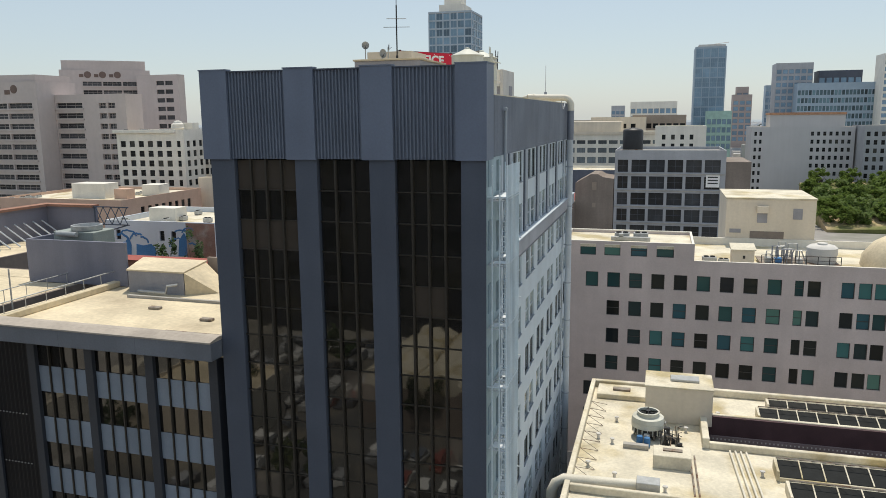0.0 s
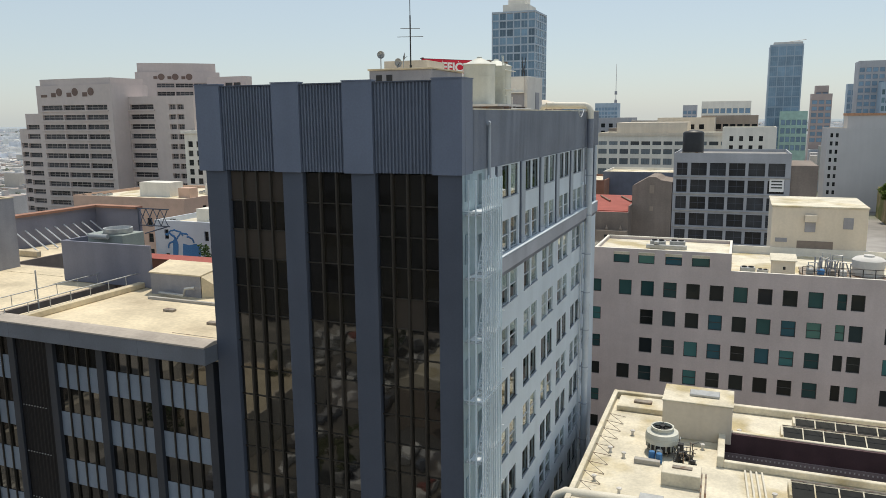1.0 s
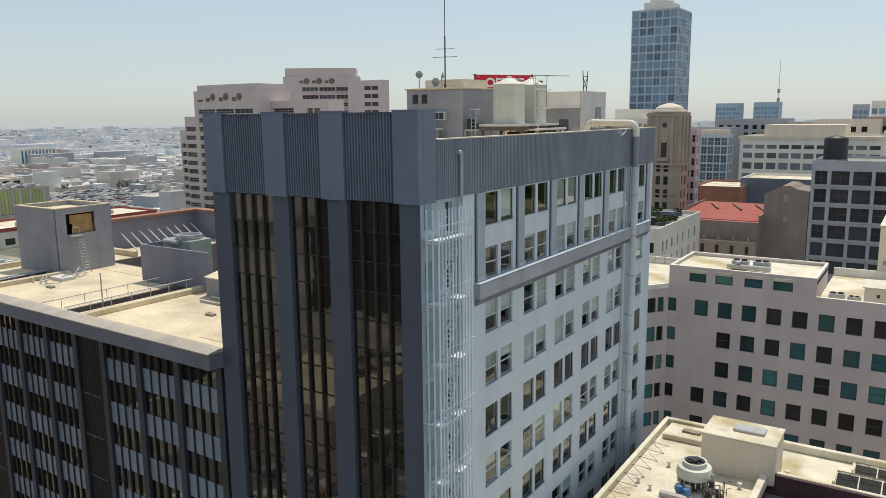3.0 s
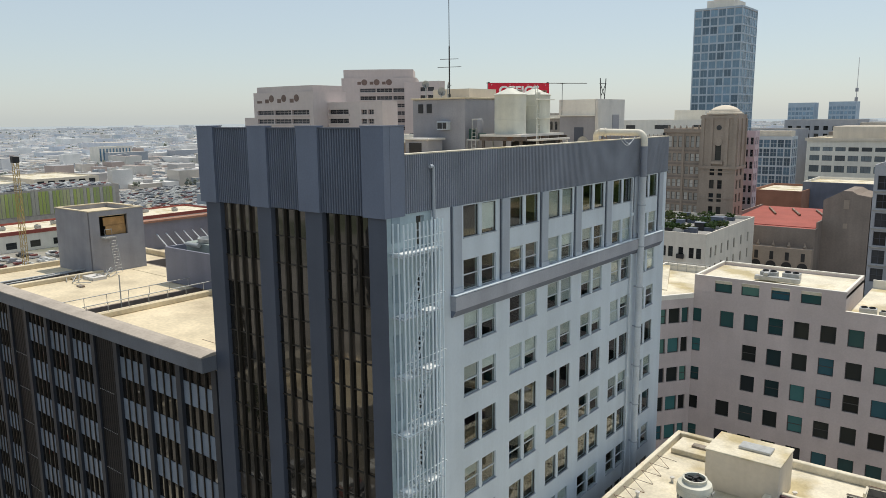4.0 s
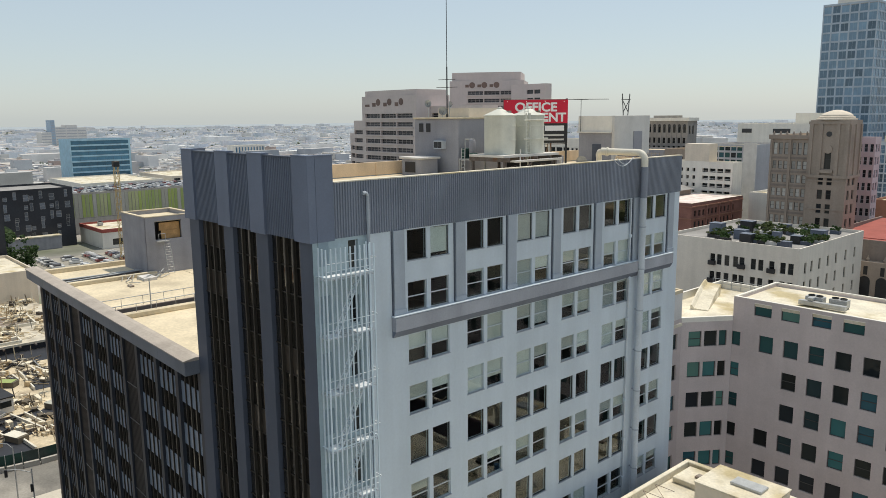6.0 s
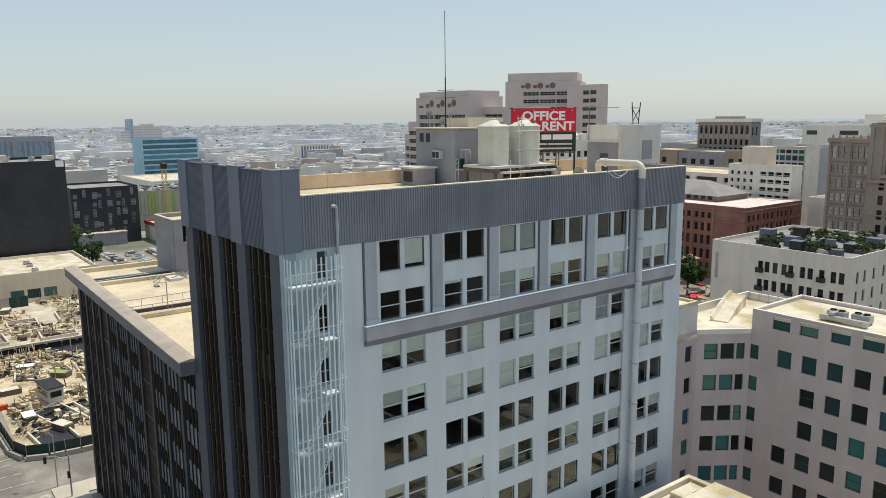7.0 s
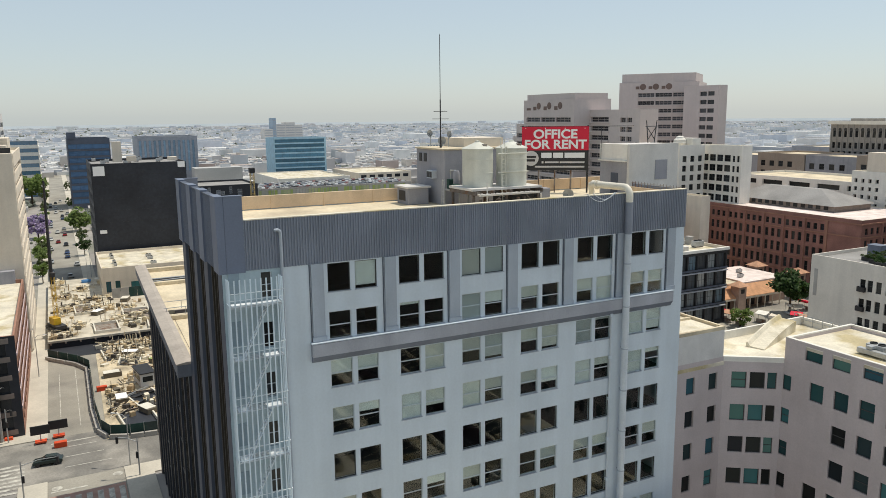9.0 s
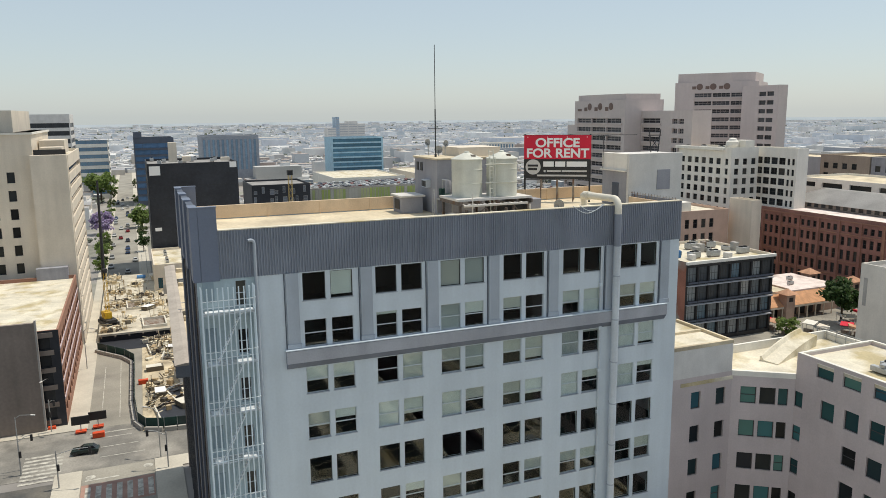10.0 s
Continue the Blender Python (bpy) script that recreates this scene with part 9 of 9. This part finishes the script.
# the facing side of the street, added unseen behind the camera, met only as reflections
# Tall black block placed to darken what the upper panes reflect.
for x, y, L, D, H, wall, roof in ((-110, -150, 130, 40, 62, black_mesh, grey_roof), (40, -150, 60, 40, 22, brown_stucco, cream_roof), (100, -60, 60, 80, 20, concrete, cream_roof), (-70, -64, 22, 20, 7, cream_stucco, cream_roof), (2, -80, 26, 24, 9, brown_stucco, cream_roof), (100, 40, 60, 90, 26, brown_stucco, cream_roof)):
    building("street_building", (x, y, 0), L, D, H, "unseen flat-roofed block added across the street for reflections", "building", wall, roof,
             {"N": grid(3, 12, int(L / 12) - 1, 7, 3, 8, max(1, int(H / 8) - 1), 4)}, depth=0.3, group="facing blocks")
lots, rng = bmesh.new(), random.Random(43)
for j in range(8):
    for i in range(42):
        if rng.random() < 0.6:
            x, y = -70 + i * 3.0 + rng.uniform(-0.2, 0.2), -102 + j * 8 + rng.uniform(-0.3, 0.3)
            if not (-72 < x < -46 and -66 < y < -42) and not (0 < x < 30 and -82 < y < -54) and not (-36 < x < -8 and -90 < y < -60):
                box(lots, x, x + 1.8, y, y + 4.4, 0.25, 0.95), box(lots, x + 0.12, x + 1.68, y + 1.0, y + 3.3, 0.95, 1.5)
for j in range(3):
    for i in range(44):
        if rng.random() < 0.55:
            x, y = -57 + i * 2.6 + rng.uniform(-0.2, 0.2), -37 + j * 6.6
            box(lots, x, x + 1.8, y, y + 4.4, 0.25, 0.95), box(lots, x + 0.12, x + 1.68, y + 1.0, y + 3.3, 0.95, 1.5)
tagged(part("parked_cars", lots, car_paint), "parked cars on the lot across the street", "parked cars", kind="stuff")
shed_roof = thing("market_shed", (-34, -88, 0), "long shed with a pale ribbed vaulted roof", "shed")
part("wall", shape((box, 0, 24, 0, 26, 0, 6)), brown_stucco, shed_roof)
bm = bmesh.new()
for k in range(3):
    arc = [(4 + 8 * k + 4 * math.cos(math.pi * i / 8), 6 + 2.6 * math.sin(math.pi * i / 8)) for i in range(9)]
    ends = [[bm.verts.new((x, y, z)) for x, z in arc] for y in (0, 26)]
    for i in range(8):
        bm.faces.new((ends[0][i], ends[0][i + 1], ends[1][i + 1], ends[1][i]))
    bm.faces.new(ends[0]), bm.faces.new(ends[1])
part("vaulted_roof", bm, white_roof, shed_roof)
for i in range(12):
    tree((-66 + i * 10.5, -42.5 - (i % 3) * 20, 0), 8 + i % 3, 3.6, (leaf_green, leaf_olive)[i % 2], 500, "leafy tree on the facing parking lot", 0.9, i % 4 + 1)
sheet("parking_lot", [(-73, -105), (60, -105), (60, -40), (-73, -40)], 0.01, lot_asphalt, "asphalt parking lot across the street", "ground")

# far haze along the horizon: an added ring, its hazy brightness set as emission
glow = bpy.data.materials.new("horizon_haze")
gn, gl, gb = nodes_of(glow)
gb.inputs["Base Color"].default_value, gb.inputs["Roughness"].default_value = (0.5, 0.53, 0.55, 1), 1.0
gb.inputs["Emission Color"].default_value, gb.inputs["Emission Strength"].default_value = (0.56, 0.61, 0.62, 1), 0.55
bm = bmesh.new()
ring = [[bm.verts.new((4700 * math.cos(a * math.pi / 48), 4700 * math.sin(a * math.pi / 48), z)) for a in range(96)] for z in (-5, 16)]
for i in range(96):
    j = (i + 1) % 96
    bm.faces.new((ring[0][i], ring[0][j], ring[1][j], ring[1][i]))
tagged(part("backdrop", bm, glow), "glowing backdrop ring standing in for haze on the far horizon", "backdrop", kind="structure")
